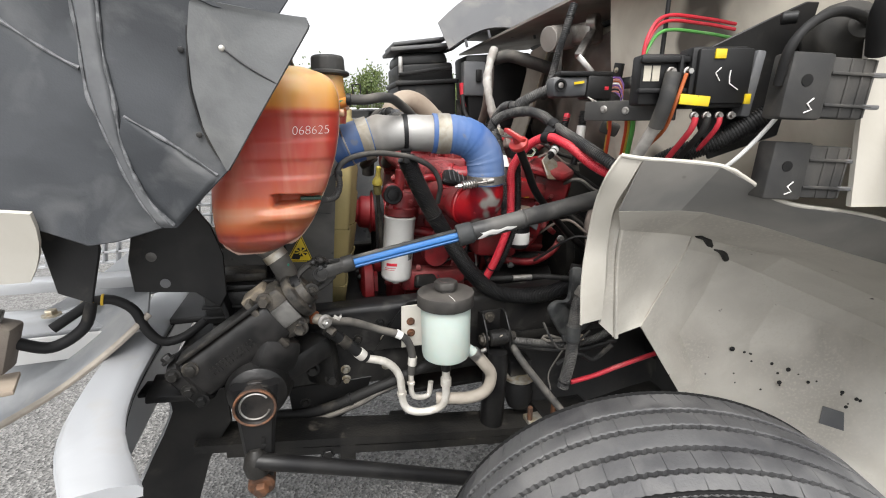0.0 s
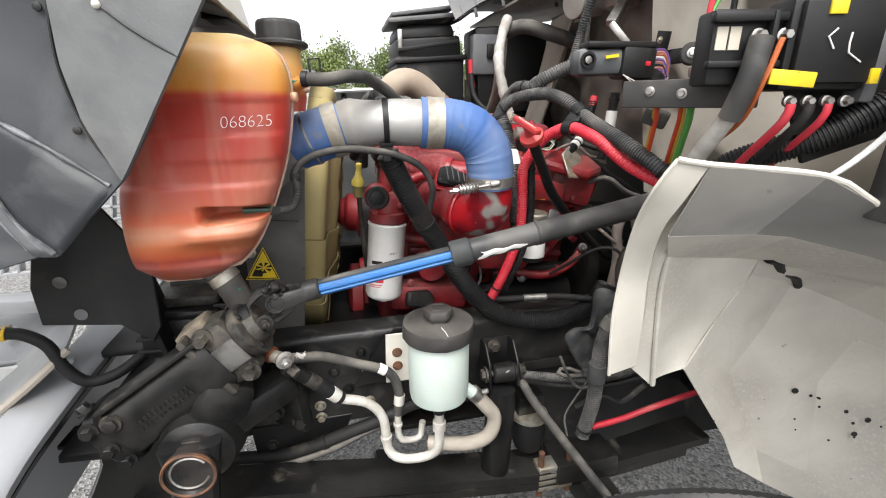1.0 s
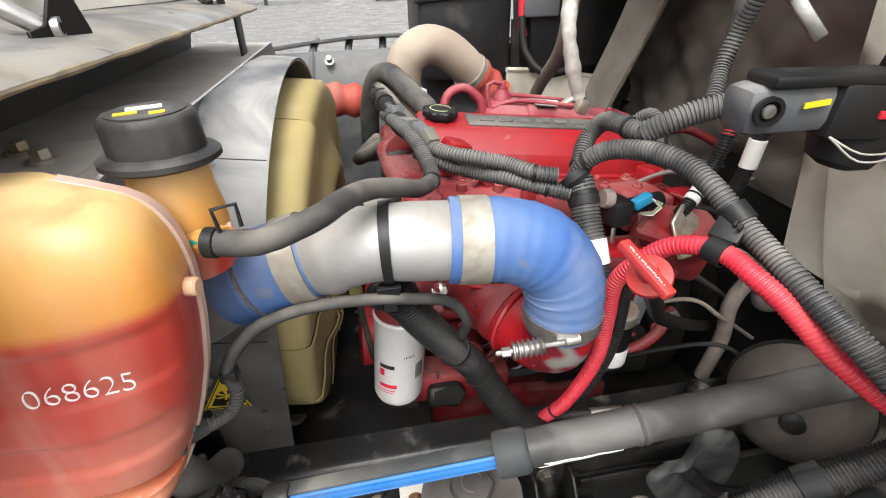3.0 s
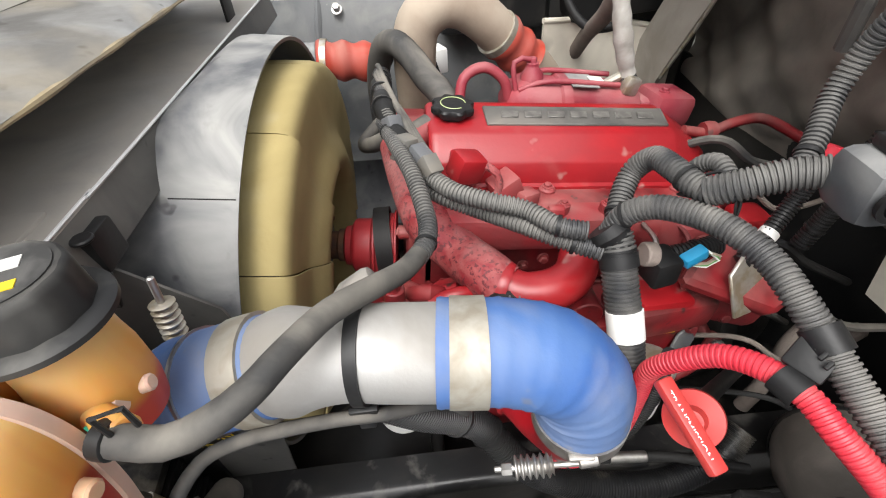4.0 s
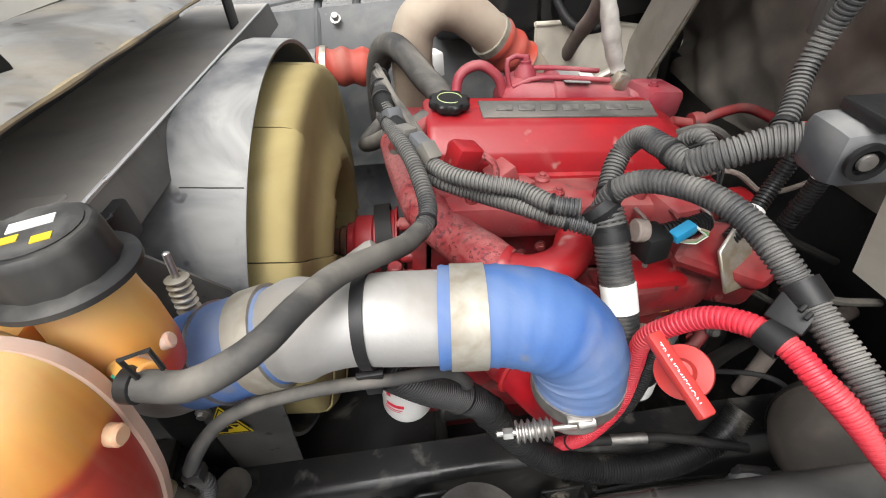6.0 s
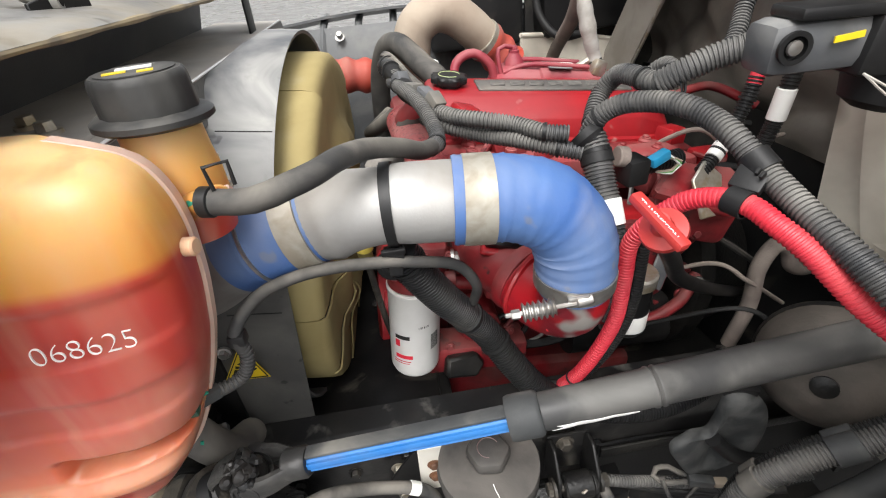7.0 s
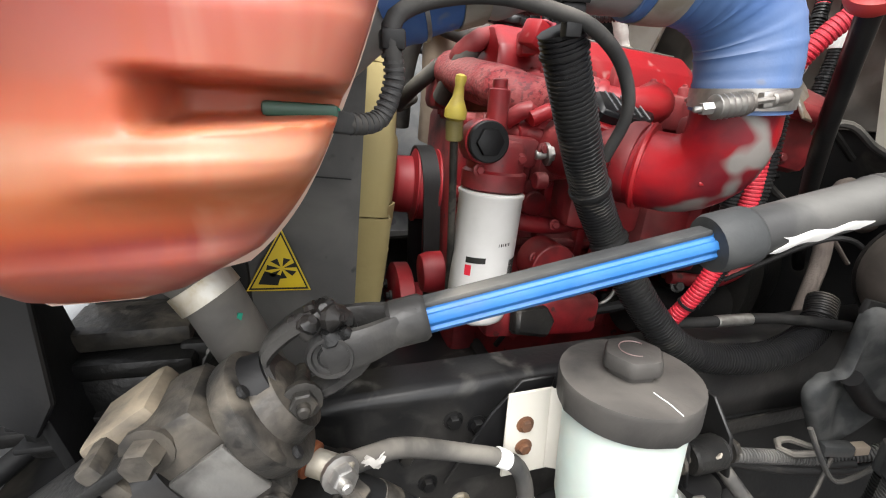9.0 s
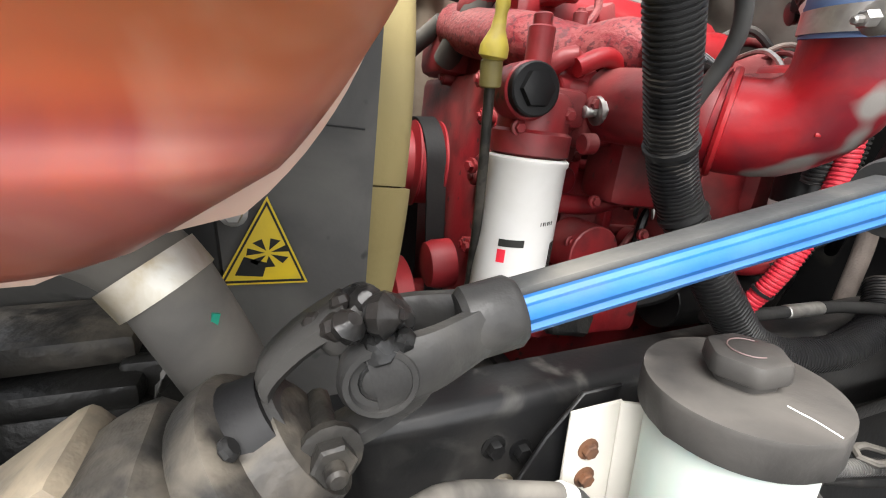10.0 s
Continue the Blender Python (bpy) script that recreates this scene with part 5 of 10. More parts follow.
part("fuel_tag", Geo().box((0.37, 1.832, 1.335), (0.05, 0.003, 0.018), (0, 8, 8), 0.001), label_yellow, eng, "worn yellow tag")
part("idler_arm", Geo().prism([(-0.03, -0.09), (0.03, -0.09), (0.022, 0.09), (-0.022, 0.09)], 0.02, pose(-0.06, 2.06, 1.17, 90, 12, 75), 0.006), engine_red, eng)
for z in (1.1, 1.24):
    part("idler_bolt", Geo().bolt((-0.075, 2.055, z), (-1, -0.3, 0), 0.009, 0.009), engine_red, eng)
part("filter_pipe", Geo().tube([(0.0, 1.9, 1.385), (0.05, 1.9, 1.40), (0.09, 1.92, 1.37), (0.1, 1.94, 1.31)], 0.013, 12), engine_red_bright, eng)
part("oil_gallery", Geo().tube([(-0.02, 1.99, 1.2), (0.1, 1.98, 1.18), (0.2, 1.99, 1.19)], 0.017, 12), engine_red, eng)

# ---- charge air pipe ----
ca = thing("charge_air_pipe", (-0.05, 1.69, 1.4), "brushed aluminium charge pipe with blue silicone couplers and clamps", "air pipe")
CP = [(-0.42, 1.79, 1.40), (-0.345, 1.735, 1.455), (-0.29, 1.712, 1.50), (-0.24, 1.703, 1.522), (-0.19, 1.70, 1.538), (-0.14, 1.698, 1.549), (-0.078, 1.694, 1.553), (-0.02, 1.688, 1.552), (0.03, 1.683, 1.55), (0.075, 1.679, 1.547), (0.118, 1.674, 1.532), (0.15, 1.671, 1.498), (0.163, 1.670, 1.455), (0.166, 1.672, 1.40), (0.17, 1.68, 1.36)]
fine = spline(CP, 0.004)


def stretch(x0, x1):
    """The part of the pipe's centre line between two places along it, by nearest point."""
    i = min(range(len(fine)), key=lambda k: np.linalg.norm(fine[k] - vec(x0)))
    j = min(range(len(fine)), key=lambda k: np.linalg.norm(fine[k] - vec(x1)))
    return fine[i:j + 1]


pipe_left = (-0.19, 1.70, 1.538)
part("pipe", Geo().tube(stretch(pipe_left, (0.02, 1.684, 1.55)), lambda s, m: 0.0512 + 0.0062 * np.exp(-((s - 0.2) / 0.09) ** 2) - 0.0025 * np.exp(-((s - 0.48) / 0.12) ** 2), 32, smooth=False), aluminium, ca)
part("inlet_stub", Geo().tube(stretch((-0.42, 1.79, 1.40), (-0.262, 1.707, 1.513)), lambda s, m: 0.052 + 0.002 * np.exp(-((s - 0.9) / 0.05) ** 2), 32, smooth=False), aluminium, ca)
rib = lambda s, m: 0.0555 + 0.0013 * max(0.0, np.sin(m * 330)) ** 6 + 0.0005 * np.sin(m * 70)
part("elbow_hose", Geo().tube(stretch((0.0, 1.686, 1.551), (0.166, 1.672, 1.405)), rib, 32, smooth=False), silicone_blue, ca, "blue ribbed silicone elbow")
part("inlet_hose", Geo().tube(stretch((-0.272, 1.709, 1.509), (-0.168, 1.70, 1.543)), lambda s, m: 0.0565 + 0.0022 * np.exp(-((s - 0.3) / 0.06) ** 2) - 0.0042 * max(0.0, (s - 0.93) / 0.07), 32, smooth=False), silicone_blue, ca, "blue silicone coupler")


def band(a, b, r, mat, name, label=""):
    line = stretch(a, b)
    return part(name, Geo().tube(line, r, 32, smooth=False), mat, ca, label)


clamp_steel = surface("clamp_steel", (0.38, 0.36, 0.31), 0.5, 0.6, other=(0.28, 0.25, 0.2), scale=30, dust=DUST, dust_share=0.45, bump=0.2)
band((0.012, 1.685, 1.551), (0.052, 1.681, 1.548), 0.0575, clamp_steel, "band_clamp", "dull steel band clamp")
band((-0.203, 1.7005, 1.534), (-0.172, 1.70, 1.542), 0.0588, clamp_steel, "band_clamp", "dull steel band clamp")
band((-0.239, 1.703, 1.5225), (-0.2365, 1.703, 1.523), 0.0597, steel, "clamp_wire")
band((0.165, 1.671, 1.428), (0.166, 1.672, 1.408), 0.0575, steel, "elbow_clamp", "bright steel T-bolt clamp")
# T-bolt of the elbow clamp with its spring
tb = vec((0.125, 1.617, 1.41))
g = Geo().cyl((0.052, 1.622, 1.404), (0.15, 1.612, 1.417), 0.0035, 8).cyl((0.145, 1.614, 1.416), (0.168, 1.614, 1.42), 0.008, 10)
g.box((0.15, 1.617, 1.417), (0.03, 0.012, 0.018), (0, -8, -8), 0.003)
g.bolt((0.068, 1.62, 1.406), (-1, 0.1, -0.1), 0.007, 0.008, False)
part("clamp_bolt", g, steel, ca)
p0, p1 = vec((0.075, 1.62, 1.407)), vec((0.118, 1.616, 1.4125))
part("clamp_spring", Geo().tube([p0, p1], lambda s, m: 0.011 + 0.0028 * np.sin(m * 2 * np.pi / 0.0072), 14, 0.0012), steel, ca)
p0, p1 = vec((-0.29, 1.757, 1.542)), vec((-0.288, 1.764, 1.588))
g = Geo().tube([p0, p1], lambda s, m: 0.011 + 0.003 * np.sin(m * 2 * np.pi / 0.0085), 14, 0.0014)
part("coupler_spring", g, zinc, ca)
part("coupler_bolt", Geo().cyl(p0, p1 + (p1 - p0) * 0.72, 0.0042, 10), steel, ca)
# beige rubber cushion where the vent hose is clipped to the pipe
part("hose_cushion", Geo().lathe([(0.005, -0.022), (0.012, -0.019), (0.0165, -0.008), (0.017, 0.02), (0.015, 0.026), (0.01, 0.028)], (-0.08, 1.752, 1.584), (0.85, 0.2, 0.42), 20), surface("cushion_beige", (0.2, 0.185, 0.165), 0.7, other=(0.13, 0.12, 0.108), scale=30, dust=DUST, dust_share=0.3, bump=0.3), ca, "beige rubber cushion")
# plastic strap with its buckle
part("strap", Geo().tube(stretch((-0.081, 1.694, 1.553), (-0.07, 1.693, 1.553)), 0.0535, 32, smooth=False), plastic_black, ca)
g = Geo().box((-0.08, 1.666, 1.497), (0.026, 0.02, 0.016), (0, 0, 0), 0.002).box((-0.08, 1.66, 1.482), (0.018, 0.014, 0.02), (0, 0, 0), 0.002)
g.box((-0.08, 1.655, 1.508), (0.03, 0.006, 0.008), (15, 0, 0), 0.001)
part("strap_buckle", g, plastic_black, ca)
# red cast inlet elbow on the engine
ie = thing("intake_elbow", (0.13, 1.75, 1.27), "red painted cast inlet elbow with flaked paint", "intake elbow")
g = Geo().tube([(0.168, 1.676, 1.41), (0.172, 1.682, 1.37), (0.171, 1.70, 1.338), (0.157, 1.732, 1.318), (0.136, 1.77, 1.318), (0.119, 1.797, 1.325)], lambda s, m: 0.051 + 0.006 * s, 32)
flaked = surface("flaked_red", (0.3, 0.006, 0.011), 0.3, other=(0.15, 0.007, 0.014), scale=14, share=0.5, dust=(0.24, 0.06, 0.055), dust_share=0.15, bump=0.2, spots=(0.22, 0.205, 0.19), spot_share=0.6, spot_scale=11)
part("elbow", g, flaked, ie)
part("flange", Geo().lathe([(0.05, -0.014), (0.06, -0.01), (0.062, 0.0), (0.06, 0.012), (0.05, 0.016)], (0.122, 1.796, 1.325), (-0.55, 0.8, 0.15), 36), engine_red, ie)
part("joint_ring", Geo().lathe([(0.054, -0.006), (0.063, -0.004), (0.065, 0.0), (0.063, 0.004), (0.054, 0.006)], (0.132, 1.78, 1.321), (-0.6, 0.76, 0.12), 40), engine_red_bright, ie)
for k in range(6):
    a = 0.35 + 0.02 * (k % 2)
    for col in (0.0, 0.014):
        q = vec((0.133 + col + 0.0012 * k, 1.727 - 0.7 * col, 1.318 + 0.009 * (k - 2)))
        n = vec((-0.45, -0.85, 0.1 + 0.12 * (k - 2)))
        n /= np.linalg.norm(n)
        c = vec((0.158, 1.72, 1.322)) + n * 0.0545
        part("cast_mark", Geo().box(tuple(c + vec((col * 0.8, -col * 0.4, 0))), (0.006, 0.003, 0.0045 - 0.001 * (k % 3)), (0, 0, -28), 0.001), engine_red_bright, ie)
part("throat", Geo().tube([(0.118, 1.798, 1.325), (0.085, 1.85, 1.335), (0.07, 1.92, 1.34)], 0.05, 28), engine_red, ie)

# ---- steering column shaft ----
ss = thing("steering_shaft", (0.1, 1.56, 1.18), "telescopic steering shaft, blue coated splines into a black tube", "steering shaft")
A, B, C = vec((-0.262, 1.594, 1.209)), vec((0.046, 1.559, 1.276)), vec((0.95, 1.475, 1.472))
ax = (B - A) / np.linalg.norm(B - A)
e1 = np.cross(ax, (0, 0, 1)); e1 /= np.linalg.norm(e1)
e2 = np.cross(e1, ax)
def spline_section(c, r):
    out = []
    for k in range(48):
        a = 2 * np.pi * k / 48
        rr = r * (1.0 if k % 8 < 5 else 0.82)
        out.append(c + rr * (np.cos(a) * e1 + np.sin(a) * e2))
    return out
part("splined_shaft", Geo().rings([spline_section(A + (B - A) * s, 0.0165) for s in (0, 0.25, 0.5, 0.75, 1.04)]), shaft_blue, ss, "blue nylon-coated splines", smooth=30)
part("shaft_crown", Geo().hull(tuple(A + e2 * 0.0155 - e1 * 0.001), tuple(A + (B - A) * 0.98 + e2 * 0.0155 - e1 * 0.001), (0.02, 0.006), 0.0025), boot_grey, ss)
part("collar", Geo().lathe([(0.0185, -0.006), (0.029, -0.006), (0.031, -0.001), (0.031, 0.033), (0.029, 0.038), (0.026, 0.04)], B, ax, 28), boot_grey, ss)
ax2 = (C - B) / np.linalg.norm(C - B)
part("tube", Geo().lathe([(0.0245, 0.02), (0.0255, 0.03), (0.0255, 0.182), (0.0272, 0.185), (0.0272, 0.188), (0.0245, 0.191), (0.0272, 0.194), (0.0272, 0.197), (0.0255, 0.2), (0.0255, 0.97), (0.02, 0.975)], B, ax2, 28), tube_dusty, ss, "dusty black outer tube")
pa = B + ax2 * 0.055
nn = vec((0.0, -0.93, -0.36))
nn -= ax2 * (nn @ ax2)
nn /= np.linalg.norm(nn)
part("paint_scrape", Geo().sheet(lambda u, v: pa + ax2 * (0.1 * u + 0.008 * np.sin(5 * v)) + 0.0266 * (nn * np.cos((v - 0.5) * 0.75 * (1 - 0.6 * u)) + np.cross(ax2, nn) * np.sin((v - 0.5) * 0.75 * (1 - 0.6 * u) + 0.09 * np.sin(14 * u))), 16, 6, 0.0006), label_white, ss)

# universal joint
yoke_dusty = surface("yoke_dusty", (0.022, 0.0215, 0.021), 0.3, other=(0.045, 0.043, 0.04), scale=18, dust=(0.13, 0.12, 0.105), dust_share=0.35, bump=0.5, grain=90, rough_var=0.3)
uj = thing("universal_joint", (-0.33, 1.59, 1.13), "greasy black universal joint on the steering box input", "universal joint")
J = vec((-0.333, 1.599, 1.196))
d1 = (A - B) / np.linalg.norm(A - B)
D2 = vec((0.84, -0.03, 0.54)); D2 /= np.linalg.norm(D2)


def yoke(centre, along, across, reach=0.075, hub=0.023, wide=0.0):
    """A forged fork: two flaring arms that end in round bosses, on a hub."""
    g = Geo()
    nrm = np.cross(along, across)
    for s in (-1, 1):
        line = [centre + along * (reach - wide) + across * s * 0.008, centre + along * (0.05 + 0.3 * wide) + across * s * (0.019 + 0.4 * wide), centre + along * 0.028 + across * s * (0.027 + 0.35 * wide), centre - along * 0.004 + across * s * (0.0285 + 0.2 * wide)]
        rings = []
        p = spline(line, 0.005)
        for k, q in enumerate(p):
            w, h = 0.0145 + 0.0065 * (k / len(p)) ** 1.5, 0.0075
            rings.append([q + nrm * a * w + across * b * h for a, b in ((-1, -0.5), (-0.7, -1), (0.7, -1), (1, -0.5), (1, 0.5), (0.7, 1), (-0.7, 1), (-1, 0.5))])
        g.rings(rings)
        g.lathe([(0.013, -0.011), (0.0215, -0.01), (0.0225, 0.003), (0.0195, 0.008), (0.0165, 0.008), (0.0155, 0.005), (0.011, 0.0045), (0.007, 0.007), (0.003, 0.007)], centre + across * s * 0.0285, across * s, 26)
    g.lathe([(hub * 0.86, 0), (hub, 0.004), (hub, 0.032), (hub * 0.85, 0.037)], centre + along * (reach - 0.022), along, 24)
    return g


acr = vec((0.03, 1.0, -0.05)); acr -= d1 * (acr @ d1); acr /= np.linalg.norm(acr)
part("upper_yoke", yoke(J, -d1, acr), yoke_dusty, uj)
acr2 = np.cross(D2, acr); acr2 /= np.linalg.norm(acr2)
part("lower_yoke", yoke(J, -D2, acr2, 0.078, 0.026, 0.018), yoke_dusty, uj)
g = Geo().cyl(J - acr * 0.034, J + acr * 0.034, 0.013, 14).cyl(J - acr2 * 0.034, J + acr2 * 0.034, 0.013, 14)
part("cross", g.lathe([(0.008, -0.02), (0.02, -0.012), (0.022, 0.0), (0.02, 0.012), (0.008, 0.02)], J, d1, 16), greasy_black, uj, "grease-caked cross")
random.seed(3)
for k in range(18):
    q = J + vec((random.uniform(-0.034, 0.016), random.uniform(-0.034, 0.004), 0.03 + random.uniform(-0.012, 0.008)))
    r = random.uniform(0.7, 1.5)
    part("grease_lump", Geo().lathe([(0.002, -0.007 * r), (0.007 * r, -0.004 * r), (0.0085 * r, 0.001), (0.004, 0.006 * r)], q, (random.uniform(-1, 1), -0.5, random.uniform(-1, 1)), 9), greasy_black, uj)
part("pinch_bolt", Geo().cyl((-0.364, 1.566, 1.153), (-0.366, 1.63, 1.15), 0.008, 10).bolt((-0.364, 1.572, 1.153), (0.1, -1, 0.1), 0.0125, 0.012).cyl((-0.363, 1.562, 1.154), (-0.3625, 1.55, 1.1545), 0.006, 10), gear_dust, uj)
part("dust_boot", Geo().lathe([(0.036, 0), (0.04, 0.004), (0.04, 0.02), (0.034, 0.026), (0.03, 0.045)], J - D2 * 0.105, D2, 28), rubber_black, uj)

# ---- steering gear box ----
sg = thing("steering_gear", (-0.53, 1.58, 0.85), "black cast recirculating steering box with oily dust", "steering gear")
P, Q = vec((-0.408, 1.598, 1.124)), vec((-0.735, 1.605, 0.905))
dd = (Q - P) / np.linalg.norm(Q - P)
un = np.cross(dd, (0, -1, 0)); un /= np.linalg.norm(un)
un = un if un[2] > 0 else -un
GM = Matrix(((dd[0], 0, un[0], 0), (dd[1], 1, un[1], 0), (dd[2], 0, un[2], 0), (0, 0, 0, 1)))


def gear_at(a, y, u):
    """A place on the box: a along it from the input end, y towards the engine, u upwards across it."""
    return P + dd * a + vec((0, y, 0)) + un * u


def gear_block(a, y, u, size, bevel=0.01, turn=(0, 0, 0)):
    return Geo().box((0, 0, 0), size, turn, bevel, Matrix.Translation(gear_at(a, y, u)) @ GM)


rings = []
for a, w, h in ((0.06, 0.056, 0.06), (0.085, 0.062, 0.064), (0.12, 0.063, 0.064), (0.3, 0.064, 0.063), (0.318, 0.066, 0.064), (0.322, 0.074, 0.072), (0.35, 0.074, 0.072), (0.357, 0.068, 0.066), (0.362, 0.045, 0.045)):
    ring = []
    for k in range(40):
        t = 2 * np.pi * k / 40
        c, q = np.cos(t), np.sin(t)
        r = (abs(c) ** 3.6 + abs(q) ** 3.6) ** (-1 / 3.6)
        ring.append(gear_at(a, w * r * c, h * r * q - 0.006))
    rings.append(ring)
body = part("housing", Geo().rings(rings), joint_black, sg)
part("top_ledge", gear_block(0.19, -0.03, 0.06, (0.25, 0.06, 0.012), 0.005), cast_black, sg)
valve = part("valve_block", gear_block(0.045, 0.0, -0.004, (0.085, 0.096, 0.15), 0.028), gear_dust, sg, "greasy square valve block")
part("valve_top", gear_block(0.075, 0.01, 0.07, (0.07, 0.07, 0.026), 0.0125), gear_tan, sg, "tan dusty top boss")
part("valve_ridge", gear_block(0.088, -0.03, 0.0, (0.018, 0.055, 0.16), 0.007), gear_dust, sg)
part("rating_plate", gear_block(0.035, -0.05, -0.006, (0.056, 0.007, 0.06), 0.003), plate_worn, valve, "worn flat plate showing bare metal")
for a, u in ((0.052, 0.056), (0.033, -0.062)):
    part("valve_bolt", Geo().bolt(gear_at(a, -0.046, u), (-0.1, -1, 0.05), 0.0145, 0.02), gear_dust, valve)
part("input_flange", Geo().lathe([(0.045, -0.004), (0.06, -0.002), (0.062, 0.004), (0.062, 0.018), (0.058, 0.022), (0.044, 0.024), (0.041, 0.03), (0.038, 0.044), (0.03, 0.047)], P, -dd, 36), gear_dust, sg, "dust-caked round input flange")
for k in range(4):
    q = P - dd * 0.022 + 0.052 * (np.cos(k * np.pi / 2 + 0.6) * un + np.sin(k * np.pi / 2 + 0.6) * vec((0, -1, 0)))
    part("flange_notch", Geo().cyl(q, q - dd * 0.006, 0.0065, 8), rubber_black, sg)
S = vec((-0.521, 1.57, 0.899))
part("sector_housing", Geo().lathe([(0.09, -0.03), (0.088, 0.0), (0.08, 0.03), (0.074, 0.055), (0.06, 0.066), (0.052, 0.068)], S, (0, -1, 0), 32), joint_black, sg)
part("sector_web", Geo().hull(tuple(S + vec((0.02, 0.01, 0.03))), tuple(gear_at(0.1, 0.0, -0.05)), (0.12, 0.12), 0.03), joint_black, sg)
part("mount_arm", Geo().hull(tuple(S + vec((0.03, 0.01, 0.02))), (-0.34, 1.67, 0.955), (0.1, 0.075), 0.025), joint_black, sg)
part("mount_foot", Geo().hull((-0.365, 1.68, 1.0), (-0.35, 1.70, 0.79), (0.11, 0.04), 0.012), cast_black, sg)
for q in ((-0.335, 1.668, 0.985), (-0.385, 1.66, 0.865), (-0.33, 1.668, 0.82)):
    part("mount_bolt", Geo().bolt(q, (0, -1, 0.05), 0.015, 0.018), cast_black, sg)
shaft = part("sector_shaft", Geo().lathe([(0.05, 0.06), (0.0495, 0.078), (0.046, 0.08), (0.046, 0.086), (0.0505, 0.089), (0.051, 0.118), (0.048, 0.12), (0.0435, 0.112), (0.02, 0.109), (0.004, 0.109)], S, (0, -1, 0), 40), greasy_black, sg, "oily black shaft end with a rusty rim")
part("shaft_rim", Geo().lathe([(0.0455, 0.1135), (0.0515, 0.113), (0.0515, 0.12), (0.049, 0.1215), (0.0455, 0.119)], S, (0, -1, 0), 40, caps=False), rust, shaft)
part("retainer", Geo().tube([S + vec((0.036 * np.cos(t), -0.111, 0.036 * np.sin(t))) for t in np.linspace(0.6, 5.9, 26)], 0.0028, 6, 0.006), steel, shaft)
# pitman arm
rings = []
for s in np.linspace(0, 1, 12):
    c = vec((-0.521 - 0.008 * s, 1.488 - 0.014 * s, 0.945 - 0.285 * s))
    w, h = 0.058 - 0.03 * s ** 0.8, 0.02
    rings.append([c + vec((a * w, b * h, 0)) for a, b in ((-1, -0.6), (-0.8, -1), (0.8, -1), (1, -0.6), (1, 0.6), (0.8, 1), (-0.8, 1), (-1, 0.6))])
arm = part("pitman_arm", Geo().rings(rings), paint_black, sg)
part("arm_eye", Geo().cyl((-0.53, 1.5, 0.672), (-0.53, 1.445, 0.665), 0.034, 20, edge=0.006), rust, arm)
part("arm_nut", Geo().bolt((-0.53, 1.447, 0.665), (0, -1, -0.1), 0.019, 0.02), rust, arm)
for k in range(3):
    part("cast_mark", Geo().box((-0.513, 1.4575 + 0.0016 * k, 0.80 - 0.022 * k), (0.01, 0.003, 0.014), (0, 6, 0), 0.001), paint_black, arm)
for a, y, u in ((0.336, -0.07, 0.045), (0.336, -0.076, -0.01), (0.336, -0.07, -0.052), (0.336, -0.03, 0.076)):
    part("end_bolt", Geo().bolt(gear_at(a, y, u), tuple(vec((0, -1, 0)) if y < -0.05 else un), 0.013, 0.014), cast_black, sg)
part("end_plug", Geo().bolt(gear_at(0.3, -0.066, 0.03), (0, -1, 0), 0.014, 0.008), gear_dust, sg)
random.seed(12)
for row in range(2):
    for k in range(12):
        part("cast_mark", gear_block(0.14 + 0.0115 * k, -0.0655, -0.002 - 0.015 * row, (0.0065 - 0.004 * random.random(), 0.0022, 0.006 + 0.005 * random.random()), 0.0006), cast_black, body)
part("mount_bracket", Geo().hull((-0.8, 1.62, 0.9), (-0.66, 1.63, 0.88), (0.12, 0.02), 0.004), paint_black, sg)

# lower bracket of the bumper, a black plate reaching down
bb = thing("tow_bracket", (-0.74, 1.65, 0.45), "black folded steel bumper bracket reaching towards the ground", "bracket")
g = Geo().prism([(-0.775, 0.86), (-0.62, 0.86), (-0.62, 0.75), (-0.647, 0.71), (-0.693, 0.636), (-0.74, 0.5), (-0.78, 0.35), (-0.94, 0.35), (-0.9, 0.55), (-0.838, 0.674), (-0.8, 0.742), (-0.768, 0.81)], 0.012, pose(0, 1.65, 0, 90, 0, 0), 0.003)
part("plate", g, paint_black, bb)
part("edge_trim", Geo().tube([(-0.772, 1.642, 0.86), (-0.768, 1.642, 0.81), (-0.8, 1.642, 0.742), (-0.84, 1.642, 0.672), (-0.9, 1.642, 0.55), (-0.93, 1.642, 0.42)], 0.0045, 8), bumper_silver, bb, "silver edge trim")
part("flange", Geo().hull((-0.84, 1.672, 0.872), (-0.62, 1.66, 0.862), (0.07, 0.012), 0.003), paint_black, bb)

# ---- power steering reservoir ----
pr = thing("steering_fluid_reservoir", (0.022, 1.616, 0.85), "milky white steering fluid reservoir with a black ribbed lid", "fluid reservoir")
o = (0.022, 1.616, 0.0)
part("canister", Geo().lathe([(0.024, 0.868), (0.06, 0.871), (0.0725, 0.88), (0.0755, 0.895), (0.0765, 1.05), (0.071, 1.06)], o, (0, 0, 1), 48), tank_white, pr)
n = 48
def lid_ring(r, z, lobed=0.0):
    return [(o[0] + (r + lobed * (k % 12 == 0)) * np.cos(2 * np.pi * k / n), o[1] + (r + lobed * (k % 12 == 0)) * np.sin(2 * np.pi * k / n), z) for k in range(n)]
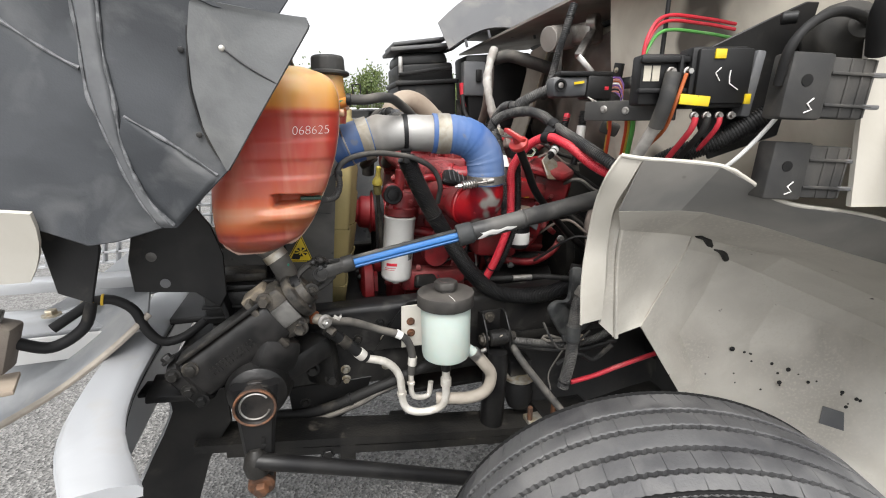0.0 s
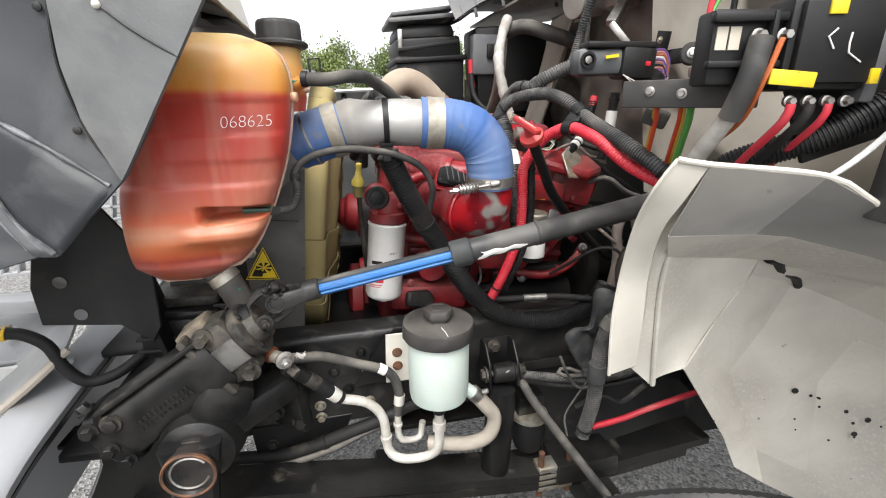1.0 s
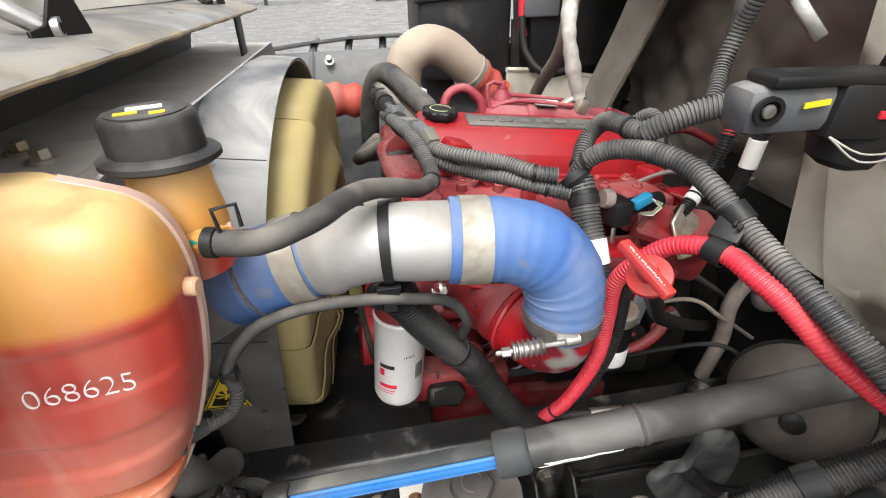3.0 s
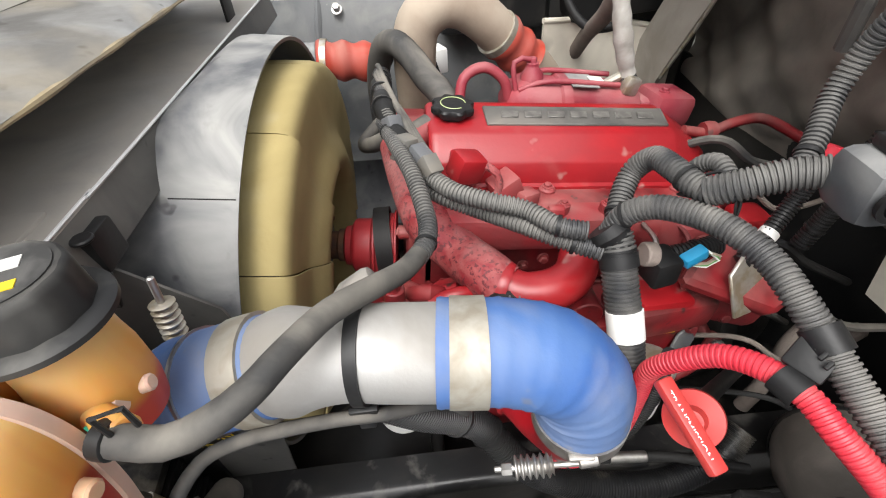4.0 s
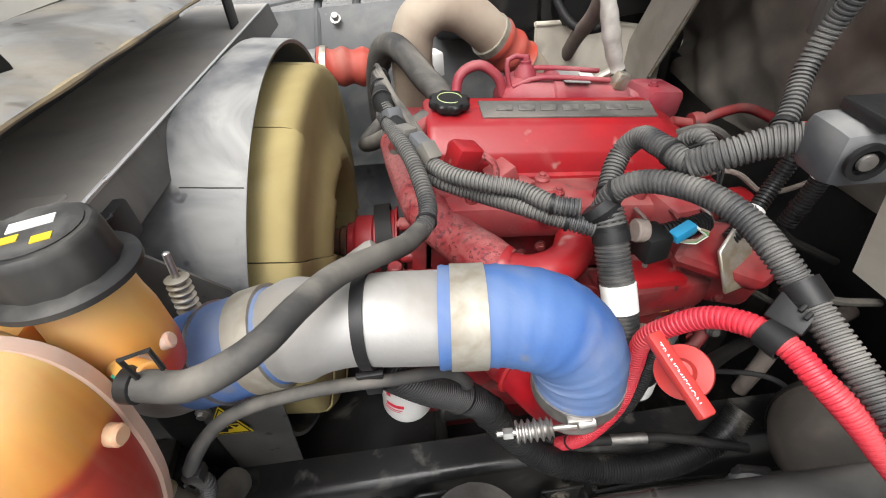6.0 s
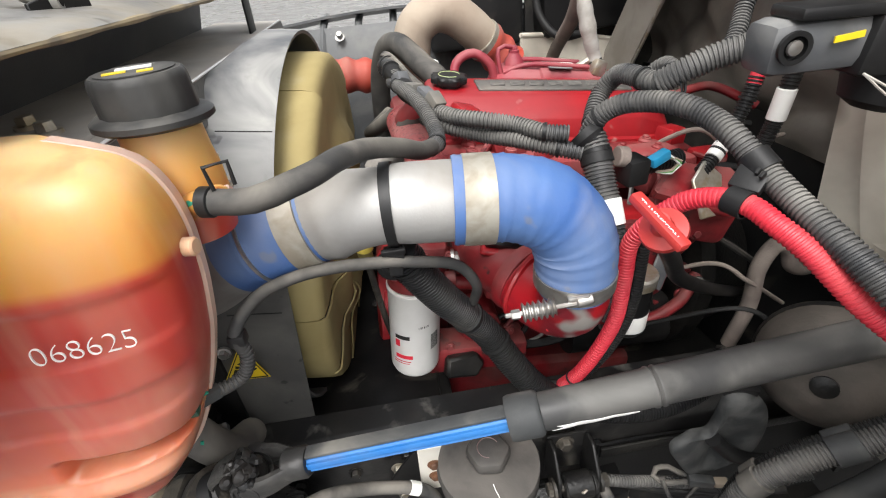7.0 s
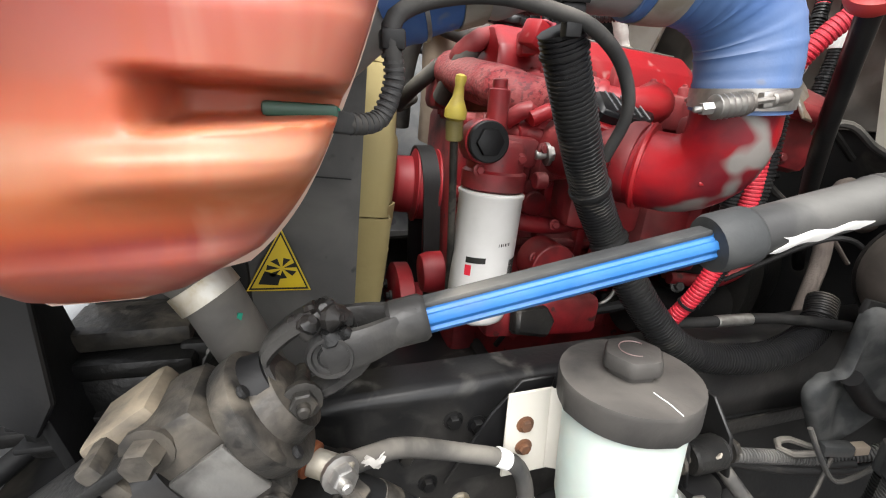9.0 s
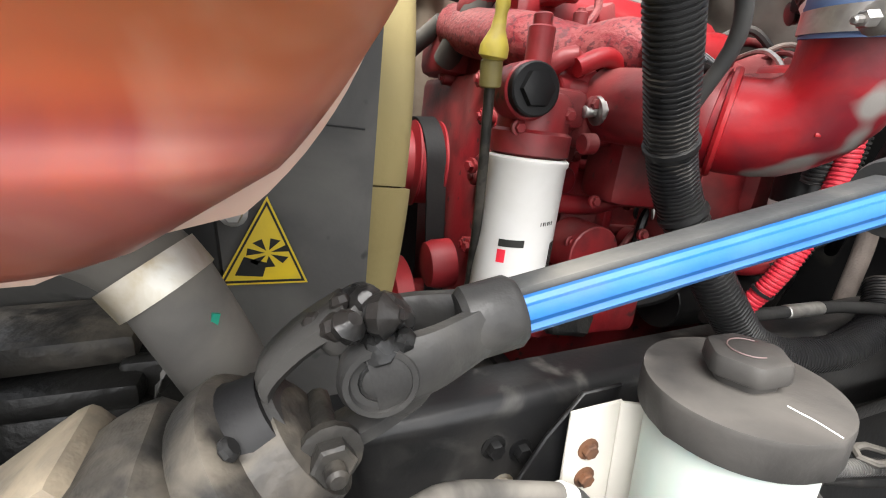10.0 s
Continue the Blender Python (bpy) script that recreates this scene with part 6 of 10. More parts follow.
g = Geo().rings([lid_ring(0.078, 1.05), lid_ring(0.0855, 1.05, 0.0018), lid_ring(0.0865, 1.052, 0.0026), lid_ring(0.0865, 1.083, 0.0026), lid_ring(0.086, 1.0875, 0.001), lid_ring(0.0855, 1.089), lid_ring(0.079, 1.0895), lid_ring(0.02, 1.094)])
lid_dusty = surface("lid_dusty", (0.026, 0.025, 0.024), 0.42, other=(0.04, 0.038, 0.036), scale=14, dust=(0.13, 0.118, 0.105), dust_share=0.5, bump=0.25)
lid = part("lid", g, lid_dusty, pr, "dusty black lid")
hexed = lambda a: min(0.975, 0.885 / np.cos((a + np.pi / 6) % (np.pi / 3) - np.pi / 6))
part("lid_hex", Geo().rings([[(o[0] + r * hexed(a) * np.cos(a + 0.4), o[1] + r * hexed(a) * np.sin(a + 0.4), z) for a in np.arange(48) * np.pi / 24] for r, z in ((0.029, 1.09), (0.029, 1.099), (0.037, 1.103), (0.038, 1.106), (0.0375, 1.118), (0.035, 1.1225), (0.031, 1.124), (0.004, 1.1245))]), lid_dusty, lid)
part("lid_print", Geo().tube([(o[0] + 0.018 * np.cos(a), o[1] + 0.018 * np.sin(a), 1.1249) for a in np.linspace(0.4, 4.6, 20)], 0.0008, 4, 0.006), surface("print_pink", (0.13, 0.085, 0.08), 0.6, bump=0), lid)
part("lid_scratch", Geo().tube([(0.02, 1.572, 1.0925), (0.022, 1.56, 1.092), (0.0245, 1.552, 1.0912), (0.026, 1.532, 1.0895)], 0.0007, 4, 0.004), label_white, lid)
g = Geo().tube([(0.075, 1.605, 0.905), (0.1, 1.6, 0.885), (0.118, 1.6, 0.868)], 0.017, 14)
part("outlet", g, tank_white, pr)
part("outlet_clamp", Geo().tube([(0.106, 1.6, 0.882), (0.122, 1.6, 0.864)], 0.0205, 16, smooth=False).cyl((0.128, 1.578, 0.892), (0.14, 1.57, 0.9), 0.007, 8), steel, pr)
part("bottom_fitting", Geo().cyl((0.022, 1.616, 0.868), (0.022, 1.616, 0.82), 0.016, 14), paint_black, pr)
brk = part("bracket", Geo().prism([(-0.105, 0.875), (-0.03, 0.875), (-0.03, 1.02), (-0.1, 1.02)], 0.005, pose(0, 1.705, 0, 90, 0, 0), 0.002).hull((-0.035, 1.70, 0.95), (0.02, 1.67, 0.95), (0.005, 0.14)), cream_paint, pr, "cream painted bracket with rusty bolts")
for z in (0.965, 0.925):
    part("bracket_bolt", Geo().bolt((-0.072, 1.7, z), (0, -1, 0), 0.0095, 0.009), rust, brk)
g = Geo().prism([(-0.19, 0.87), (-0.06, 0.87), (-0.02, 1.03), (-0.075, 1.03), (-0.12, 0.98)], 0.006, pose(0, 1.72, 0, 90, 0, 0), 0.002)
part("gusset", g, paint_black, pr)

# hoses of the steering circuit
def hose(name, points, r, mat, label, group="engine bay hoses", cat="hose", corr=False, ends=None, sides=14):
    """A hose as a thing, with crimped or clamped ends where it has them."""
    p = spline(points, 0.02)
    low = min(p, key=lambda q: q[2])
    t = thing(name, tuple(low), label, cat, group)
    g = Geo().conduit(points, r, depth=0.0011 if mat is cable_red else 0.0022) if corr else Geo().tube(points, r, sides)
    part("sleeve" if corr else "hose", g, mat, t)
    if corr and len(p) > 4:
        for k in (1, len(p) - 3):
            d = (p[k + 1] - p[k]) / np.linalg.norm(p[k + 1] - p[k])
            part("cable_tie", Geo().lathe([(r + 0.0002, -0.0025), (r + 0.0016, -0.0022), (r + 0.0016, 0.0022), (r + 0.0002, 0.0025)], p[k], d, 18, caps=False), plastic_black, t)
    for where, rr, m, nm, ln in ends or ():
        k = min(int(where * (len(p) - 1)), len(p) - 2)
        d = (p[k + 1] - p[k]) / np.linalg.norm(p[k + 1] - p[k])
        part(nm, Geo().lathe([(rr * 0.9, -ln / 2), (rr, -ln / 2 + 0.001), (rr, ln / 2 - 0.001), (rr * 0.9, ln / 2)], p[k], d, 18), m, t)
    return t


t = hose("steering_hose", [(-0.335, 1.6, 1.045), (-0.30, 1.63, 1.025), (-0.26, 1.65, 1.01), (-0.182, 1.672, 0.965), (-0.1, 1.675, 0.925), (-0.075, 1.675, 0.86), (-0.08, 1.675, 0.79)], 0.0125, hose_grey, "grey rubber return hose of the steering box", ends=[(0.62, 0.0135, label_white, "white_band", 0.022), (0.9, 0.0145, pipe_white, "ferrule", 0.03)])
t = hose("steering_hose", [(-0.34, 1.605, 1.02), (-0.3, 1.625, 0.975), (-0.225, 1.648, 0.885)], 0.0165, rubber_black, "black pressure hose with a crimped ferrule", ends=[(0.5, 0.0178, gear_dust, "brown_sleeve", 0.035), (0.95, 0.0175, pipe_white, "ferrule", 0.026)])
t = hose("steering_pipe", [(-0.225, 1.648, 0.885), (-0.16, 1.655, 0.855), (-0.122, 1.655, 0.80), (-0.112, 1.652, 0.70), (-0.08, 1.645, 0.668), (-0.02, 1.635, 0.668), (0.018, 1.622, 0.70), (0.022, 1.616, 0.78), (0.022, 1.616, 0.83)], 0.0125, pipe_white, "bent pale metal steering pipe with collars", cat="pipe", ends=[(0.4, 0.0155, pipe_white, "collar", 0.012), (0.94, 0.0175, pipe_white, "ferrule", 0.028)])
t = hose("steering_pipe", [(-0.08, 1.675, 0.8), (-0.08, 1.675, 0.72), (-0.06, 1.68, 0.695), (-0.02, 1.69, 0.69), (-0.01, 1.69, 0.74)], 0.009, pipe_white, "thin bent metal return pipe", cat="pipe", ends=[(0.3, 0.0125, pipe_white, "collar", 0.01)])
t = hose("reservoir_hose", [(0.112, 1.6, 0.876), (0.14, 1.598, 0.84), (0.17, 1.6, 0.79), (0.155, 1.6, 0.735), (0.1, 1.61, 0.71), (0.0, 1.65, 0.70)], 0.0195, hose_tan, "tan rubber suction hose below the reservoir")
hf = thing("hose_fitting", (-0.345, 1.6, 0.98), "steel banjo fitting with a copper washer", "fitting")
part("washer", Geo().lathe([(0.012, -0.004), (0.019, -0.003), (0.019, 0.004), (0.012, 0.005)], (-0.366, 1.606, 1.058), (0.75, -0.6, -0.2), 20), copper, hf, "copper washer")
part("union", Geo().cyl((-0.366, 1.606, 1.056), (-0.325, 1.588, 1.045), 0.0145, 16), clamp_steel, hf)
part("nut", Geo().bolt((-0.336, 1.586, 1.05), (0.35, -0.9, 0.1), 0.014, 0.016).cyl((-0.333, 1.575, 1.05), (-0.33, 1.562, 1.051), 0.006, 10), steel, hf)
part("lower_nut", Geo().bolt((-0.33, 1.6, 1.02), (0.7, -0.6, -0.4), 0.013, 0.024), gear_dust, hf)
part("torn_tape", Geo().sheet(lambda u, v: vec((-0.312 + 0.02 * u + 0.003 * np.sin(9 * v + 4 * u), 1.588 - 0.004 * np.sin(3 * u), 1.052 + 0.012 * v + 0.004 * np.sin(7 * u))), 6, 5, 0.001), wrap_silver, hf, "scrap of torn white tape")

# ---- oil filter ----
of = thing("oil_filter", (-0.08, 1.905, 1.04), "white spin-on oil filter with printed marks", "oil filter")
fa, fb = vec((-0.082, 1.905, 1.04)), vec((-0.06, 1.903, 1.272))
fd = (fb - fa) / np.linalg.norm(fb - fa)
part("can", Geo().lathe([(0.022, 0.0), (0.042, 0.002), (0.05, 0.008), (0.0535, 0.018), (0.0535, 0.222), (0.0555, 0.225), (0.0555, 0.23), (0.052, 0.233)], fa, fd, 48), filter_white, of)
part("drain_plug", Geo().cyl(fa - fd * 0.014, fa + fd * 0.005, 0.014, 14), filter_white, of)
def on_can(a, h, r=0.0539):
    """A place on the can: a degrees round from the side that faces the street, h metres up."""
    e = vec((np.sin(radians(a)), -np.cos(radians(a)), 0))
    return fa + fd * h + r * e
def can_patch(name, a0, a1, h0, h1, mat):
    part(name, Geo().sheet(lambda u, v: on_can(a0 + (a1 - a0) * u, h0 + (h1 - h0) * v), 8, 2, 0.0004), mat, of)
can_patch("red_block", -52, -40, 0.098, 0.116, label_red)
can_patch("name_bar", -52, -16, 0.12, 0.13, label_black)
can_patch("number_bar", -52, -10, 0.065, 0.075, label_red)
can_patch("red_line", -58, -14, 0.056, 0.058, label_red)
can_patch("red_line", -58, -18, 0.05, 0.0515, label_red)
for k in range(6):
    can_patch("print_bar", 4 + 4 * k, 5 + 4 * k + k % 2, 0.148, 0.153, label_black)
for k in range(8):
    can_patch("code_bar", 33 + 3 * k, 34.4 + 3 * k, 0.08 + 0.0, 0.122, label_black)

fh = thing("filter_head", (-0.07, 1.9, 1.27), "red cast filter head with a black plug", "filter head")
g = Geo().lathe([(0.045, 0.0), (0.053, 0.004), (0.053, 0.03), (0.047, 0.034), (0.047, 0.07), (0.04, 0.08), (0.02, 0.085)], fb, fd, 28)
g.box((-0.04, 1.91, 1.335), (0.1, 0.07, 0.05), (0, 5, 0), 0.012).cyl((-0.088, 1.9, 1.352), (-0.09, 1.855, 1.353), 0.034, 24)
g.cyl((-0.06, 1.9, 1.36), (-0.055, 1.9, 1.43), 0.017, 16).cyl((-0.055, 1.9, 1.425), (-0.055, 1.9, 1.445), 0.012, 12)
g.cyl((0.0, 1.87, 1.29), (0.02, 1.87, 1.29), 0.014, 14).cyl((-0.01, 1.93, 1.36), (0.05, 1.93, 1.37), 0.02, 16)
g.tube([(-0.03, 1.93, 1.38), (0.0, 1.91, 1.40), (0.02, 1.93, 1.37), (0.02, 1.96, 1.33)], 0.014, 12)
for q in ((-0.095, 1.87, 1.31), (-0.03, 1.862, 1.325), (0.012, 1.87, 1.34)):
    g.bolt(q, (0, -1, 0), 0.007, 0.007)
part("casting", g, engine_red, fh)
part("plug", Geo().cyl((-0.09, 1.868, 1.353), (-0.091, 1.842, 1.354), 0.031, 26).lathe([(0.022, 0), (0.021, 0.008), (0.018, 0.009)], (-0.091, 1.843, 1.354), (0, -1, 0.05), 6), plastic_black, fh, "black hexagon plug")
part("plug_fitting", Geo().cyl((0.0, 1.875, 1.33), (0.05, 1.868, 1.335), 0.008, 12).bolt((0.02, 1.872, 1.332), (1, -0.1, 0.1), 0.013, 0.01), steel, fh)
ds = thing("dipstick", (-0.14, 1.865, 1.3), "yellow dipstick handle in a metal tube", "dipstick")
part("tube", Geo().tube([(-0.12, 1.95, 1.05), (-0.13, 1.9, 1.2), (-0.138, 1.868, 1.36)], 0.0065, 10), gear_dust, ds)
part("socket", Geo().cyl((-0.138, 1.868, 1.355), (-0.139, 1.864, 1.385), 0.013, 14), surface("olive", (0.22, 0.18, 0.06), 0.5), ds)
part("handle", Geo().lathe([(0.011, 0), (0.0165, 0.004), (0.0165, 0.014), (0.013, 0.022), (0.0085, 0.032), (0.0068, 0.048), (0.0085, 0.056), (0.0075, 0.062), (0.003, 0.064)], (-0.139, 1.864, 1.384), (0.1, -0.15, 1), 18), surface("dull_yellow", (0.5, 0.4, 0.06), 0.45, other=(0.4, 0.31, 0.07), scale=30, dust=DUST, dust_share=0.25, bump=0.1), ds, "yellow pull tab")

# ---- surge tank ----
st = thing("coolant_surge_tank", (-0.40, 1.58, 1.27), "translucent orange coolant tank holding red coolant, marked in white pen", "coolant tank")
def tank_ring(z, x0, x1, y0, y1, n=44, p=3.2):
    cx, cyy, a, b = (x0 + x1) / 2, (y0 + y1) / 2, (x1 - x0) / 2, (y1 - y0) / 2
    out = []
    for k in range(n):
        t = 2 * np.pi * k / n
        c, s = np.cos(t), np.sin(t)
        r = (abs(c) ** p + abs(s) ** p) ** (-1 / p)
        out.append((cx + a * r * c, cyy + b * r * s, z))
    return out
TR = [(1.27, -0.53, -0.45, 1.56, 1.605), (1.282, -0.552, -0.412, 1.53, 1.615), (1.30, -0.565, -0.386, 1.51, 1.622), (1.33, -0.57, -0.356, 1.497, 1.628), (1.372, -0.57, -0.33, 1.492, 1.628), (1.388, -0.57, -0.324, 1.493, 1.628),
      (1.44, -0.565, -0.301, 1.492, 1.628), (1.50, -0.55, -0.28, 1.491, 1.628), (1.56, -0.535, -0.267, 1.493, 1.628), (1.62, -0.515, -0.26, 1.498, 1.628), (1.66, -0.50, -0.264, 1.505, 1.626),
      (1.69, -0.485, -0.28, 1.52, 1.622), (1.705, -0.465, -0.305, 1.54, 1.615), (1.71, -0.43, -0.34, 1.56, 1.605)]
def soft_step(v, lo, hi, soft):
    """One between lo and hi, fading to nothing over the width soft."""
    f = lambda q: min(1.0, max(0.0, q)) ** 2 * (3 - 2 * min(1.0, max(0.0, q)))
    return f((v - lo) / soft + 0.5) * f((hi - v) / soft + 0.5)


def moulded(q):
    """The tank's moulding: the sensor slot pressed in, its sill, shallow bands and a shoulder."""
    x, y, z = q
    if y < 1.585:
        front = min(1.0, (1.585 - y) / 0.07)
        slot = soft_step(x, -0.425, -0.20, 0.02) * soft_step(z, 1.396 + 0.06 * (x + 0.38), 1.419 - 0.05 * (x + 0.38), 0.009)
        y += front * (0.062 * slot - 0.009 * soft_step(x, -0.46, -0.2, 0.05) * soft_step(z, 1.36, 1.382, 0.016) + 0.012 * soft_step(x, -0.47, -0.2, 0.16) * soft_step(z, 1.318, 1.35, 0.022))
        y += front * (0.0025 * np.tanh((z - 1.46) * 300) - 0.002 * np.tanh((z - 1.50) * 300) + 0.002 * np.tanh((z - 1.545) * 300) - 0.002 * np.tanh((z - 1.60) * 300))
        y += front * 0.003 * np.sin(x * 42 + 0.6) * soft_step(z, 1.43, 1.66, 0.05)
    if y > 1.588 and x > -0.41:
        x -= 1.3 * (y - 1.588) * (x + 0.41) / 0.15
    return (x, y, z)


tr = np.array(TR)
zd = np.linspace(1.27, 1.71, 111)
soft = [np.interp(zd, tr[:, 0], tr[:, k]) for k in range(1, 5)]
soft = [np.convolve(np.pad(c, 4, mode="reflect", reflect_type="odd"), np.ones(9) / 9, "valid") for c in soft]
tr = np.column_stack([zd] + soft)
zz = np.concatenate([tr[:3, 0], np.linspace(1.31, 1.35, 9), np.linspace(1.353, 1.44, 40), np.linspace(1.444, 1.66, 60), np.linspace(1.665, 1.71, 12)])
shell_rings = [[moulded(q) for q in tank_ring(z, *[float(np.interp(z, tr[:, 0], tr[:, k])) for k in range(1, 5)], n=120)] for z in zz]
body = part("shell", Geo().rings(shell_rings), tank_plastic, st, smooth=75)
milky = surface("lug_milky", (0.58, 0.4, 0.32), 0.4, bump=0.05, sub=0.3)
line = [(x0 + 0.01, z) for z, x0, x1, y0, y1 in tr[::-2]] + [(x1 - 0.01, z) for z, x0, x1, y0, y1 in tr[::2]]
outer = [(x + 0.013 * np.sign(x + 0.41), z - 0.009 * max(0.0, min(1.0, (1.37 - z) / 0.08))) for x, z in line]
g = Geo()
n = len(line)
g.add([(x, 1.578, z) for x, z in line] + [(x, 1.581, z) for x, z in outer] + [(x, 1.592, z) for x, z in outer] + [(x, 1.594, z) for x, z in line],
      [(a * n + k, a * n + k + 1, (a + 1) * n + k + 1, (a + 1) * n + k) for a in range(3) for k in range(n - 1)])
part("seam_flange", g, milky, st, "milky moulding flange", smooth=30)
part("sensor_head", Geo().box((-0.345, 1.55, 1.402), (0.05, 0.016, 0.01), (0, 3, 6), 0.003), surface("sensor_green", (0.03, 0.09, 0.06), 0.4, bump=0.05), st, "dark green level sensor in its slot")
neck = part("neck", Geo().lathe([(0.036, -0.085), (0.0405, -0.06), (0.0405, -0.02), (0.038, 0.0), (0.036, 0.035)], (-0.278, 1.645, 1.665), (0, 0, 1), 32), tank_plastic, st)
part("back_chamber", Geo().rings([tank_ring(z, x0, x1, 1.59, y1) for z, x0, x1, y1 in ((1.33, -0.48, -0.43, 1.62), (1.36, -0.48, -0.39, 1.64), (1.44, -0.48, -0.36, 1.655), (1.56, -0.46, -0.33, 1.66), (1.64, -0.44, -0.31, 1.66), (1.67, -0.42, -0.32, 1.65))]), tank_plastic, st, smooth=60)
CZ = 1.702
capo = part("cap", Geo().lathe([(0.036, -0.006), (0.048, -0.005), (0.0525, -0.002), (0.0525, 0.003), (0.049, 0.006), (0.04, 0.008)], (-0.278, 1.645, CZ), (0.02, 0.03, 1), 48), tank_cap_black, st, "smooth black pressure cap with a worn label")
rings = []
for r, z in ((0.0415, 0.005), (0.0405, 0.034), (0.039, 0.0395), (0.037, 0.0415), (0.02, 0.042)):
    rings.append([(-0.278 + (r + 0.0005 * np.cos(12 * k * np.pi / 40)) * np.cos(k * np.pi / 40), 1.645 + (r + 0.0005 * np.cos(12 * k * np.pi / 40)) * np.sin(k * np.pi / 40), CZ + z) for k in range(80)])
part("cap_grip", Geo().rings(rings), tank_cap_black, capo, smooth=40)
part("cap_label", Geo().lathe([(0.033, 0), (0.033, 0.0008)], (-0.278, 1.645, CZ + 0.042), (0, 0, 1), 32), surface("cap_label_worn", (0.03, 0.03, 0.03), 0.5, other=(0.09, 0.088, 0.085), scale=30, share=0.4, bump=0), capo)
for k, (dx, dy, w) in enumerate(((-0.012, -0.012, 0.026), (0.014, -0.012, 0.018), (-0.004, 0.008, 0.042))):
    part("label_bar", Geo().box((-0.278 + dx, 1.645 + dy, CZ + 0.0432), (w * 0.7, 0.009 if k < 2 else 0.013, 0.0008), (0, 0, 20), 0), label_yellow if k < 2 else label_white, capo)
part("nipple", Geo().cyl((-0.262, 1.61, 1.625), (-0.222, 1.585, 1.64), 0.012, 14), tank_plastic, st)
for q in ((-0.272, 1.565, 1.606),):
    part("mount_lug", Geo().cyl(q, (q[0] + 0.022, q[1] - 0.004, q[2]), 0.009, 12), surface("lug_amber", (0.6, 0.38, 0.24), 0.4, bump=0.05, sub=0.3), st)
part("moulding_lug", Geo().cyl((-0.268, 1.618, 1.618), (-0.246, 1.619, 1.626), 0.0085, 12, edge=0.002), milky, st, "milky moulding lug")
part("moulding_lug", Geo().cyl((-0.258, 1.636, 1.616), (-0.232, 1.638, 1.623), 0.0075, 12, edge=0.002), milky, st, "milky moulding lug")
part("paint_mark", Geo().box((-0.252, 1.592, 1.633), (0.014, 0.003, 0.006), (0, 0, -30), 0), green_plastic, st)
lettering("pen_number", "068625", 0.028, pose(-0.332, 1.489, 1.566, 90, -2, 3), marker_white, st, 0.0006, 0.15, -0.0008)

# sensor lead from the tank
sl = hose("sensor_lead", [(-0.335, 1.575, 1.395), (-0.305, 1.588, 1.39), (-0.282, 1.602, 1.395), (-0.27, 1.602, 1.425), (-0.273, 1.601, 1.464), (-0.247, 1.632, 1.487), (-0.204, 1.643, 1.499), (-0.158, 1.648, 1.502), (-0.108, 1.655, 1.496), (-0.055, 1.662, 1.484), (0.002, 1.685, 1.452), (0.03, 1.70, 1.40), (0.03, 1.735, 1.34)], 0.0078, hose_grey, "smooth grey sensor lead over the charge pipe", "wiring sleeves", "cable", sides=10)
part("ribbed_sleeve", Geo().conduit([(-0.31, 1.586, 1.391), (-0.295, 1.595, 1.391), (-0.282, 1.602, 1.397), (-0.271, 1.602, 1.425), (-0.273, 1.601, 1.45)], 0.0088, depth=0.0016), conduit_grey, sl, "grey corrugated sleeve over the lead")
part("plug", Geo().hull((-0.352, 1.55, 1.399), (-0.31, 1.588, 1.391), (0.017, 0.017), 0.004), boot_grey, sl, "grey weatherproof plug")
part("plug_lock", Geo().hull((-0.334, 1.568, 1.398), (-0.322, 1.58, 1.396), (0.016, 0.015), 0.002), green_plastic, sl, "green connector lock")
part("clip", Geo().box((-0.272, 1.601, 1.455), (0.02, 0.018, 0.016), (0, 0, 0), 0.003), plastic_black, sl)

# ---- hoses and wiring over the engine ----
t = hose("overflow_hose", [(-0.235, 1.582, 1.638), (-0.194, 1.575, 1.637), (-0.162, 1.583, 1.643), (-0.139, 1.603, 1.644), (-0.118, 1.636, 1.643), (-0.09, 1.684, 1.632), (-0.055, 1.728, 1.612), (-0.026, 1.772, 1.588), (-0.008, 1.806, 1.578)], 0.0125, hose_grey, "grey rubber vent hose from the tank over the charge pipe", ends=[(0.03, 0.0145, plastic_black, "clamp", 0.012)])
part("clamp_tang", Geo().tube([(-0.224, 1.578, 1.65), (-0.226, 1.578, 1.672), (-0.206, 1.582, 1.674), (-0.206, 1.582, 1.652)], 0.0022, 6, smooth=False), plastic_black, t)
hose("harness_sleeve", [(-0.055, 2.4, 1.57), (-0.049, 2.25, 1.615), (-0.045, 2.14, 1.618), (-0.022, 2.06, 1.598), (0.005, 1.995, 1.584), (0.045, 1.935, 1.578), (0.091, 1.903, 1.576), (0.139, 1.886, 1.568), (0.175, 1.85, 1.563), (0.215, 1.835, 1.56)], 0.0135, conduit_grey, "dusty corrugated wiring sleeve along the engine", "wiring sleeves", "wiring", True)
hose("harness_sleeve", [(0.0, 1.99, 1.565), (0.034, 1.951, 1.558), (0.087, 1.922, 1.546), (0.134, 1.885, 1.545), (0.18, 1.853, 1.539), (0.235, 1.825, 1.53)], 0.014, conduit_grey, "dusty corrugated wiring sleeve along the engine", "wiring sleeves", "wiring", True)
hose("harness_sleeve", [(-0.01, 1.802, 1.578), (0.002, 1.83, 1.574), (0.007, 1.865, 1.576), (0.002, 1.91, 1.586), (-0.008, 1.96, 1.598), (-0.028, 2.03, 1.606), (-0.048, 2.12, 1.603)], 0.0128, conduit_grey, "dusty corrugated sleeve continuing the vent hose", "wiring sleeves", "wiring", True)
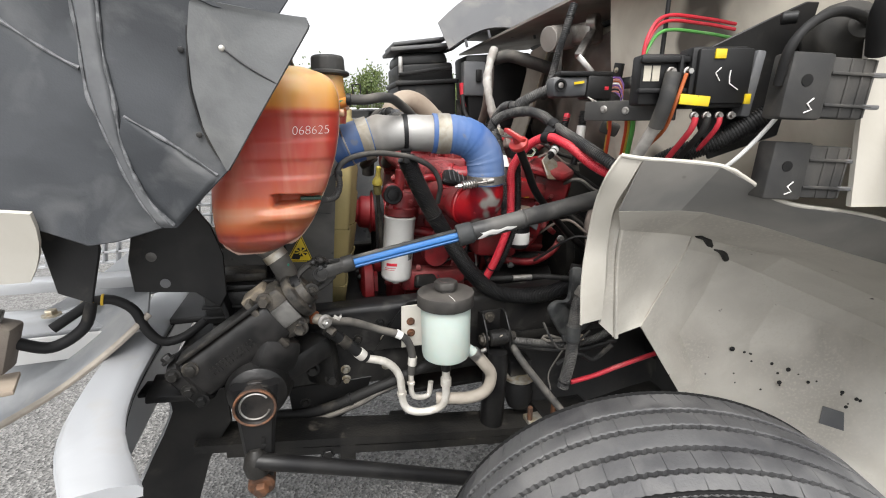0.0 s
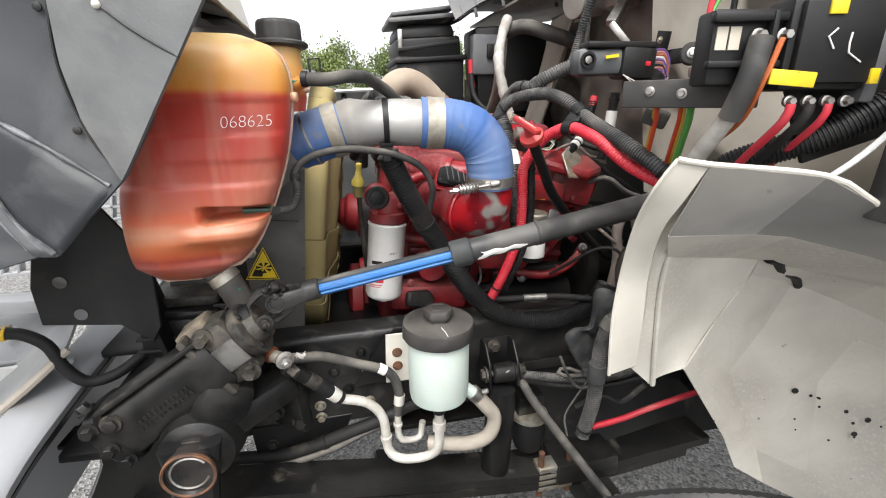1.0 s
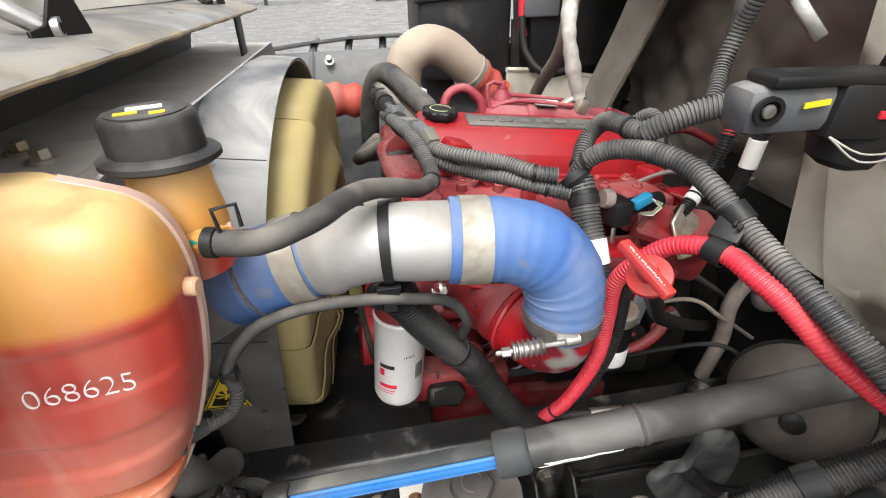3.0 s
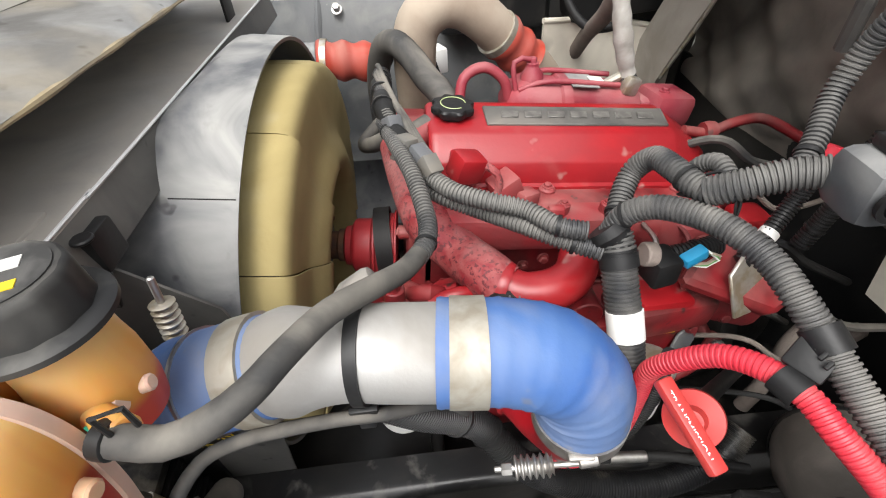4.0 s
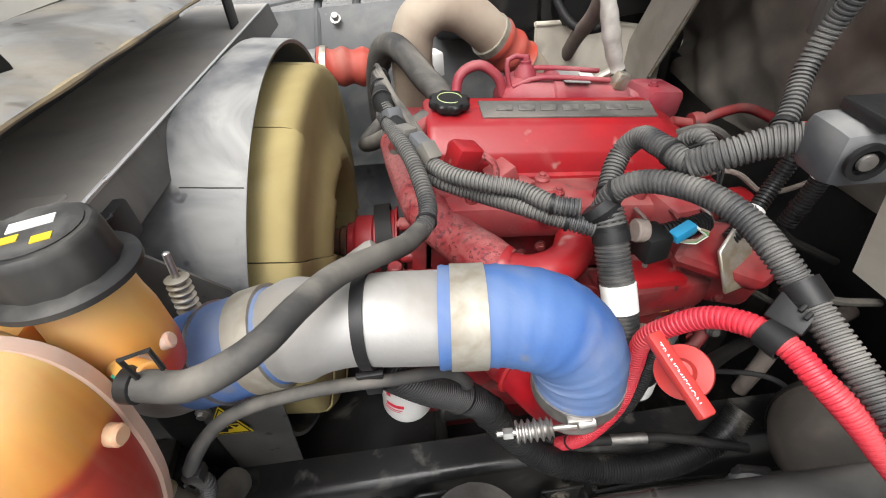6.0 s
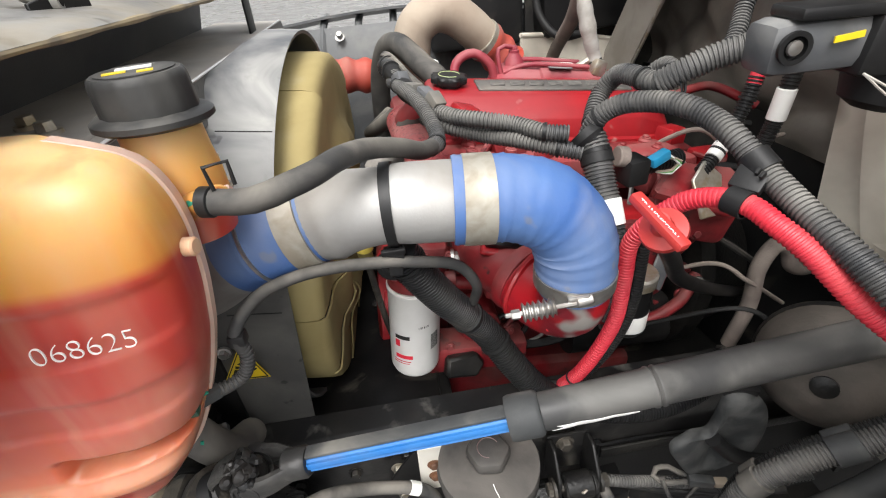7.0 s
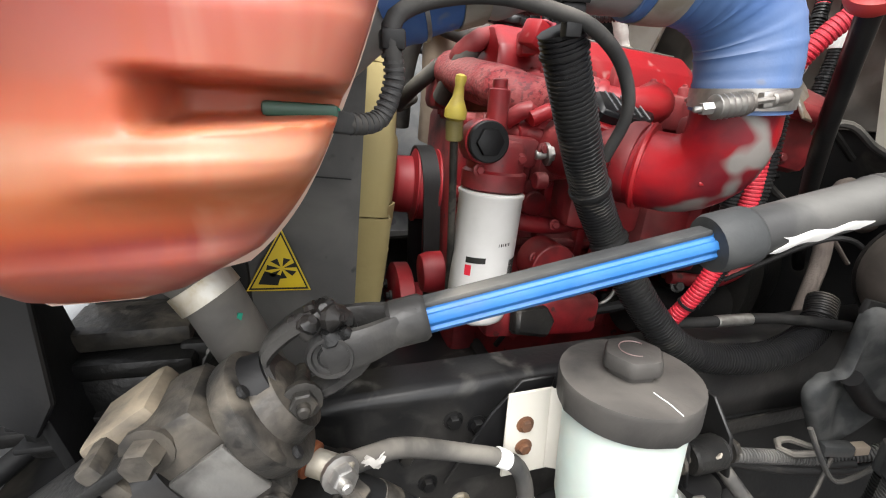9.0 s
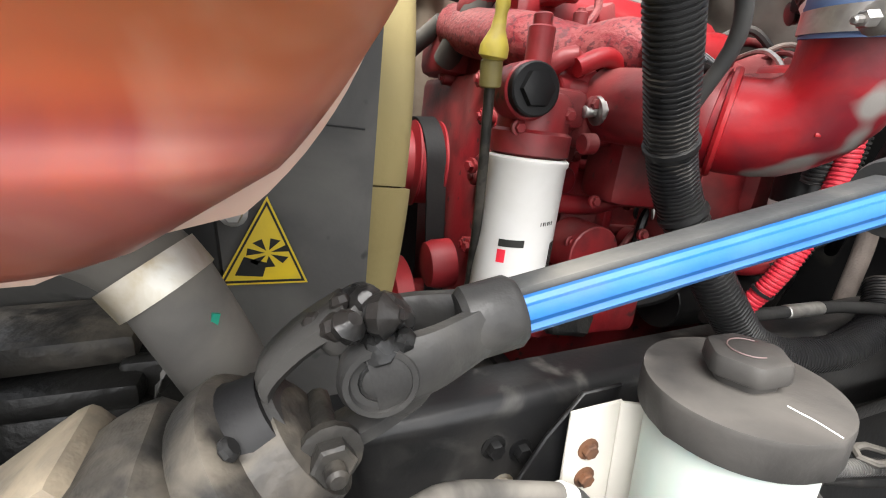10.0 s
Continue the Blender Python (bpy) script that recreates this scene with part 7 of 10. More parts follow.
trunk = hose("wiring_loom", [(0.247, 1.838, 1.55), (0.25, 1.822, 1.53), (0.251, 1.798, 1.495), (0.255, 1.768, 1.45), (0.258, 1.745, 1.405), (0.265, 1.735, 1.34), (0.28, 1.74, 1.25)], 0.0235, conduit_grey, "thick corrugated wiring trunk with a white tag", "wiring sleeves", "wiring", True, [(0.42, 0.0245, label_white, "tag", 0.042)])
part("tape_joint", Geo().tube([(0.235, 1.845, 1.558), (0.248, 1.83, 1.54), (0.251, 1.812, 1.515)], lambda s, m: 0.024 + 0.004 * np.sin(s * 9), 14), rubber_black, trunk, "taped junction")
hose("harness_sleeve", [(0.243, 1.845, 1.545), (0.255, 1.838, 1.58), (0.28, 1.82, 1.602), (0.31, 1.785, 1.612), (0.332, 1.745, 1.614), (0.347, 1.708, 1.606), (0.353, 1.672, 1.595), (0.362, 1.645, 1.578), (0.368, 1.618, 1.564), (0.375, 1.57, 1.545), (0.385, 1.50, 1.52), (0.41, 1.42, 1.48), (0.45, 1.38, 1.44)], 0.0155, conduit_grey, "large corrugated wiring sleeve arching over the engine side", "wiring sleeves", "wiring", True)
hose("harness_sleeve", [(0.25, 1.845, 1.55), (0.27, 1.885, 1.575), (0.29, 1.905, 1.60), (0.305, 1.89, 1.626), (0.308, 1.85, 1.634), (0.318, 1.81, 1.632), (0.332, 1.79, 1.634)], 0.0155, conduit_grey, "corrugated wiring sleeve looping up", "wiring sleeves", "wiring", True)
hose("harness_sleeve", [(0.325, 1.835, 1.60), (0.335, 1.85, 1.63), (0.345, 1.83, 1.65), (0.345, 1.8, 1.645)], 0.011, conduit_grey, "short corrugated sleeve loop", "wiring sleeves", "wiring", True)
hose("harness_sleeve", [(0.32, 1.80, 1.632), (0.346, 1.781, 1.652), (0.376, 1.768, 1.668), (0.405, 1.75, 1.68)], 0.0175, conduit_grey, "thick corrugated sleeve into the connector", "wiring sleeves", "wiring", True)
hose("harness_sleeve", [(0.40, 1.78, 1.66), (0.43, 1.81, 1.685), (0.455, 1.84, 1.715), (0.47, 1.845, 1.76), (0.475, 1.83, 1.81), (0.49, 1.82, 1.87), (0.52, 1.83, 1.95)], 0.0125, conduit_grey, "corrugated sleeve rising to the cowl", "wiring sleeves", "wiring", True)
ct0 = thing("cable_tie_strap", (0.33, 1.8, 1.6), "black cable tie binding the wiring sleeves", "cable tie")
part("strap", Geo().tube([(0.322, 1.805, 1.603), (0.333, 1.775, 1.60), (0.345, 1.772, 1.615), (0.345, 1.785, 1.65), (0.332, 1.805, 1.655), (0.318, 1.817, 1.635), (0.322, 1.805, 1.603)], 0.0022, 6), plastic_black, ct0)
part("head", Geo().box((0.338, 1.776, 1.644), (0.012, 0.01, 0.014), (0, 20, 20), 0.002), plastic_black, ct0)
part("tail", Geo().hull((0.338, 1.774, 1.638), (0.344, 1.768, 1.60), (0.006, 0.002), 0.0005), plastic_black, ct0)

rc = hose("battery_cable", [(0.53, 1.30, 1.48), (0.475, 1.355, 1.43), (0.44, 1.41, 1.438), (0.40, 1.475, 1.468), (0.364, 1.53, 1.512), (0.346, 1.566, 1.53), (0.337, 1.60, 1.538), (0.322, 1.634, 1.534), (0.302, 1.665, 1.515), (0.278, 1.688, 1.477), (0.264, 1.706, 1.43), (0.268, 1.712, 1.36), (0.268, 1.715, 1.271), (0.248, 1.717, 1.202), (0.225, 1.73, 1.13), (0.205, 1.76, 1.06)], 0.0132, cable_red, "red corrugated battery cable sleeve", "wiring sleeves", "cable", True)
hose("ground_cable", [(0.285, 1.708, 1.46), (0.292, 1.715, 1.41), (0.296, 1.718, 1.36), (0.297, 1.72, 1.3), (0.288, 1.722, 1.24), (0.268, 1.73, 1.17), (0.24, 1.75, 1.09)], 0.0105, conduit_black, "black corrugated cable beside the red one", "wiring sleeves", "cable", True)
cl = thing("cable_clip", (0.355, 1.63, 1.535), "black plastic double clip joining two sleeves", "clip")
part("saddle", Geo().hull((0.338, 1.617, 1.549), (0.368, 1.634, 1.578), (0.036, 0.012), 0.003), plastic_black, cl)
for k in (-0.011, 0.0, 0.011):
    part("window", Geo().box((0.3515 + 0.2 * k, 1.6185 + k * 0.9, 1.571), (0.009, 0.004, 0.007), (0, -40, 20), 0.001), rubber_black, cl)
part("loop", Geo().lathe([(0.0148, -0.012), (0.017, -0.012), (0.017, 0.012), (0.0148, 0.012)], (0.332, 1.612, 1.537), (-0.3, 0.9, 0.0), 22, caps=False), plastic_black, cl)
part("loop", Geo().lathe([(0.0158, -0.013), (0.0185, -0.013), (0.0185, 0.013), (0.0158, 0.013)], (0.366, 1.635, 1.572), (0.2, -0.9, -0.5), 22, caps=False), plastic_black, cl)

# transmission dipstick with its red cap
td = thing("fluid_dipstick", (0.25, 1.6, 1.2), "red T-handle dipstick cap on a black filler tube", "dipstick")
part("filler_tube", Geo().tube([(0.236, 1.60, 1.515), (0.29, 1.645, 1.44), (0.36, 1.70, 1.35), (0.55, 1.83, 1.19), (0.75, 1.95, 1.05)], 0.0125, 14), paint_black, td)
ta = vec((-0.52, -0.42, 0.74)); ta /= np.linalg.norm(ta)
part("cap", Geo().lathe([(0.014, -0.02), (0.024, -0.012), (0.0275, -0.004), (0.0265, 0.003), (0.019, 0.006), (0.013, 0.009), (0.01, 0.03)], (0.234, 1.598, 1.523), ta, 36), cap_red, td)
hb = vec((0.232, 1.597, 1.522)) + ta * 0.034
h0 = vec((0.25, -0.9, -0.33)); h0 -= ta * (h0 @ ta); h0 /= np.linalg.norm(h0)
bar = part("handle", Geo().hull(tuple(hb - h0 * 0.042), tuple(hb + h0 * 0.042), (0.016, 0.012), 0.003), cap_red, td)
side_dir = np.cross(ta, h0)
TM = Matrix([[h0[k], side_dir[k], ta[k], (hb + ta * 0.0062)[k]] for k in range(3)] + [[0, 0, 0, 1]])
lettering("handle_mark", "TRANSMISSION", 0.0088, TM, label_white, bar, 0.0003)

# big lower harness hose
hose("harness_sleeve", [(-0.075, 1.69, 1.485), (-0.055, 1.70, 1.44), (-0.02, 1.72, 1.37), (0.02, 1.745, 1.30), (0.06, 1.758, 1.235), (0.10, 1.745, 1.165), (0.145, 1.735, 1.10), (0.20, 1.732, 1.042), (0.27, 1.728, 1.008), (0.36, 1.72, 0.996), (0.44, 1.723, 1.0), (0.53, 1.745, 1.02), (0.58, 1.775, 1.06)], 0.0265, conduit_black, "thick black corrugated hose hanging below the steering shaft", "wiring sleeves", "hose", True, [(0.26, 0.029, plastic_black, "tie", 0.008), (0.36, 0.029, plastic_black, "tie", 0.008)], 16)

hose("brake_hose", [(-0.62, 1.76, 0.665), (-0.516, 1.758, 0.662), (-0.4, 1.735, 0.668), (-0.3, 1.715, 0.70), (-0.22, 1.70, 0.735), (-0.14, 1.69, 0.765), (-0.05, 1.70, 0.79), (0.05, 1.72, 0.80)], 0.017, rubber_black, "black brake hose strapped below the frame rail", ends=[(0.5, 0.02, plastic_black, "strap", 0.014)])
hose("brake_hose", [(-0.5, 1.74, 0.635), (-0.38, 1.725, 0.645), (-0.26, 1.70, 0.69), (-0.17, 1.69, 0.735), (-0.08, 1.70, 0.75)], 0.0095, hose_grey, "thin grey hose beside the brake hose")
hose("speed_cable", [(0.16, 1.77, 1.064), (0.26, 1.758, 1.058), (0.34, 1.752, 1.056), (0.41, 1.746, 1.054), (0.48, 1.73, 1.048), (0.56, 1.711, 1.036)], 0.0095, rubber_black, "black cable with a bare metal sleeve beside the engine", ends=[(0.5, 0.0105, steel, "metal_sleeve", 0.07)])
hose("loop_wire", [(0.47, 1.625, 0.858), (0.425, 1.63, 0.858), (0.39, 1.635, 0.86), (0.378, 1.65, 0.862), (0.392, 1.664, 0.862), (0.42, 1.664, 0.86), (0.435, 1.65, 0.858), (0.47, 1.632, 0.852), (0.52, 1.61, 0.855)], 0.006, hose_grey, "grey looped wire near the shock mount", "loose wires", "wire", sides=8)
hose("loop_wire", [(0.35, 1.6, 0.95), (0.37, 1.585, 0.9), (0.40, 1.575, 0.86), (0.45, 1.57, 0.87), (0.5, 1.56, 0.92)], 0.004, hose_grey, "thin grey wire behind the wheel arch", "loose wires", "wire", sides=8)
hose("loop_wire", [(0.38, 1.55, 0.82), (0.44, 1.53, 0.86), (0.5, 1.53, 0.83), (0.56, 1.52, 0.88)], 0.008, rubber_black, "black wire tangle behind the wheel arch", "loose wires", "wire", sides=8)
hose("rail_harness", [(0.245, 1.665, 0.87), (0.31, 1.652, 0.862), (0.39, 1.645, 0.846), (0.47, 1.63, 0.84), (0.55, 1.6, 0.865), (0.64, 1.57, 0.93)], 0.0125, conduit_grey, "black corrugated harness along the frame rail", "wiring sleeves", "wiring", True)
hose("rail_harness", [(0.26, 1.68, 0.842), (0.34, 1.655, 0.832), (0.42, 1.635, 0.82), (0.52, 1.61, 0.825), (0.62, 1.58, 0.86)], 0.009, rubber_black, "thin black harness clipped below the larger one", "wiring sleeves", "wiring")
hc = thing("harness_plug", (0.45, 1.62, 0.87), "pale grey weatherproof plug on the rail harness", "connector")
part("body", Geo().hull((0.44, 1.628, 0.868), (0.485, 1.612, 0.87), (0.02, 0.022), 0.004), boot_grey, hc)
part("cap", Geo().hull((0.485, 1.612, 0.87), (0.51, 1.606, 0.872), (0.016, 0.018), 0.003), tube_tan, hc)
gp = thing("frame_gusset", (-0.33, 1.75, 0.6), "black gusset plate hanging below the frame rail", "bracket")
part("plate", Geo().prism([(-0.47, 0.76), (-0.2, 0.76), (-0.24, 0.66), (-0.34, 0.61), (-0.46, 0.6)], 0.01, pose(0, 1.756, 0, 90, 0, 0), 0.002), paint_black, gp)
for x, z in ((-0.42, 0.7), (-0.3, 0.69)):
    part("bolt", Geo().bolt((x, 1.745, z), (0, -1, 0), 0.012, 0.012), cast_black, gp)

# ---- open hood ----
hd = thing("tilted_hood", (-0.95, 2.1, 0.7), "open forward-tilted truck hood, cream outside with a grey liner", "hood")
liner_grey = surface("liner_grey", (0.03, 0.033, 0.037), 0.36, other=(0.06, 0.064, 0.07), scale=4, dust=(0.25, 0.25, 0.247), dust_share=0.33, bump=0.25, grain=260)
liner_edge_pale = surface("liner_edge_pale", (0.075, 0.078, 0.082), 0.6, other=(0.17, 0.173, 0.18), scale=45, share=0.5, bump=0.4, grain=160)
flap_grey = surface("flap_grey", (0.075, 0.078, 0.08), 0.5, other=(0.115, 0.118, 0.12), scale=7, dust=(0.35, 0.34, 0.32), dust_share=0.3, bump=0.25, grain=200)
OUT = [(-1.25, 1.36), (-0.93, 1.36), (-0.89, 1.40), (-0.78, 1.345), (-0.73, 1.35), (-0.61, 1.382), (-0.5, 1.49), (-0.45, 1.57), (-0.42, 1.64), (-0.42, 1.76), (-0.40, 1.80), (-0.375, 1.83), (-0.45, 2.0), (-0.62, 2.3), (-1.25, 2.3)]
part("liner", Geo().prism(OUT, 0.006, pose(0, 1.432, 0, 90, 0, 0), 0.002), liner_grey, hd, "dark grey moulded wheel-house liner")
UP = [(-0.53, 1.81), (-0.492, 1.794), (-0.44, 1.781), (-0.4, 1.773), (-0.386, 1.773), (-0.376, 1.781), (-0.352, 1.814), (-0.45, 2.0), (-0.58, 2.1)]
part("liner_skirt", Geo().prism(UP, 0.006, pose(0, 1.415, 0, 90, 0, 0), 0.002), liner_grey, hd)


FREE = [(-0.498, 1.417, 1.488), (-0.447, 1.40, 1.565), (-0.394, 1.381, 1.642), (-0.35, 1.365, 1.706), (-0.316, 1.353, 1.756), (-0.322, 1.355, 1.772)]
FIXED = [(-0.505, 1.42, 1.488), (-0.536, 1.42, 1.57), (-0.546, 1.42, 1.65), (-0.542, 1.42, 1.74), (-0.53, 1.42, 1.80), (-0.52, 1.415, 1.81)]


def flap_sheet(u, v):
    """The rubber flap: flat below, its free upper corner curled outwards."""
    s = v * 5
    k = min(int(s), 4)
    a = vec(FIXED[k]) * (1 - s + k) + vec(FIXED[k + 1]) * (s - k)
    b = vec(FREE[k]) * (1 - s + k) + vec(FREE[k + 1]) * (s - k)
    p = a + (b - a) * u
    p[1] = a[1] + (b[1] - a[1]) * u ** 2
    return p


part("flap", Geo().sheet(flap_sheet, 24, 24, 0.005), flap_grey, hd, "lighter grey rubber splash flap with rivets", smooth=60)
for x, z in ((-0.557, 1.718), (-0.547, 1.56)):
    part("rivet", Geo().lathe([(0.006, 0), (0.0055, 0.002), (0.003, 0.003)], (x, 1.421, z), (0, -1, 0), 12), plastic_black, hd)
part("rivet", Geo().lathe([(0.006, 0), (0.0055, 0.0025), (0.003, 0.004)], (-0.483, 1.408, 1.721), (0.2, -1, 0), 12), zinc, hd)
part("flap_seam", Geo().tube([(-0.54, 1.4185, 1.76), (-0.55, 1.4185, 1.65), (-0.535, 1.4185, 1.56), (-0.515, 1.4185, 1.515), (-0.5, 1.418, 1.49)], 0.0025, 6), plastic_black, hd)
part("crease", Geo().tube([(-0.478, 1.4065, 1.718), (-0.44, 1.3955, 1.688), (-0.386, 1.374, 1.655)], 0.0016, 5), plastic_black, hd)


LEFT = [(-0.722, 1.9), (-0.722, 1.796), (-0.722, 1.74), (-0.725, 1.678), (-0.725, 1.633), (-0.713, 1.572), (-0.696, 1.507), (-0.677, 1.444), (-0.648, 1.375)]
RIGHT = [(-0.676, 1.9), (-0.681, 1.798), (-0.686, 1.742), (-0.688, 1.684), (-0.685, 1.639), (-0.687, 1.566), (-0.684, 1.528), (-0.673, 1.472), (-0.651, 1.419), (-0.617, 1.373)]
WEDGE = [(-0.68, 1.6), (-0.641, 1.573), (-0.596, 1.54), (-0.559, 1.509), (-0.52, 1.475)]


def on_liner(line, v, lift=0.0):
    """A place on the liner's face along a line of its plan, v from 0 to 1."""
    p = spline([(x, 1.432, z) for x, z in line], 0.006)
    q = np.array(p[int(round(v * (len(p) - 1)))])
    q[1] -= lift
    return q


def raised(a, b, high, n, name, ease=0.16, mat=liner_grey):
    """A pressed field of the liner between two lines, with sloped flanks."""
    def field(u, v):
        up = min(1.0, v / ease, (1 - v) / ease, u / 0.04 + 0.2, (1 - u) / 0.04 + 0.2)
        return on_liner(a, u) * (1 - v) + on_liner(b, u) * v - vec((0, 0.0008 + high * up * up * (3 - 2 * up), 0))
    part(name, Geo().sheet(field, n, 19, 0.002), mat, hd, smooth=50)


liner_band = surface("liner_band", (0.07, 0.073, 0.078), 0.42, other=(0.105, 0.108, 0.114), scale=8, dust=(0.28, 0.28, 0.275), dust_share=0.35, bump=0.25, grain=240)
raised(LEFT, RIGHT, 0.011, 60, "moulded_rib", 0.2, liner_band)
raised(RIGHT[5:], WEDGE, 0.009, 30, "moulded_field", 0.12)
# pale ridge edges: scuffing, with the highlights painted into the same colour
random.seed(17)
for line, lift in ((LEFT, 0.009), (RIGHT, 0.009), (RIGHT[5:], 0.008), (WEDGE, 0.008), ([(-1.0, 1.87), (-0.9, 1.805), (-0.836, 1.758), (-0.794, 1.724), (-0.757, 1.697), (-0.725, 1.678)], 0.0075)):
    wave = [random.uniform(0, 6) for _ in range(3)]
    part("highlight_worn_edge", Geo().tube([on_liner(line, v, lift) for v in np.linspace(0.02, 0.98, 30)], lambda s, m, w=wave: 0.0031 + 0.0011 * np.sin(m * 90 + w[0]) + 0.0009 * np.sin(m * 37 + w[1]), 7, 0.006), liner_edge_pale, hd, "pale edge of the moulding, scuffs with a painted highlight")
raised([(-1.1, 1.9), (-0.9, 1.785), (-0.79, 1.704), (-0.735, 1.655)], [(-1.1, 1.5), (-0.93, 1.45), (-0.82, 1.4), (-0.70, 1.37)], 0.005, 30, "moulded_field", 0.05)
for x, z in ((-0.85, 1.62), (-0.80, 1.5), (-0.60, 1.66), (-0.615, 1.745)):
    part("liner_clip", Geo().lathe([(0.006, 0), (0.0055, 0.002), (0.003, 0.003)], (x, 1.431, z), (0, -1, 0), 12), plastic_black, hd)
part("fender_skin", Geo().sheet(lambda u, v: vec((-0.91 - 0.5 * u, 1.44 - 0.1 * u + 0.05 * v, 1.45 - 0.05 * u - (0.1 + 0.12 * u) * v)), 8, 10, 0.01), cream_paint, hd, "cream painted fender edge", smooth=60)
g = Geo().sheet(lambda u, v: vec((-0.60 - 0.3 * v + 0.02 * np.sin(u * 22) * (v > 0.05) + 0.1 * u, 1.5 + 1.5 * u, 1.80 + 1.2 * v)), 40, 8, 0.01)
part("inner_panel", g, cream_paint, hd, "cream inner panel with moulded channels", smooth=60)
for y in (1.62, 2.03, 2.4):
    part("channel", Geo().tube([(-0.59 + 0.07 * (y - 1.5), y, 1.83), (-0.71 + 0.07 * (y - 1.5), y + 0.03, 2.3), (-0.87 + 0.07 * (y - 1.5), y + 0.05, 2.95)], 0.02, 8, 0.1), cream_paint, hd)
part("seal", Geo().tube([(-0.60, 1.5, 1.812), (-0.60, 2.72, 1.812)], 0.011, 8, 0.1), sleeve_brown, hd)
# lower edge of the fender arch and the inside behind it
EDGE = [(-1.5, 1.53, 0.7), (-1.128, 1.6, 0.867), (-0.983, 1.62, 0.943), (-0.864, 1.64, 1.027), (-0.79, 1.68, 1.09)]
part("arch_edge", Geo().tube(EDGE, 0.009, 8, 0.03), hose_tan, hd, "worn beige rubber edge of the wheel arch")
part("nose_liner", Geo().sheet(lambda u, v: tall(EDGE, u) + vec((-0.08 * v, 0.34 * v, 0.02 * v + 0.12 * v * v)), 16, 8, 0.006), surface("nose_grey", (0.2, 0.21, 0.22), 0.5, other=(0.28, 0.285, 0.29), scale=6, dust=(0.4, 0.39, 0.37), dust_share=0.3, bump=0.15), hd, "pale grey inner nose panel", smooth=60)
part("lamp_panel", Geo().sheet(lambda u, v: vec((-1.3 + 0.45 * u - 0.06 * v * v, 1.40 + 0.06 * v, 1.48 - 0.06 * u - (0.21 - 0.06 * u) * v)), 6, 6, 0.01), cream_paint, hd, "cream lamp housing edge", smooth=50)

gr = thing("grille", (-1.25, 2.2, 0.95), "grey plastic egg-crate grille of the tilted hood", "grille")
for k in range(16):
    x = -1.3 + 0.045 * k
    part("bar", Geo().hull((x, 2.3, 1.36), (x - 0.05, 2.3, 1.08), (0.03, 0.008), 0.001), bumper_silver, gr)
for k in range(8):
    z = 1.36 - 0.04 * k
    part("slat", Geo().hull((-1.34 - 0.05 * k / 7, 2.3, z), (-0.6 - 0.05 * k / 7, 2.3, z), (0.03, 0.008), 0.001), bumper_silver, gr)
part("surround", Geo().hull((-1.36, 2.29, 1.38), (-0.58, 2.29, 1.38), (0.05, 0.04), 0.008), bumper_silver, gr)

hb2 = thing("headlamp_bracket", (-1.2, 1.7, 0.9), "pale grey pressed brackets with bolts inside the hood nose", "bracket")
g = Geo().hull((-1.35, 1.95, 1.12), (-0.72, 1.78, 1.16), (0.06, 0.035), 0.006)
part("tie_bar", g, bumper_silver, hb2)
part("tray", Geo().box((-1.12, 1.83, 1.04), (0.38, 0.2, 0.015), (0, 6, 15), 0.004), bumper_silver, hb2)
part("tray_side", Geo().box((-1.05, 1.73, 1.0), (0.42, 0.012, 0.07), (0, 6, 15), 0.003), far_white, hb2)
part("lower_bar", Geo().hull((-1.3, 1.9, 0.98), (-0.8, 1.9, 1.1), (0.03, 0.03), 0.006), bumper_silver, hb2)
for q in ((-1.2, 1.8, 1.05), (-1.08, 1.82, 1.065), (-1.0, 1.84, 1.075)):
    part("bolt", Geo().bolt(q, (0, 0, 1), 0.016, 0.014), zinc, hb2)
ld = thing("lamp_wiring", (-1.1, 1.56, 1.05), "black corrugated lamp wiring with a grey plug", "wiring")
part("sleeve", Geo().conduit([(-1.35, 1.5, 1.16), (-1.2, 1.5, 1.19), (-1.1, 1.52, 1.2), (-1.03, 1.56, 1.16)], 0.02), hose_grey, ld)
part("sleeve", Geo().tube([(-1.03, 1.56, 1.1), (-0.98, 1.6, 1.06), (-0.92, 1.63, 1.09), (-0.9, 1.65, 1.15)], 0.014, 10), rubber_black, ld)
part("plug", Geo().box((-1.05, 1.55, 1.1), (0.06, 0.06, 0.12), (0, 20, 0), 0.012), surface("plug_dirty", (0.12, 0.1, 0.085), 0.7, dust=DUST, dust_share=0.5, bump=0.5), ld)
part("bracket", Geo().box((-1.12, 1.5, 1.02), (0.2, 0.1, 0.012), (0, 5, 20), 0.003).box((-1.2, 1.5, 0.985), (0.16, 0.1, 0.012), (0, 5, 20), 0.003), tube_tan, ld)
t = hose("marker_cable", [(-0.9, 1.655, 1.15), (-0.86, 1.665, 1.145), (-0.82, 1.67, 1.11), (-0.80, 1.67, 1.05), (-0.77, 1.68, 1.005), (-0.72, 1.70, 1.005), (-0.67, 1.74, 1.03)], 0.0125, rubber_black, "black cable with yellow tape near the bumper", "lamp cables", "cable", ends=[(0.06, 0.016, yellow_plastic, "tape", 0.008), (0.14, 0.0155, yellow_plastic, "tape", 0.006)])
part("splice", Geo().tube([(-0.98, 1.62, 1.1), (-0.93, 1.645, 1.13), (-0.9, 1.655, 1.15)], 0.0125, 10), rubber_black, t)

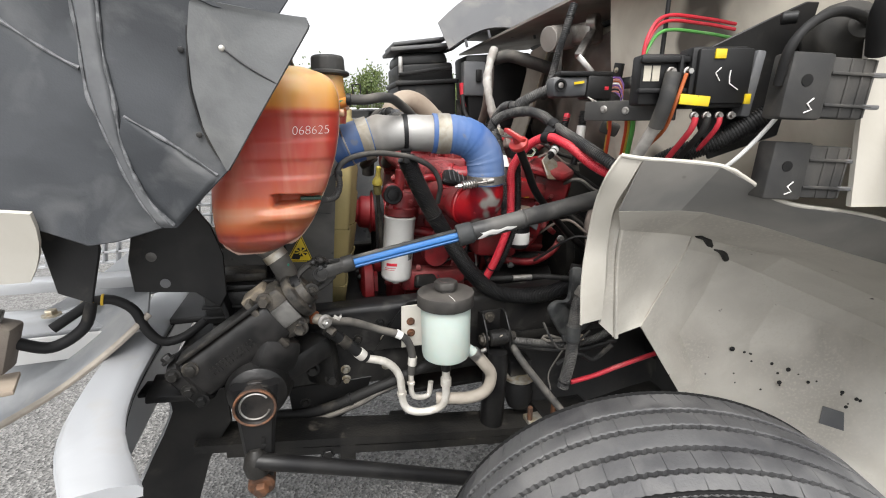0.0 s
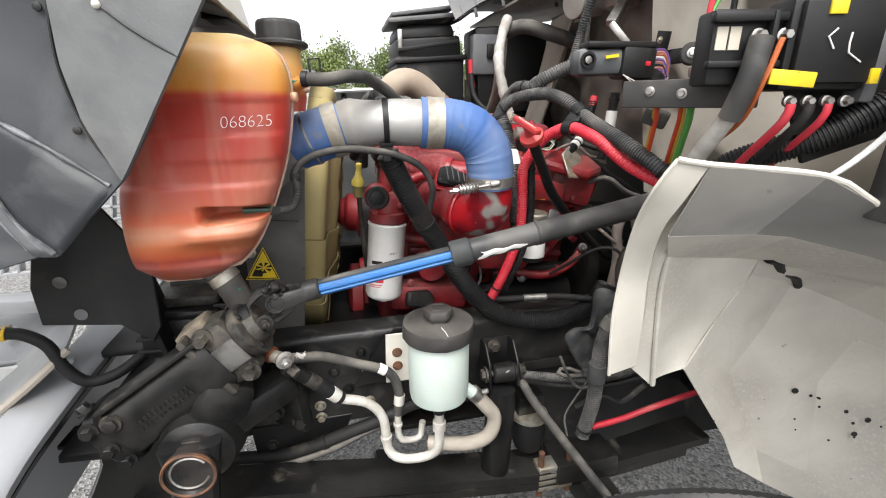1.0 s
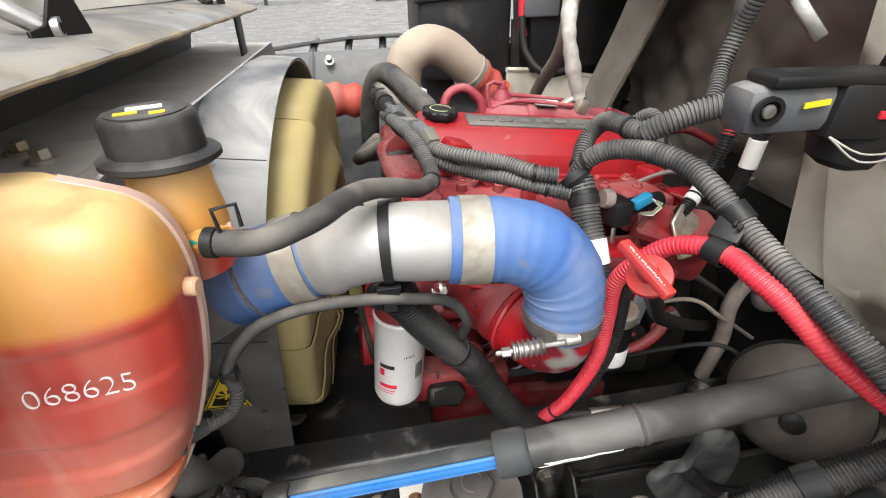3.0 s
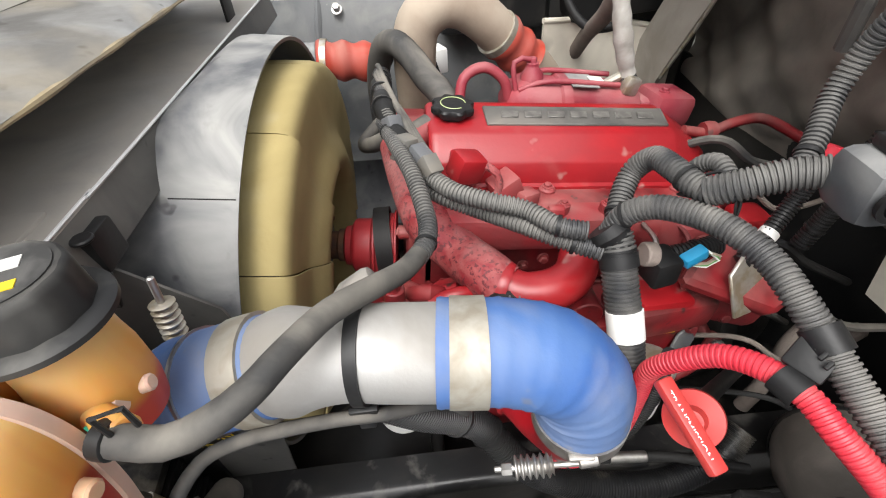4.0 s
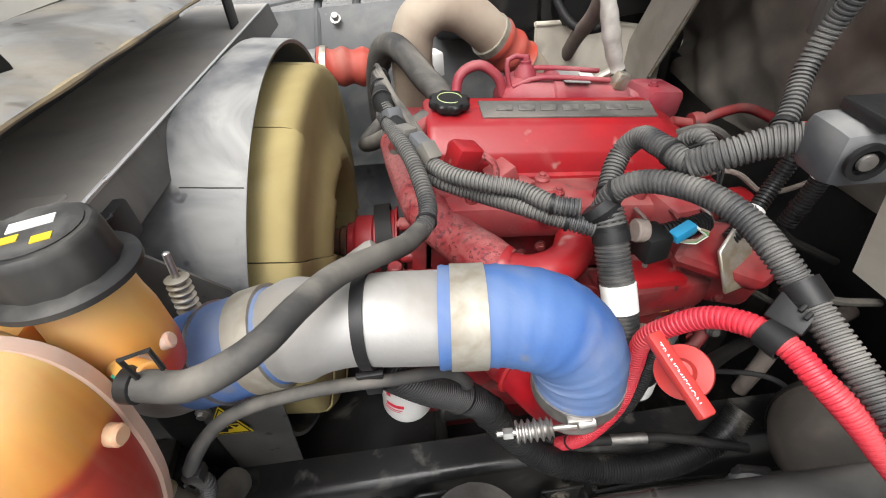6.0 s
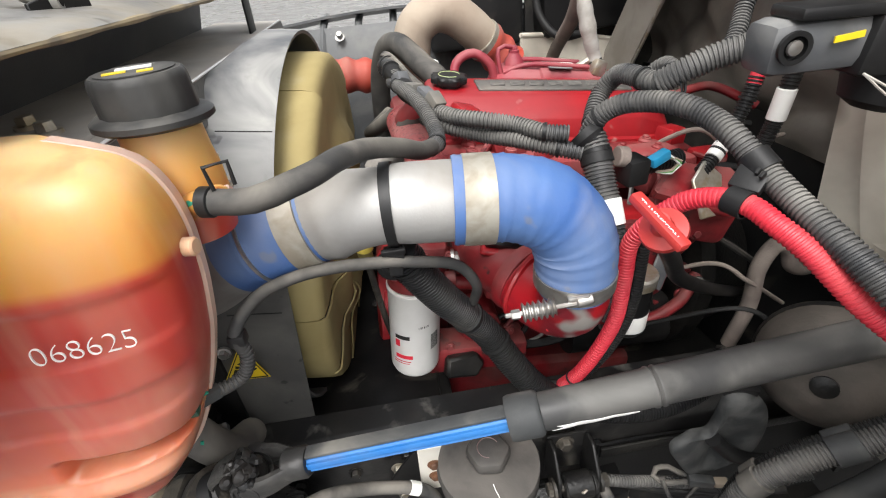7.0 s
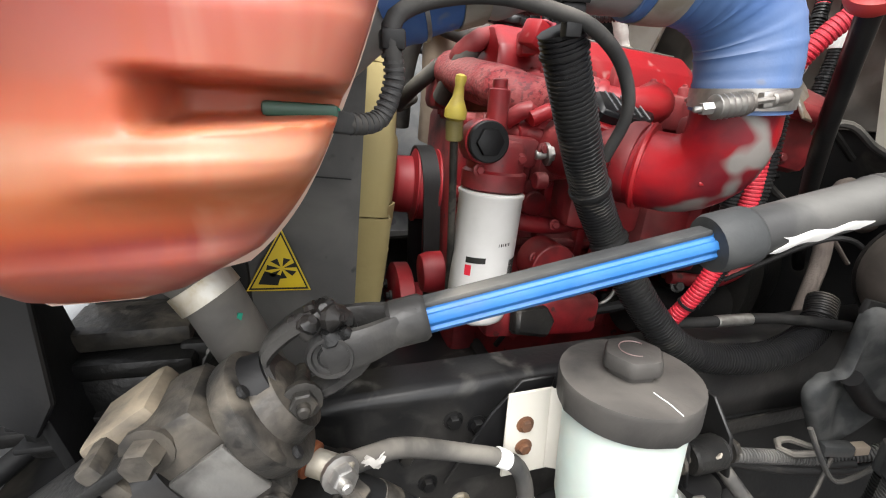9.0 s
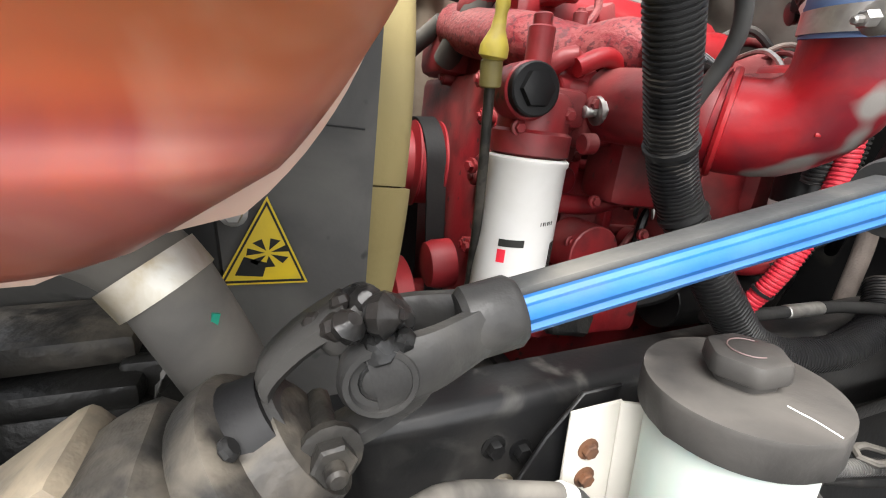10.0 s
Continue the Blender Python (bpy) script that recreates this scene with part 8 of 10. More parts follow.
# black bracket under the liner
kb = thing("hood_bracket", (-0.70, 1.64, 1.1), "black stamped bracket with two holes beside the tank", "bracket")
g = Geo().prism([(-0.799, 1.168), (-0.66, 1.152), (-0.636, 1.13), (-0.605, 1.105), (-0.585, 1.14), (-0.58, 1.25), (-0.60, 1.33), (-0.645, 1.405), (-0.70, 1.42), (-0.765, 1.38), (-0.80, 1.25)], 0.008, pose(0, 1.648, 0, 90, 0, 0), 0.002)
part("plate", g, paint_black, kb)
for x, z in ((-0.746, 1.258), (-0.725, 1.185)):
    part("hole_plug", Geo().lathe([(0.012, 0), (0.0125, 0.0012), (0.003, 0.0014)], (x, 1.6395, z), (0, -1, 0), 16), plate_worn if z > 1.2 else plastic_grey, kb)
part("arm", Geo().hull((-0.64, 1.7, 1.3), (-0.58, 1.7, 1.0), (0.1, 0.012)), plastic_black, kb)
part("liner_drop", Geo().prism([(-0.885, 1.23), (-0.827, 1.2), (-0.79, 1.32), (-0.79, 1.42), (-0.9, 1.42)], 0.01, pose(0, 1.5, 0, 90, 0, 0), 0.002), plastic_black, kb)

# rubber mount block and cross member under the tank
mb = thing("mount_block", (-0.56, 1.76, 1.03), "black ribbed rubber mount block beneath the tank", "mount")
part("body", Geo().box((-0.575, 1.775, 1.07), (0.18, 0.13, 0.1), (0, 3, 0), 0.014), cast_black, mb)
part("ledge", Geo().box((-0.572, 1.77, 1.127), (0.17, 0.12, 0.022), (0, 3, 0), 0.008), cast_black, mb, "dusty upper ledge")
part("cap_plate", Geo().box((-0.56, 1.78, 1.15), (0.13, 0.09, 0.026), (0, 3, 4), 0.01), gear_dust, mb, "cap caked with tan dust")
for k in range(2):
    part("rubber_layer", Geo().box((-0.575, 1.77, 1.045 + 0.03 * k), (0.188, 0.138, 0.008), (0, 3, 0), 0.003), rubber_black, mb)
part("side_rib", Geo().hull((-0.48, 1.74, 1.03), (-0.475, 1.74, 1.14), (0.02, 0.06), 0.006), cast_black, mb)
part("crumpled_foil", Geo().sheet(lambda u, v: vec((-0.475 + 0.05 * u, 1.7 + 0.04 * v + 0.006 * np.sin(9 * u), 1.125 + 0.022 * np.sin(3.1 * u) + 0.007 * np.sin(13 * v + 7 * u))), 10, 8, 0.001), plate_worn, mb, "scrap of crumpled clear film", smooth=25)
cm = thing("front_crossmember", (-0.75, 2.2, 0.8), "black steel cross member at the frame front", "cross member")
part("beam", Geo().box((-0.72, 2.18, 0.84), (0.12, 0.95, 0.14), bevel=0.01), paint_black, cm)
part("top", Geo().box((-0.62, 2.0, 1.03), (0.3, 0.5, 0.02), bevel=0.005), paint_black, cm)

# bumper
bu = thing("front_bumper", (-1.0, 2.1, 0.5), "silver painted wrap-around front bumper", "bumper")
line = spline([(-0.655, 1.14, 0.985), (-0.735, 1.3, 0.99), (-0.772, 1.45, 0.99), (-0.79, 1.65, 0.99), (-0.795, 1.95, 1.0), (-0.83, 2.4, 1.0), (-0.82, 2.8, 1.0), (-0.74, 3.15, 0.98)], 0.05)
top = [[(q[0] - 0.115, q[1] - 0.01, q[2] - 0.014), (q[0] - 0.105, q[1], q[2] + 0.003), (q[0] - 0.05, q[1], q[2] + 0.009), (q[0] - 0.008, q[1], q[2] + 0.005), (q[0], q[1], q[2] - 0.003), (q[0] - 0.003, q[1], q[2] - 0.02), (q[0] - 0.11, q[1], q[2] - 0.03)] for q in line]
part("shell", Geo().rings(top), bumper_silver, bu, smooth=45)
part("face", Geo().rings([[(q[0] - 0.12, q[1] - 0.01, q[2] - 0.02), (q[0] - 0.11, q[1], q[2] - 0.02), (q[0] - 0.11, q[1], q[2] - 0.32), (q[0] - 0.12, q[1] - 0.01, q[2] - 0.32)] for q in line]), bumper_silver, bu, smooth=45)
part("inner_flange", Geo().rings([[(q[0] - 0.012, q[1], q[2] - 0.022), (q[0] - 0.002, q[1], q[2] - 0.022), (q[0] - 0.02, q[1], q[2] - 0.055), (q[0] - 0.03, q[1], q[2] - 0.055)] for q in line]), plastic_black, bu, "black inner flange", smooth=45)

# ---- cab: cowl, firewall, boxes ----
cab = thing("truck_cab", (1.2, 2.1, 0.9), "cream truck cab front with cowl and firewall", "cab")
part("cowl_side", Geo().sheet(lambda u, v: patch([
    [(0.66, 1.84, 1.98), (0.68, 1.83, 1.75), (0.70, 1.80, 1.5), (0.80, 1.72, 1.15), (0.95, 1.62, 0.85)],
    [(0.70, 1.68, 1.98), (0.70, 1.66, 1.75), (0.72, 1.62, 1.5), (0.82, 1.58, 1.15), (0.95, 1.52, 0.85)],
    [(0.76, 1.38, 1.98), (0.76, 1.36, 1.75), (0.77, 1.34, 1.5), (0.9, 1.43, 1.25), (1.0, 1.52, 0.85)],
    [(0.80, 1.05, 1.98), (0.79, 1.02, 1.75), (0.80, 1.0, 1.5), (1.4, 1.04, 1.32), (1.6, 1.1, 1.15)],
    [(0.82, 0.8, 1.98), (0.81, 0.78, 1.75), (0.82, 0.76, 1.5), (1.5, 0.8, 1.3), (1.7, 0.82, 1.12)]], u, v), 24, 24, 0.008), cowl_cream, cab, smooth=60)
part("cab_corner", Geo().sheet(lambda u, v: vec((0.668 + 0.06 * v + 0.6 * u, 1.046 - 0.14 * u - 0.03 * u * u, 1.74 - 0.33 * v)), 10, 8, 0.012), cream_paint, cab, "cream painted cab corner", smooth=60)
part("door_post", Geo().box((1.35, 0.86, 1.75), (1.0, 0.06, 1.7), bevel=0.02), cream_paint, cab)
part("firewall", Geo().box((1.02, 2.3, 1.35), (0.05, 1.5, 1.3), bevel=0.01), cream_paint, cab)
part("cowl_shelf", Geo().sheet(lambda u, v: vec((0.58 + 0.47 * v - 0.04 * (1 - u) * (1 - v), 1.24 + 2.01 * u, 1.99 + 0.05 * v)), 16, 6, 0.01), surface("cowl_dirty", (0.3, 0.28, 0.25), 0.6, other=(0.22, 0.2, 0.18), scale=5, dust=DUST, dust_share=0.3, bump=0.3), cab, "dusty underside of the cowl shelf", smooth=50)
part("windscreen_base", Geo().box((1.1, 2.0, 2.1), (0.2, 2.3, 0.2), bevel=0.03), plastic_black, cab)
part("roof_block", Geo().box((1.9, 2.05, 2.4), (1.4, 2.3, 0.9), bevel=0.08), cream_paint, cab)

bl = thing("firewall_blanket", (0.85, 2.25, 1.2), "dark brown quilted heat blanket on the firewall", "insulation")
def quilt(u, v):
    y = 1.66 + 1.15 * u
    z = 1.36 + 0.55 * v
    return vec((0.80 + 0.05 * np.sin(7 * u + 3 * v) * 0.5 + 0.012 * np.sin(31 * u) * np.sin(23 * v) + 0.06 * (1 - v) + 0.05 * (u > 0.6) * (u - 0.6) - 0.022 * abs(np.sin(5 * u + 4.5 * v + 0.8 * np.sin(6 * v))) + 0.015 * abs(np.sin(8 * u - 5 * v + 1.0)), y, z))
part("blanket", Geo().sheet(quilt, 70, 60, 0.01), blanket_dark, bl, smooth=70)
part("strip", Geo().sheet(lambda u, v: vec((0.72 + 0.008 * np.sin(5 * u), 2.35 + 0.30 * u + (0.19 + 0.04 * u) * v, 1.93 - 0.55 * u - (0.02 + 0.04 * u) * v)), 14, 6, 0.012), surface("strip_tan", (0.34, 0.31, 0.27), 0.7, other=(0.26, 0.235, 0.2), scale=8, dust=(0.34, 0.3, 0.25), dust_share=0.4, bump=0.3), bl, "tan trim strip", smooth=60)
# black sheet below the blanket, added to paint in the bay's deep shade
part("lower_shade_sheet", Geo().sheet(lambda u, v: vec((0.87 + 0.02 * np.sin(9 * u), 1.66 + 1.15 * u, 0.7 + 0.72 * v)), 12, 10, 0.01), plastic_black, bl, "black sheet added for the deep shade low in the bay", smooth=60)
part("edge_wire", Geo().tube([(0.712, 2.345, 1.9), (0.712, 2.42, 1.76), (0.714, 2.52, 1.58), (0.714, 2.62, 1.42)], 0.005, 6), zinc, bl)

# black cowl bracket plate with a slot
cb = thing("cowl_bracket", (0.63, 1.70, 1.66), "black slotted bracket on the cream cowl", "bracket")
part("plate", Geo().box((0.65, 1.68, 1.70), (0.012, 0.1, 0.035), (0, 0, 0), 0.002), paint_black, cb)
part("tab", Geo().box((0.64, 1.735, 1.738), (0.012, 0.04, 0.05), (10, 0, 0), 0.002), paint_black, cb)
part("bolt", Geo().bolt((0.633, 1.735, 1.742), (-1, 0, 0), 0.006, 0.006), zinc, cb)

# connector block on the harness
cn = thing("harness_connector", (0.47, 1.70, 1.62), "large grey-black bulkhead connector with a yellow paint dash", "connector")
g = Geo().box((0.447, 1.715, 1.685), (0.12, 0.066, 0.062), (0, -2, -7), 0.016)
part("body", g, surface("connector_grey", (0.05, 0.053, 0.058), 0.42, other=(0.08, 0.083, 0.088), dust=(0.28, 0.275, 0.26), dust_share=0.55, bump=0.2), cn)
part("rear_body", Geo().box((0.535, 1.70, 1.682), (0.085, 0.075, 0.072), (0, 3, -7), 0.01).box((0.49, 1.70, 1.722), (0.17, 0.06, 0.014), (0, 0, -7), 0.004), plastic_black, cn)
part("screw_well", Geo().lathe([(0.012, -0.004), (0.0185, -0.002), (0.0185, 0.003), (0.013, 0.003), (0.013, -0.004)], (0.405, 1.682, 1.688), (-0.15, -1, 0), 22), plastic_black, cn)
part("screw", Geo().lathe([(0.009, 0), (0.008, 0.003), (0.003, 0.004)], (0.405, 1.682, 1.688), (-0.15, -1, 0), 14), steel, cn)
part("paint_dash", Geo().box((0.462, 1.6735, 1.696), (0.032, 0.002, 0.007), (0, -8, -7), 0), label_yellow, cn, "yellow paint dash")
part("red_lock", Geo().box((0.55, 1.66, 1.68), (0.012, 0.006, 0.01), (0, 0, -7), 0.001), label_red, cn)
for k in range(9):
    m = (wire_violet, wire_pink, wire_orange, label_white, wire_violet, wire_pink, plastic_black, wire_pink, wire_violet)[k]
    z = 1.71 - 0.006 * k
    part("wire", Geo().tube([(0.575, 1.69 + 0.004 * (k % 3), z), (0.61, 1.685, z + 0.004), (0.625, 1.68 + 0.006 * (k % 2), z - 0.03 - 0.002 * k), (0.60, 1.69, z - 0.06)], 0.0028, 6), m, cn)
for k in range(2):
    part("wire", Geo().tube([(0.49, 1.665, 1.655), (0.53, 1.65, 1.635 - 0.01 * k), (0.59, 1.655, 1.632 - 0.008 * k), (0.62, 1.67, 1.65)], 0.0014, 5), pipe_white, cn)
part("boot", Geo().lathe([(0.02, -0.02), (0.04, -0.01), (0.05, 0.02), (0.045, 0.05), (0.03, 0.06)], (0.575, 1.71, 1.612), (0.2, 0, 1), 20), rubber_black, cn)

# relay and fuse boxes beside the cowl
def relay(at, size, turn, name, label, slots):
    t = thing(name, (at[0], at[1], at[2] - size[2] / 2), label, "fuse box", "boxes on the cowl")
    M = pose(*at, *turn)
    return t, M
t, M = relay((0.44, 1.225, 1.655), (0.17, 0.07, 0.13), (0, 0, -15), "power_distribution_box", "black fuse box with yellow tape and red terminals", 0)
g = Geo().box((0.05, 0, 0.012), (0.12, 0.06, 0.12), bevel=0.008, m=M).box((-0.055, 0.01, 0.01), (0.10, 0.05, 0.1), bevel=0.006, m=M)
part("body", g, plastic_black, t)
part("cover", Geo().box((0.055, -0.034, 0.014), (0.11, 0.014, 0.105), bevel=0.005, m=M), plastic_black, t)
part("yellow_tape", Geo().box((-0.0, -0.0415, -0.032), (0.062, 0.004, 0.02), (0, 5, 0), 0.001, m=M), label_yellow, t, "yellow tape")
part("yellow_tape", Geo().box((0.04, -0.0415, 0.056), (0.022, 0.006, 0.018), (0, 0, 0), 0.001, m=M), label_yellow, t, "yellow tape")
part("yellow_tape", Geo().box((0.108, -0.0415, -0.03), (0.012, 0.006, 0.02), (0, 0, 0), 0.001, m=M), label_yellow, t, "yellow tape")
for x in (-0.092, -0.074):
    part("label", Geo().box((x, -0.0165, 0.022), (0.015, 0.002, 0.03), (0, 0, 0), 0, m=M), far_beige, t, "small faded beige label")
part("frame_bar", Geo().box((-0.06, -0.02, 0.048), (0.1, 0.016, 0.012), (0, 0, 0), 0.003, m=M).box((-0.06, -0.02, -0.012), (0.1, 0.014, 0.01), (0, 0, 0), 0.003, m=M).box((-0.028, -0.022, 0.02), (0.008, 0.016, 0.07), (0, 0, 0), 0.002, m=M), plastic_black, t)
for x in (-0.045, -0.01):
    part("stud", Geo().bolt(M @ Vector((x, -0.02, 0.025)), M.to_3x3() @ Vector((0, -1, 0)), 0.0065, 0.014), steel, t)
for k in range(4):
    x = 0.01 + 0.026 * k
    part("terminal", Geo().bolt(M @ Vector((x, -0.03, -0.062)), M.to_3x3() @ Vector((0, -1, 0)), 0.0055, 0.01), steel, t)
for k, (m, r) in enumerate(((cable_red, 0.0065), (rubber_black, 0.007), (cable_red, 0.0055))):
    x = 0.01 + 0.026 * k
    part("lead", Geo().tube([M @ Vector((x, -0.036, -0.066)), M @ Vector((x - 0.002, -0.03, -0.09)), M @ Vector((x - 0.01, 0.03, -0.15)), M @ Vector((x - 0.015, 0.1, -0.22))], r, 10), m, t)
part("side_bracket", Geo().box((0.128, 0.0, 0.0), (0.02, 0.05, 0.13), (0, 6, 0), 0.004, m=M), plastic_grey, t)
g = Geo().tube([M @ Vector((-0.045, -0.03, 0.02)), M @ Vector((-0.055, -0.036, -0.03)), M @ Vector((-0.06, -0.015, -0.085))], 0.016, 12)
part("cable_boot", g, hose_grey, t)
part("cable", Geo().tube([M @ Vector((-0.06, -0.015, -0.08)), M @ Vector((-0.07, 0.03, -0.14)), M @ Vector((-0.08, 0.1, -0.22))], 0.0135, 12), wrap_silver, t, "thick white cable")
part("wire", Geo().tube([M @ Vector((-0.02, -0.035, 0.02)), M @ Vector((-0.035, -0.034, -0.04)), M @ Vector((-0.034, 0.0, -0.09)), M @ Vector((-0.045, 0.05, -0.13))], 0.004, 8), wire_orange, t)
wire_yellow = surface("wire_yellow", (0.5, 0.33, 0.04), 0.5)
wire_scarlet = surface("wire_scarlet", (0.5, 0.06, 0.02), 0.45)
for m, r, dx, dy in ((wire_scarlet, 0.0042, 0.0, 0.0), (wire_yellow, 0.0034, 0.004, 0.012), (wire_scarlet, 0.0042, 0.024, -0.03), (wire_yellow, 0.003, 0.028, -0.034), (wire_green, 0.0058, 0.03, -0.046)):
    part("wire", Geo().tube([(0.362 + dx, 1.368 + dy, 1.60), (0.378 + dx, 1.385 + dy, 1.565), (0.40 + dx, 1.42 + dy, 1.52), (0.43 + dx, 1.47 + dy, 1.45)], r, 8), m, t)
part("arm", Geo().hull((0.318, 1.404, 1.606), (0.43, 1.232, 1.606), (0.012, 0.045), 0.003), relay_grey, t)
for q in ((0.339, 1.36, 1.61), (0.367, 1.317, 1.606)):
    part("arm_bolt", Geo().bolt(q, (-0.84, -0.54, 0), 0.0058, 0.006), steel, t)
part("taped_plug", Geo().box((0.392, 1.405, 1.566), (0.045, 0.03, 0.03), (10, 20, -40), 0.006), smudge_dark, t)
part("pen_mark", Geo().tube([M @ Vector((0.045, -0.0425, 0.03)), M @ Vector((0.035, -0.0425, 0.02)), M @ Vector((0.045, -0.0425, 0.005))], 0.0012, 5), marker_white, t)
part("pen_mark", Geo().tube([M @ Vector((0.065, -0.0425, 0.025)), M @ Vector((0.066, -0.0425, 0.0)), M @ Vector((0.085, -0.0425, -0.012))], 0.0012, 5), marker_white, t)
hose("harness_sleeve", [(0.42, 1.36, 1.41), (0.46, 1.29, 1.49), (0.53, 1.21, 1.54), (0.60, 1.15, 1.60)], 0.022, conduit_black, "black corrugated sleeve behind the fuse box", "wiring sleeves", "wiring", True)
hose("sensor_wire", [(0.49, 1.22, 1.43), (0.53, 1.15, 1.51), (0.585, 1.12, 1.6), (0.58, 1.11, 1.64)], 0.0045, label_white, "thin white wire beside the relay box", "loose wires", "wire", sides=8)

for at, turn, lab in (((0.575, 1.06, 1.64), (0, 3, -14), "grey-black relay module with a round hole"), ((0.622, 1.10, 1.482), (0, 3, -14), "grey-black ribbed relay module with pen marks")):
    t, M = relay(at, (0.14, 0.05, 0.12), turn, "relay_module", lab, 0)
    g = Geo().box((-0.03, 0, 0), (0.08, 0.05, 0.115), bevel=0.006, m=M).box((0.05, 0.004, 0), (0.09, 0.045, 0.105), bevel=0.005, m=M)
    part("body", g, relay_grey, t)
    # flat disc, its black standing in for the dark inside of a hole
    part("hole", Geo().lathe([(0.0105, -0.003), (0.0105, 0.0008), (0.009, 0.001), (0.002, 0.0009)], M @ Vector((-0.035, -0.0255, 0.01)), M.to_3x3() @ Vector((0, -1, 0)), 20), recess_shade, t)
    for z in (-0.03, 0.025):
        part("rib", Geo().box((0.055, -0.018, z), (0.09, 0.012, 0.006), (0, 0, 0), 0.002, m=M), relay_grey, t)
        part("tongue", Geo().box((0.1, -0.018, z), (0.03, 0.012, 0.008), (0, 0, 0), 0.002, m=M), plastic_grey, t)
    for x in (0.045, 0.07, 0.09):
        part("rib", Geo().box((x, -0.017, 0), (0.004, 0.008, 0.1), (0, 0, 0), 0.001, m=M), relay_grey, t)
    part("pen_mark", Geo().tube([M @ Vector((-0.015, -0.0265, -0.02)), M @ Vector((-0.025, -0.0265, -0.03)), M @ Vector((-0.015, -0.0265, -0.04)), M @ Vector((-0.028, -0.0265, -0.046))], 0.0014, 5), marker_white, t)

bp = thing("cowl_plate", (0.68, 1.2, 1.5), "black gusset plate behind the relay boxes", "bracket")
part("plate", Geo().prism([(0.42, 1.70), (0.62, 1.79), (0.69, 1.82), (0.72, 1.82), (0.68, 1.55), (0.52, 1.5), (0.46, 1.62)], 0.008, pose(0, 1.29, 0, 90, 0, -8) , 0.002), paint_black, bp)
part("clip", Geo().cyl((0.6, 1.17, 1.78), (0.62, 1.15, 1.78), 0.012, 12), plastic_black, bp)
for k, (m, zz) in enumerate(((cable_red, 0.0), (cable_red, 0.012), (wire_green, -0.02))):
    hose("jumper_wire", [(0.43, 1.36, 1.70), (0.44, 1.36, 1.76 + zz), (0.50, 1.38, 1.81 + zz), (0.62, 1.38, 1.81 + zz), (0.70, 1.37, 1.80 + zz)], 0.0042, m, "red or green cable arching across the cowl" if k else "red cable arching across the cowl", "loose wires", "wire", sides=8)
part("rod", Geo().cyl((0.52, 1.404, 1.63), (0.525, 1.404, 2.0), 0.0055, 10), paint_black, thing("prop_rod", (0.52, 1.404, 1.63), "thin black rod up to the cowl", "rod"))
hose("loom_loop", [(0.50, 1.07, 1.645), (0.495, 1.055, 1.705), (0.53, 1.05, 1.747), (0.592, 1.05, 1.768), (0.667, 1.05, 1.755), (0.73, 1.055, 1.72)], 0.0085, rubber_black, "black rubber loom looping over the relay boxes", "engine bay hoses", "wiring", sides=12)
hose("grommet_hose", [(0.66, 1.02, 1.70), (0.62, 1.0, 1.76), (0.63, 0.98, 1.82), (0.68, 0.96, 1.84), (0.74, 0.95, 1.8), (0.77, 0.97, 1.74)], 0.02, rubber_black, "black rubber loom bulging from the cowl", "engine bay hoses", "hose")

# right-hand lower area: boot, brown dome, sleeves near the firewall
bt = thing("rubber_boot", (0.45, 1.6, 0.93), "grey moulded rubber boot below the steering tube", "rubber boot")
SCOOP = [(0.466, 1.113), (0.512, 1.108), (0.555, 1.062), (0.571, 0.99), (0.56, 0.915), (0.512, 0.872), (0.456, 0.862), (0.412, 0.92), (0.386, 0.975), (0.41, 1.0), (0.456, 1.002), (0.463, 1.05)]
mid = vec((0.495, 1.64, 0.965))
edge = spline([(x, 1.64, z) for x, z in SCOOP], 0.008, closed=True)
crease = lambda q, k: 0.012 * np.sin(26 * q[0] + 9 * q[2]) * k * (1 - k) * 4
swell = [[mid + (vec(q) - mid) * k + vec((0, dy + crease(q, k), 0)) for q in edge] for k, dy in ((0.8, 0.014), (0.97, 0.01), (1.0, 0.004), (0.99, -0.004), (0.93, -0.01), (0.75, -0.012), (0.5, -0.004), (0.3, 0.004), (0.08, 0.006))]
part("shell", Geo().rings(swell), surface("boot_dusty", (0.026, 0.028, 0.029), 0.6, other=(0.06, 0.061, 0.06), scale=20, dust=(0.17, 0.17, 0.165), dust_share=0.45, dust_scale=12, bump=0.5, grain=60), bt, smooth=45)
part("flange", Geo().hull((0.466, 1.648, 1.116), (0.525, 1.642, 1.1), (0.012, 0.026), 0.004), rubber_black, bt)
dm = thing("air_canister", (0.62, 1.66, 1.1), "brown dusty round canister near the firewall", "canister")
part("dome", Geo().lathe([(0.11, 0.0), (0.115, 0.01), (0.106, 0.05), (0.074, 0.085), (0.03, 0.1)], (0.672, 1.66, 1.128), (-0.75, -0.6, 0.25), 36), surface("dome_brown", (0.05, 0.043, 0.036), 0.65, other=(0.08, 0.068, 0.058), scale=14, dust=(0.14, 0.12, 0.1), dust_share=0.3, bump=0.4), dm)
part("rim", Geo().lathe([(0.112, -0.004), (0.119, -0.002), (0.1195, 0.006), (0.116, 0.012)], (0.672, 1.66, 1.128), (-0.75, -0.6, 0.25), 40, caps=False), cast_black, dm, "black rolled rim")
part("boss", Geo().lathe([(0.02, 0.094), (0.02, 0.104), (0.012, 0.108), (0.003, 0.108)], (0.672, 1.66, 1.128), (-0.75, -0.6, 0.25), 20), cast_black, dm)
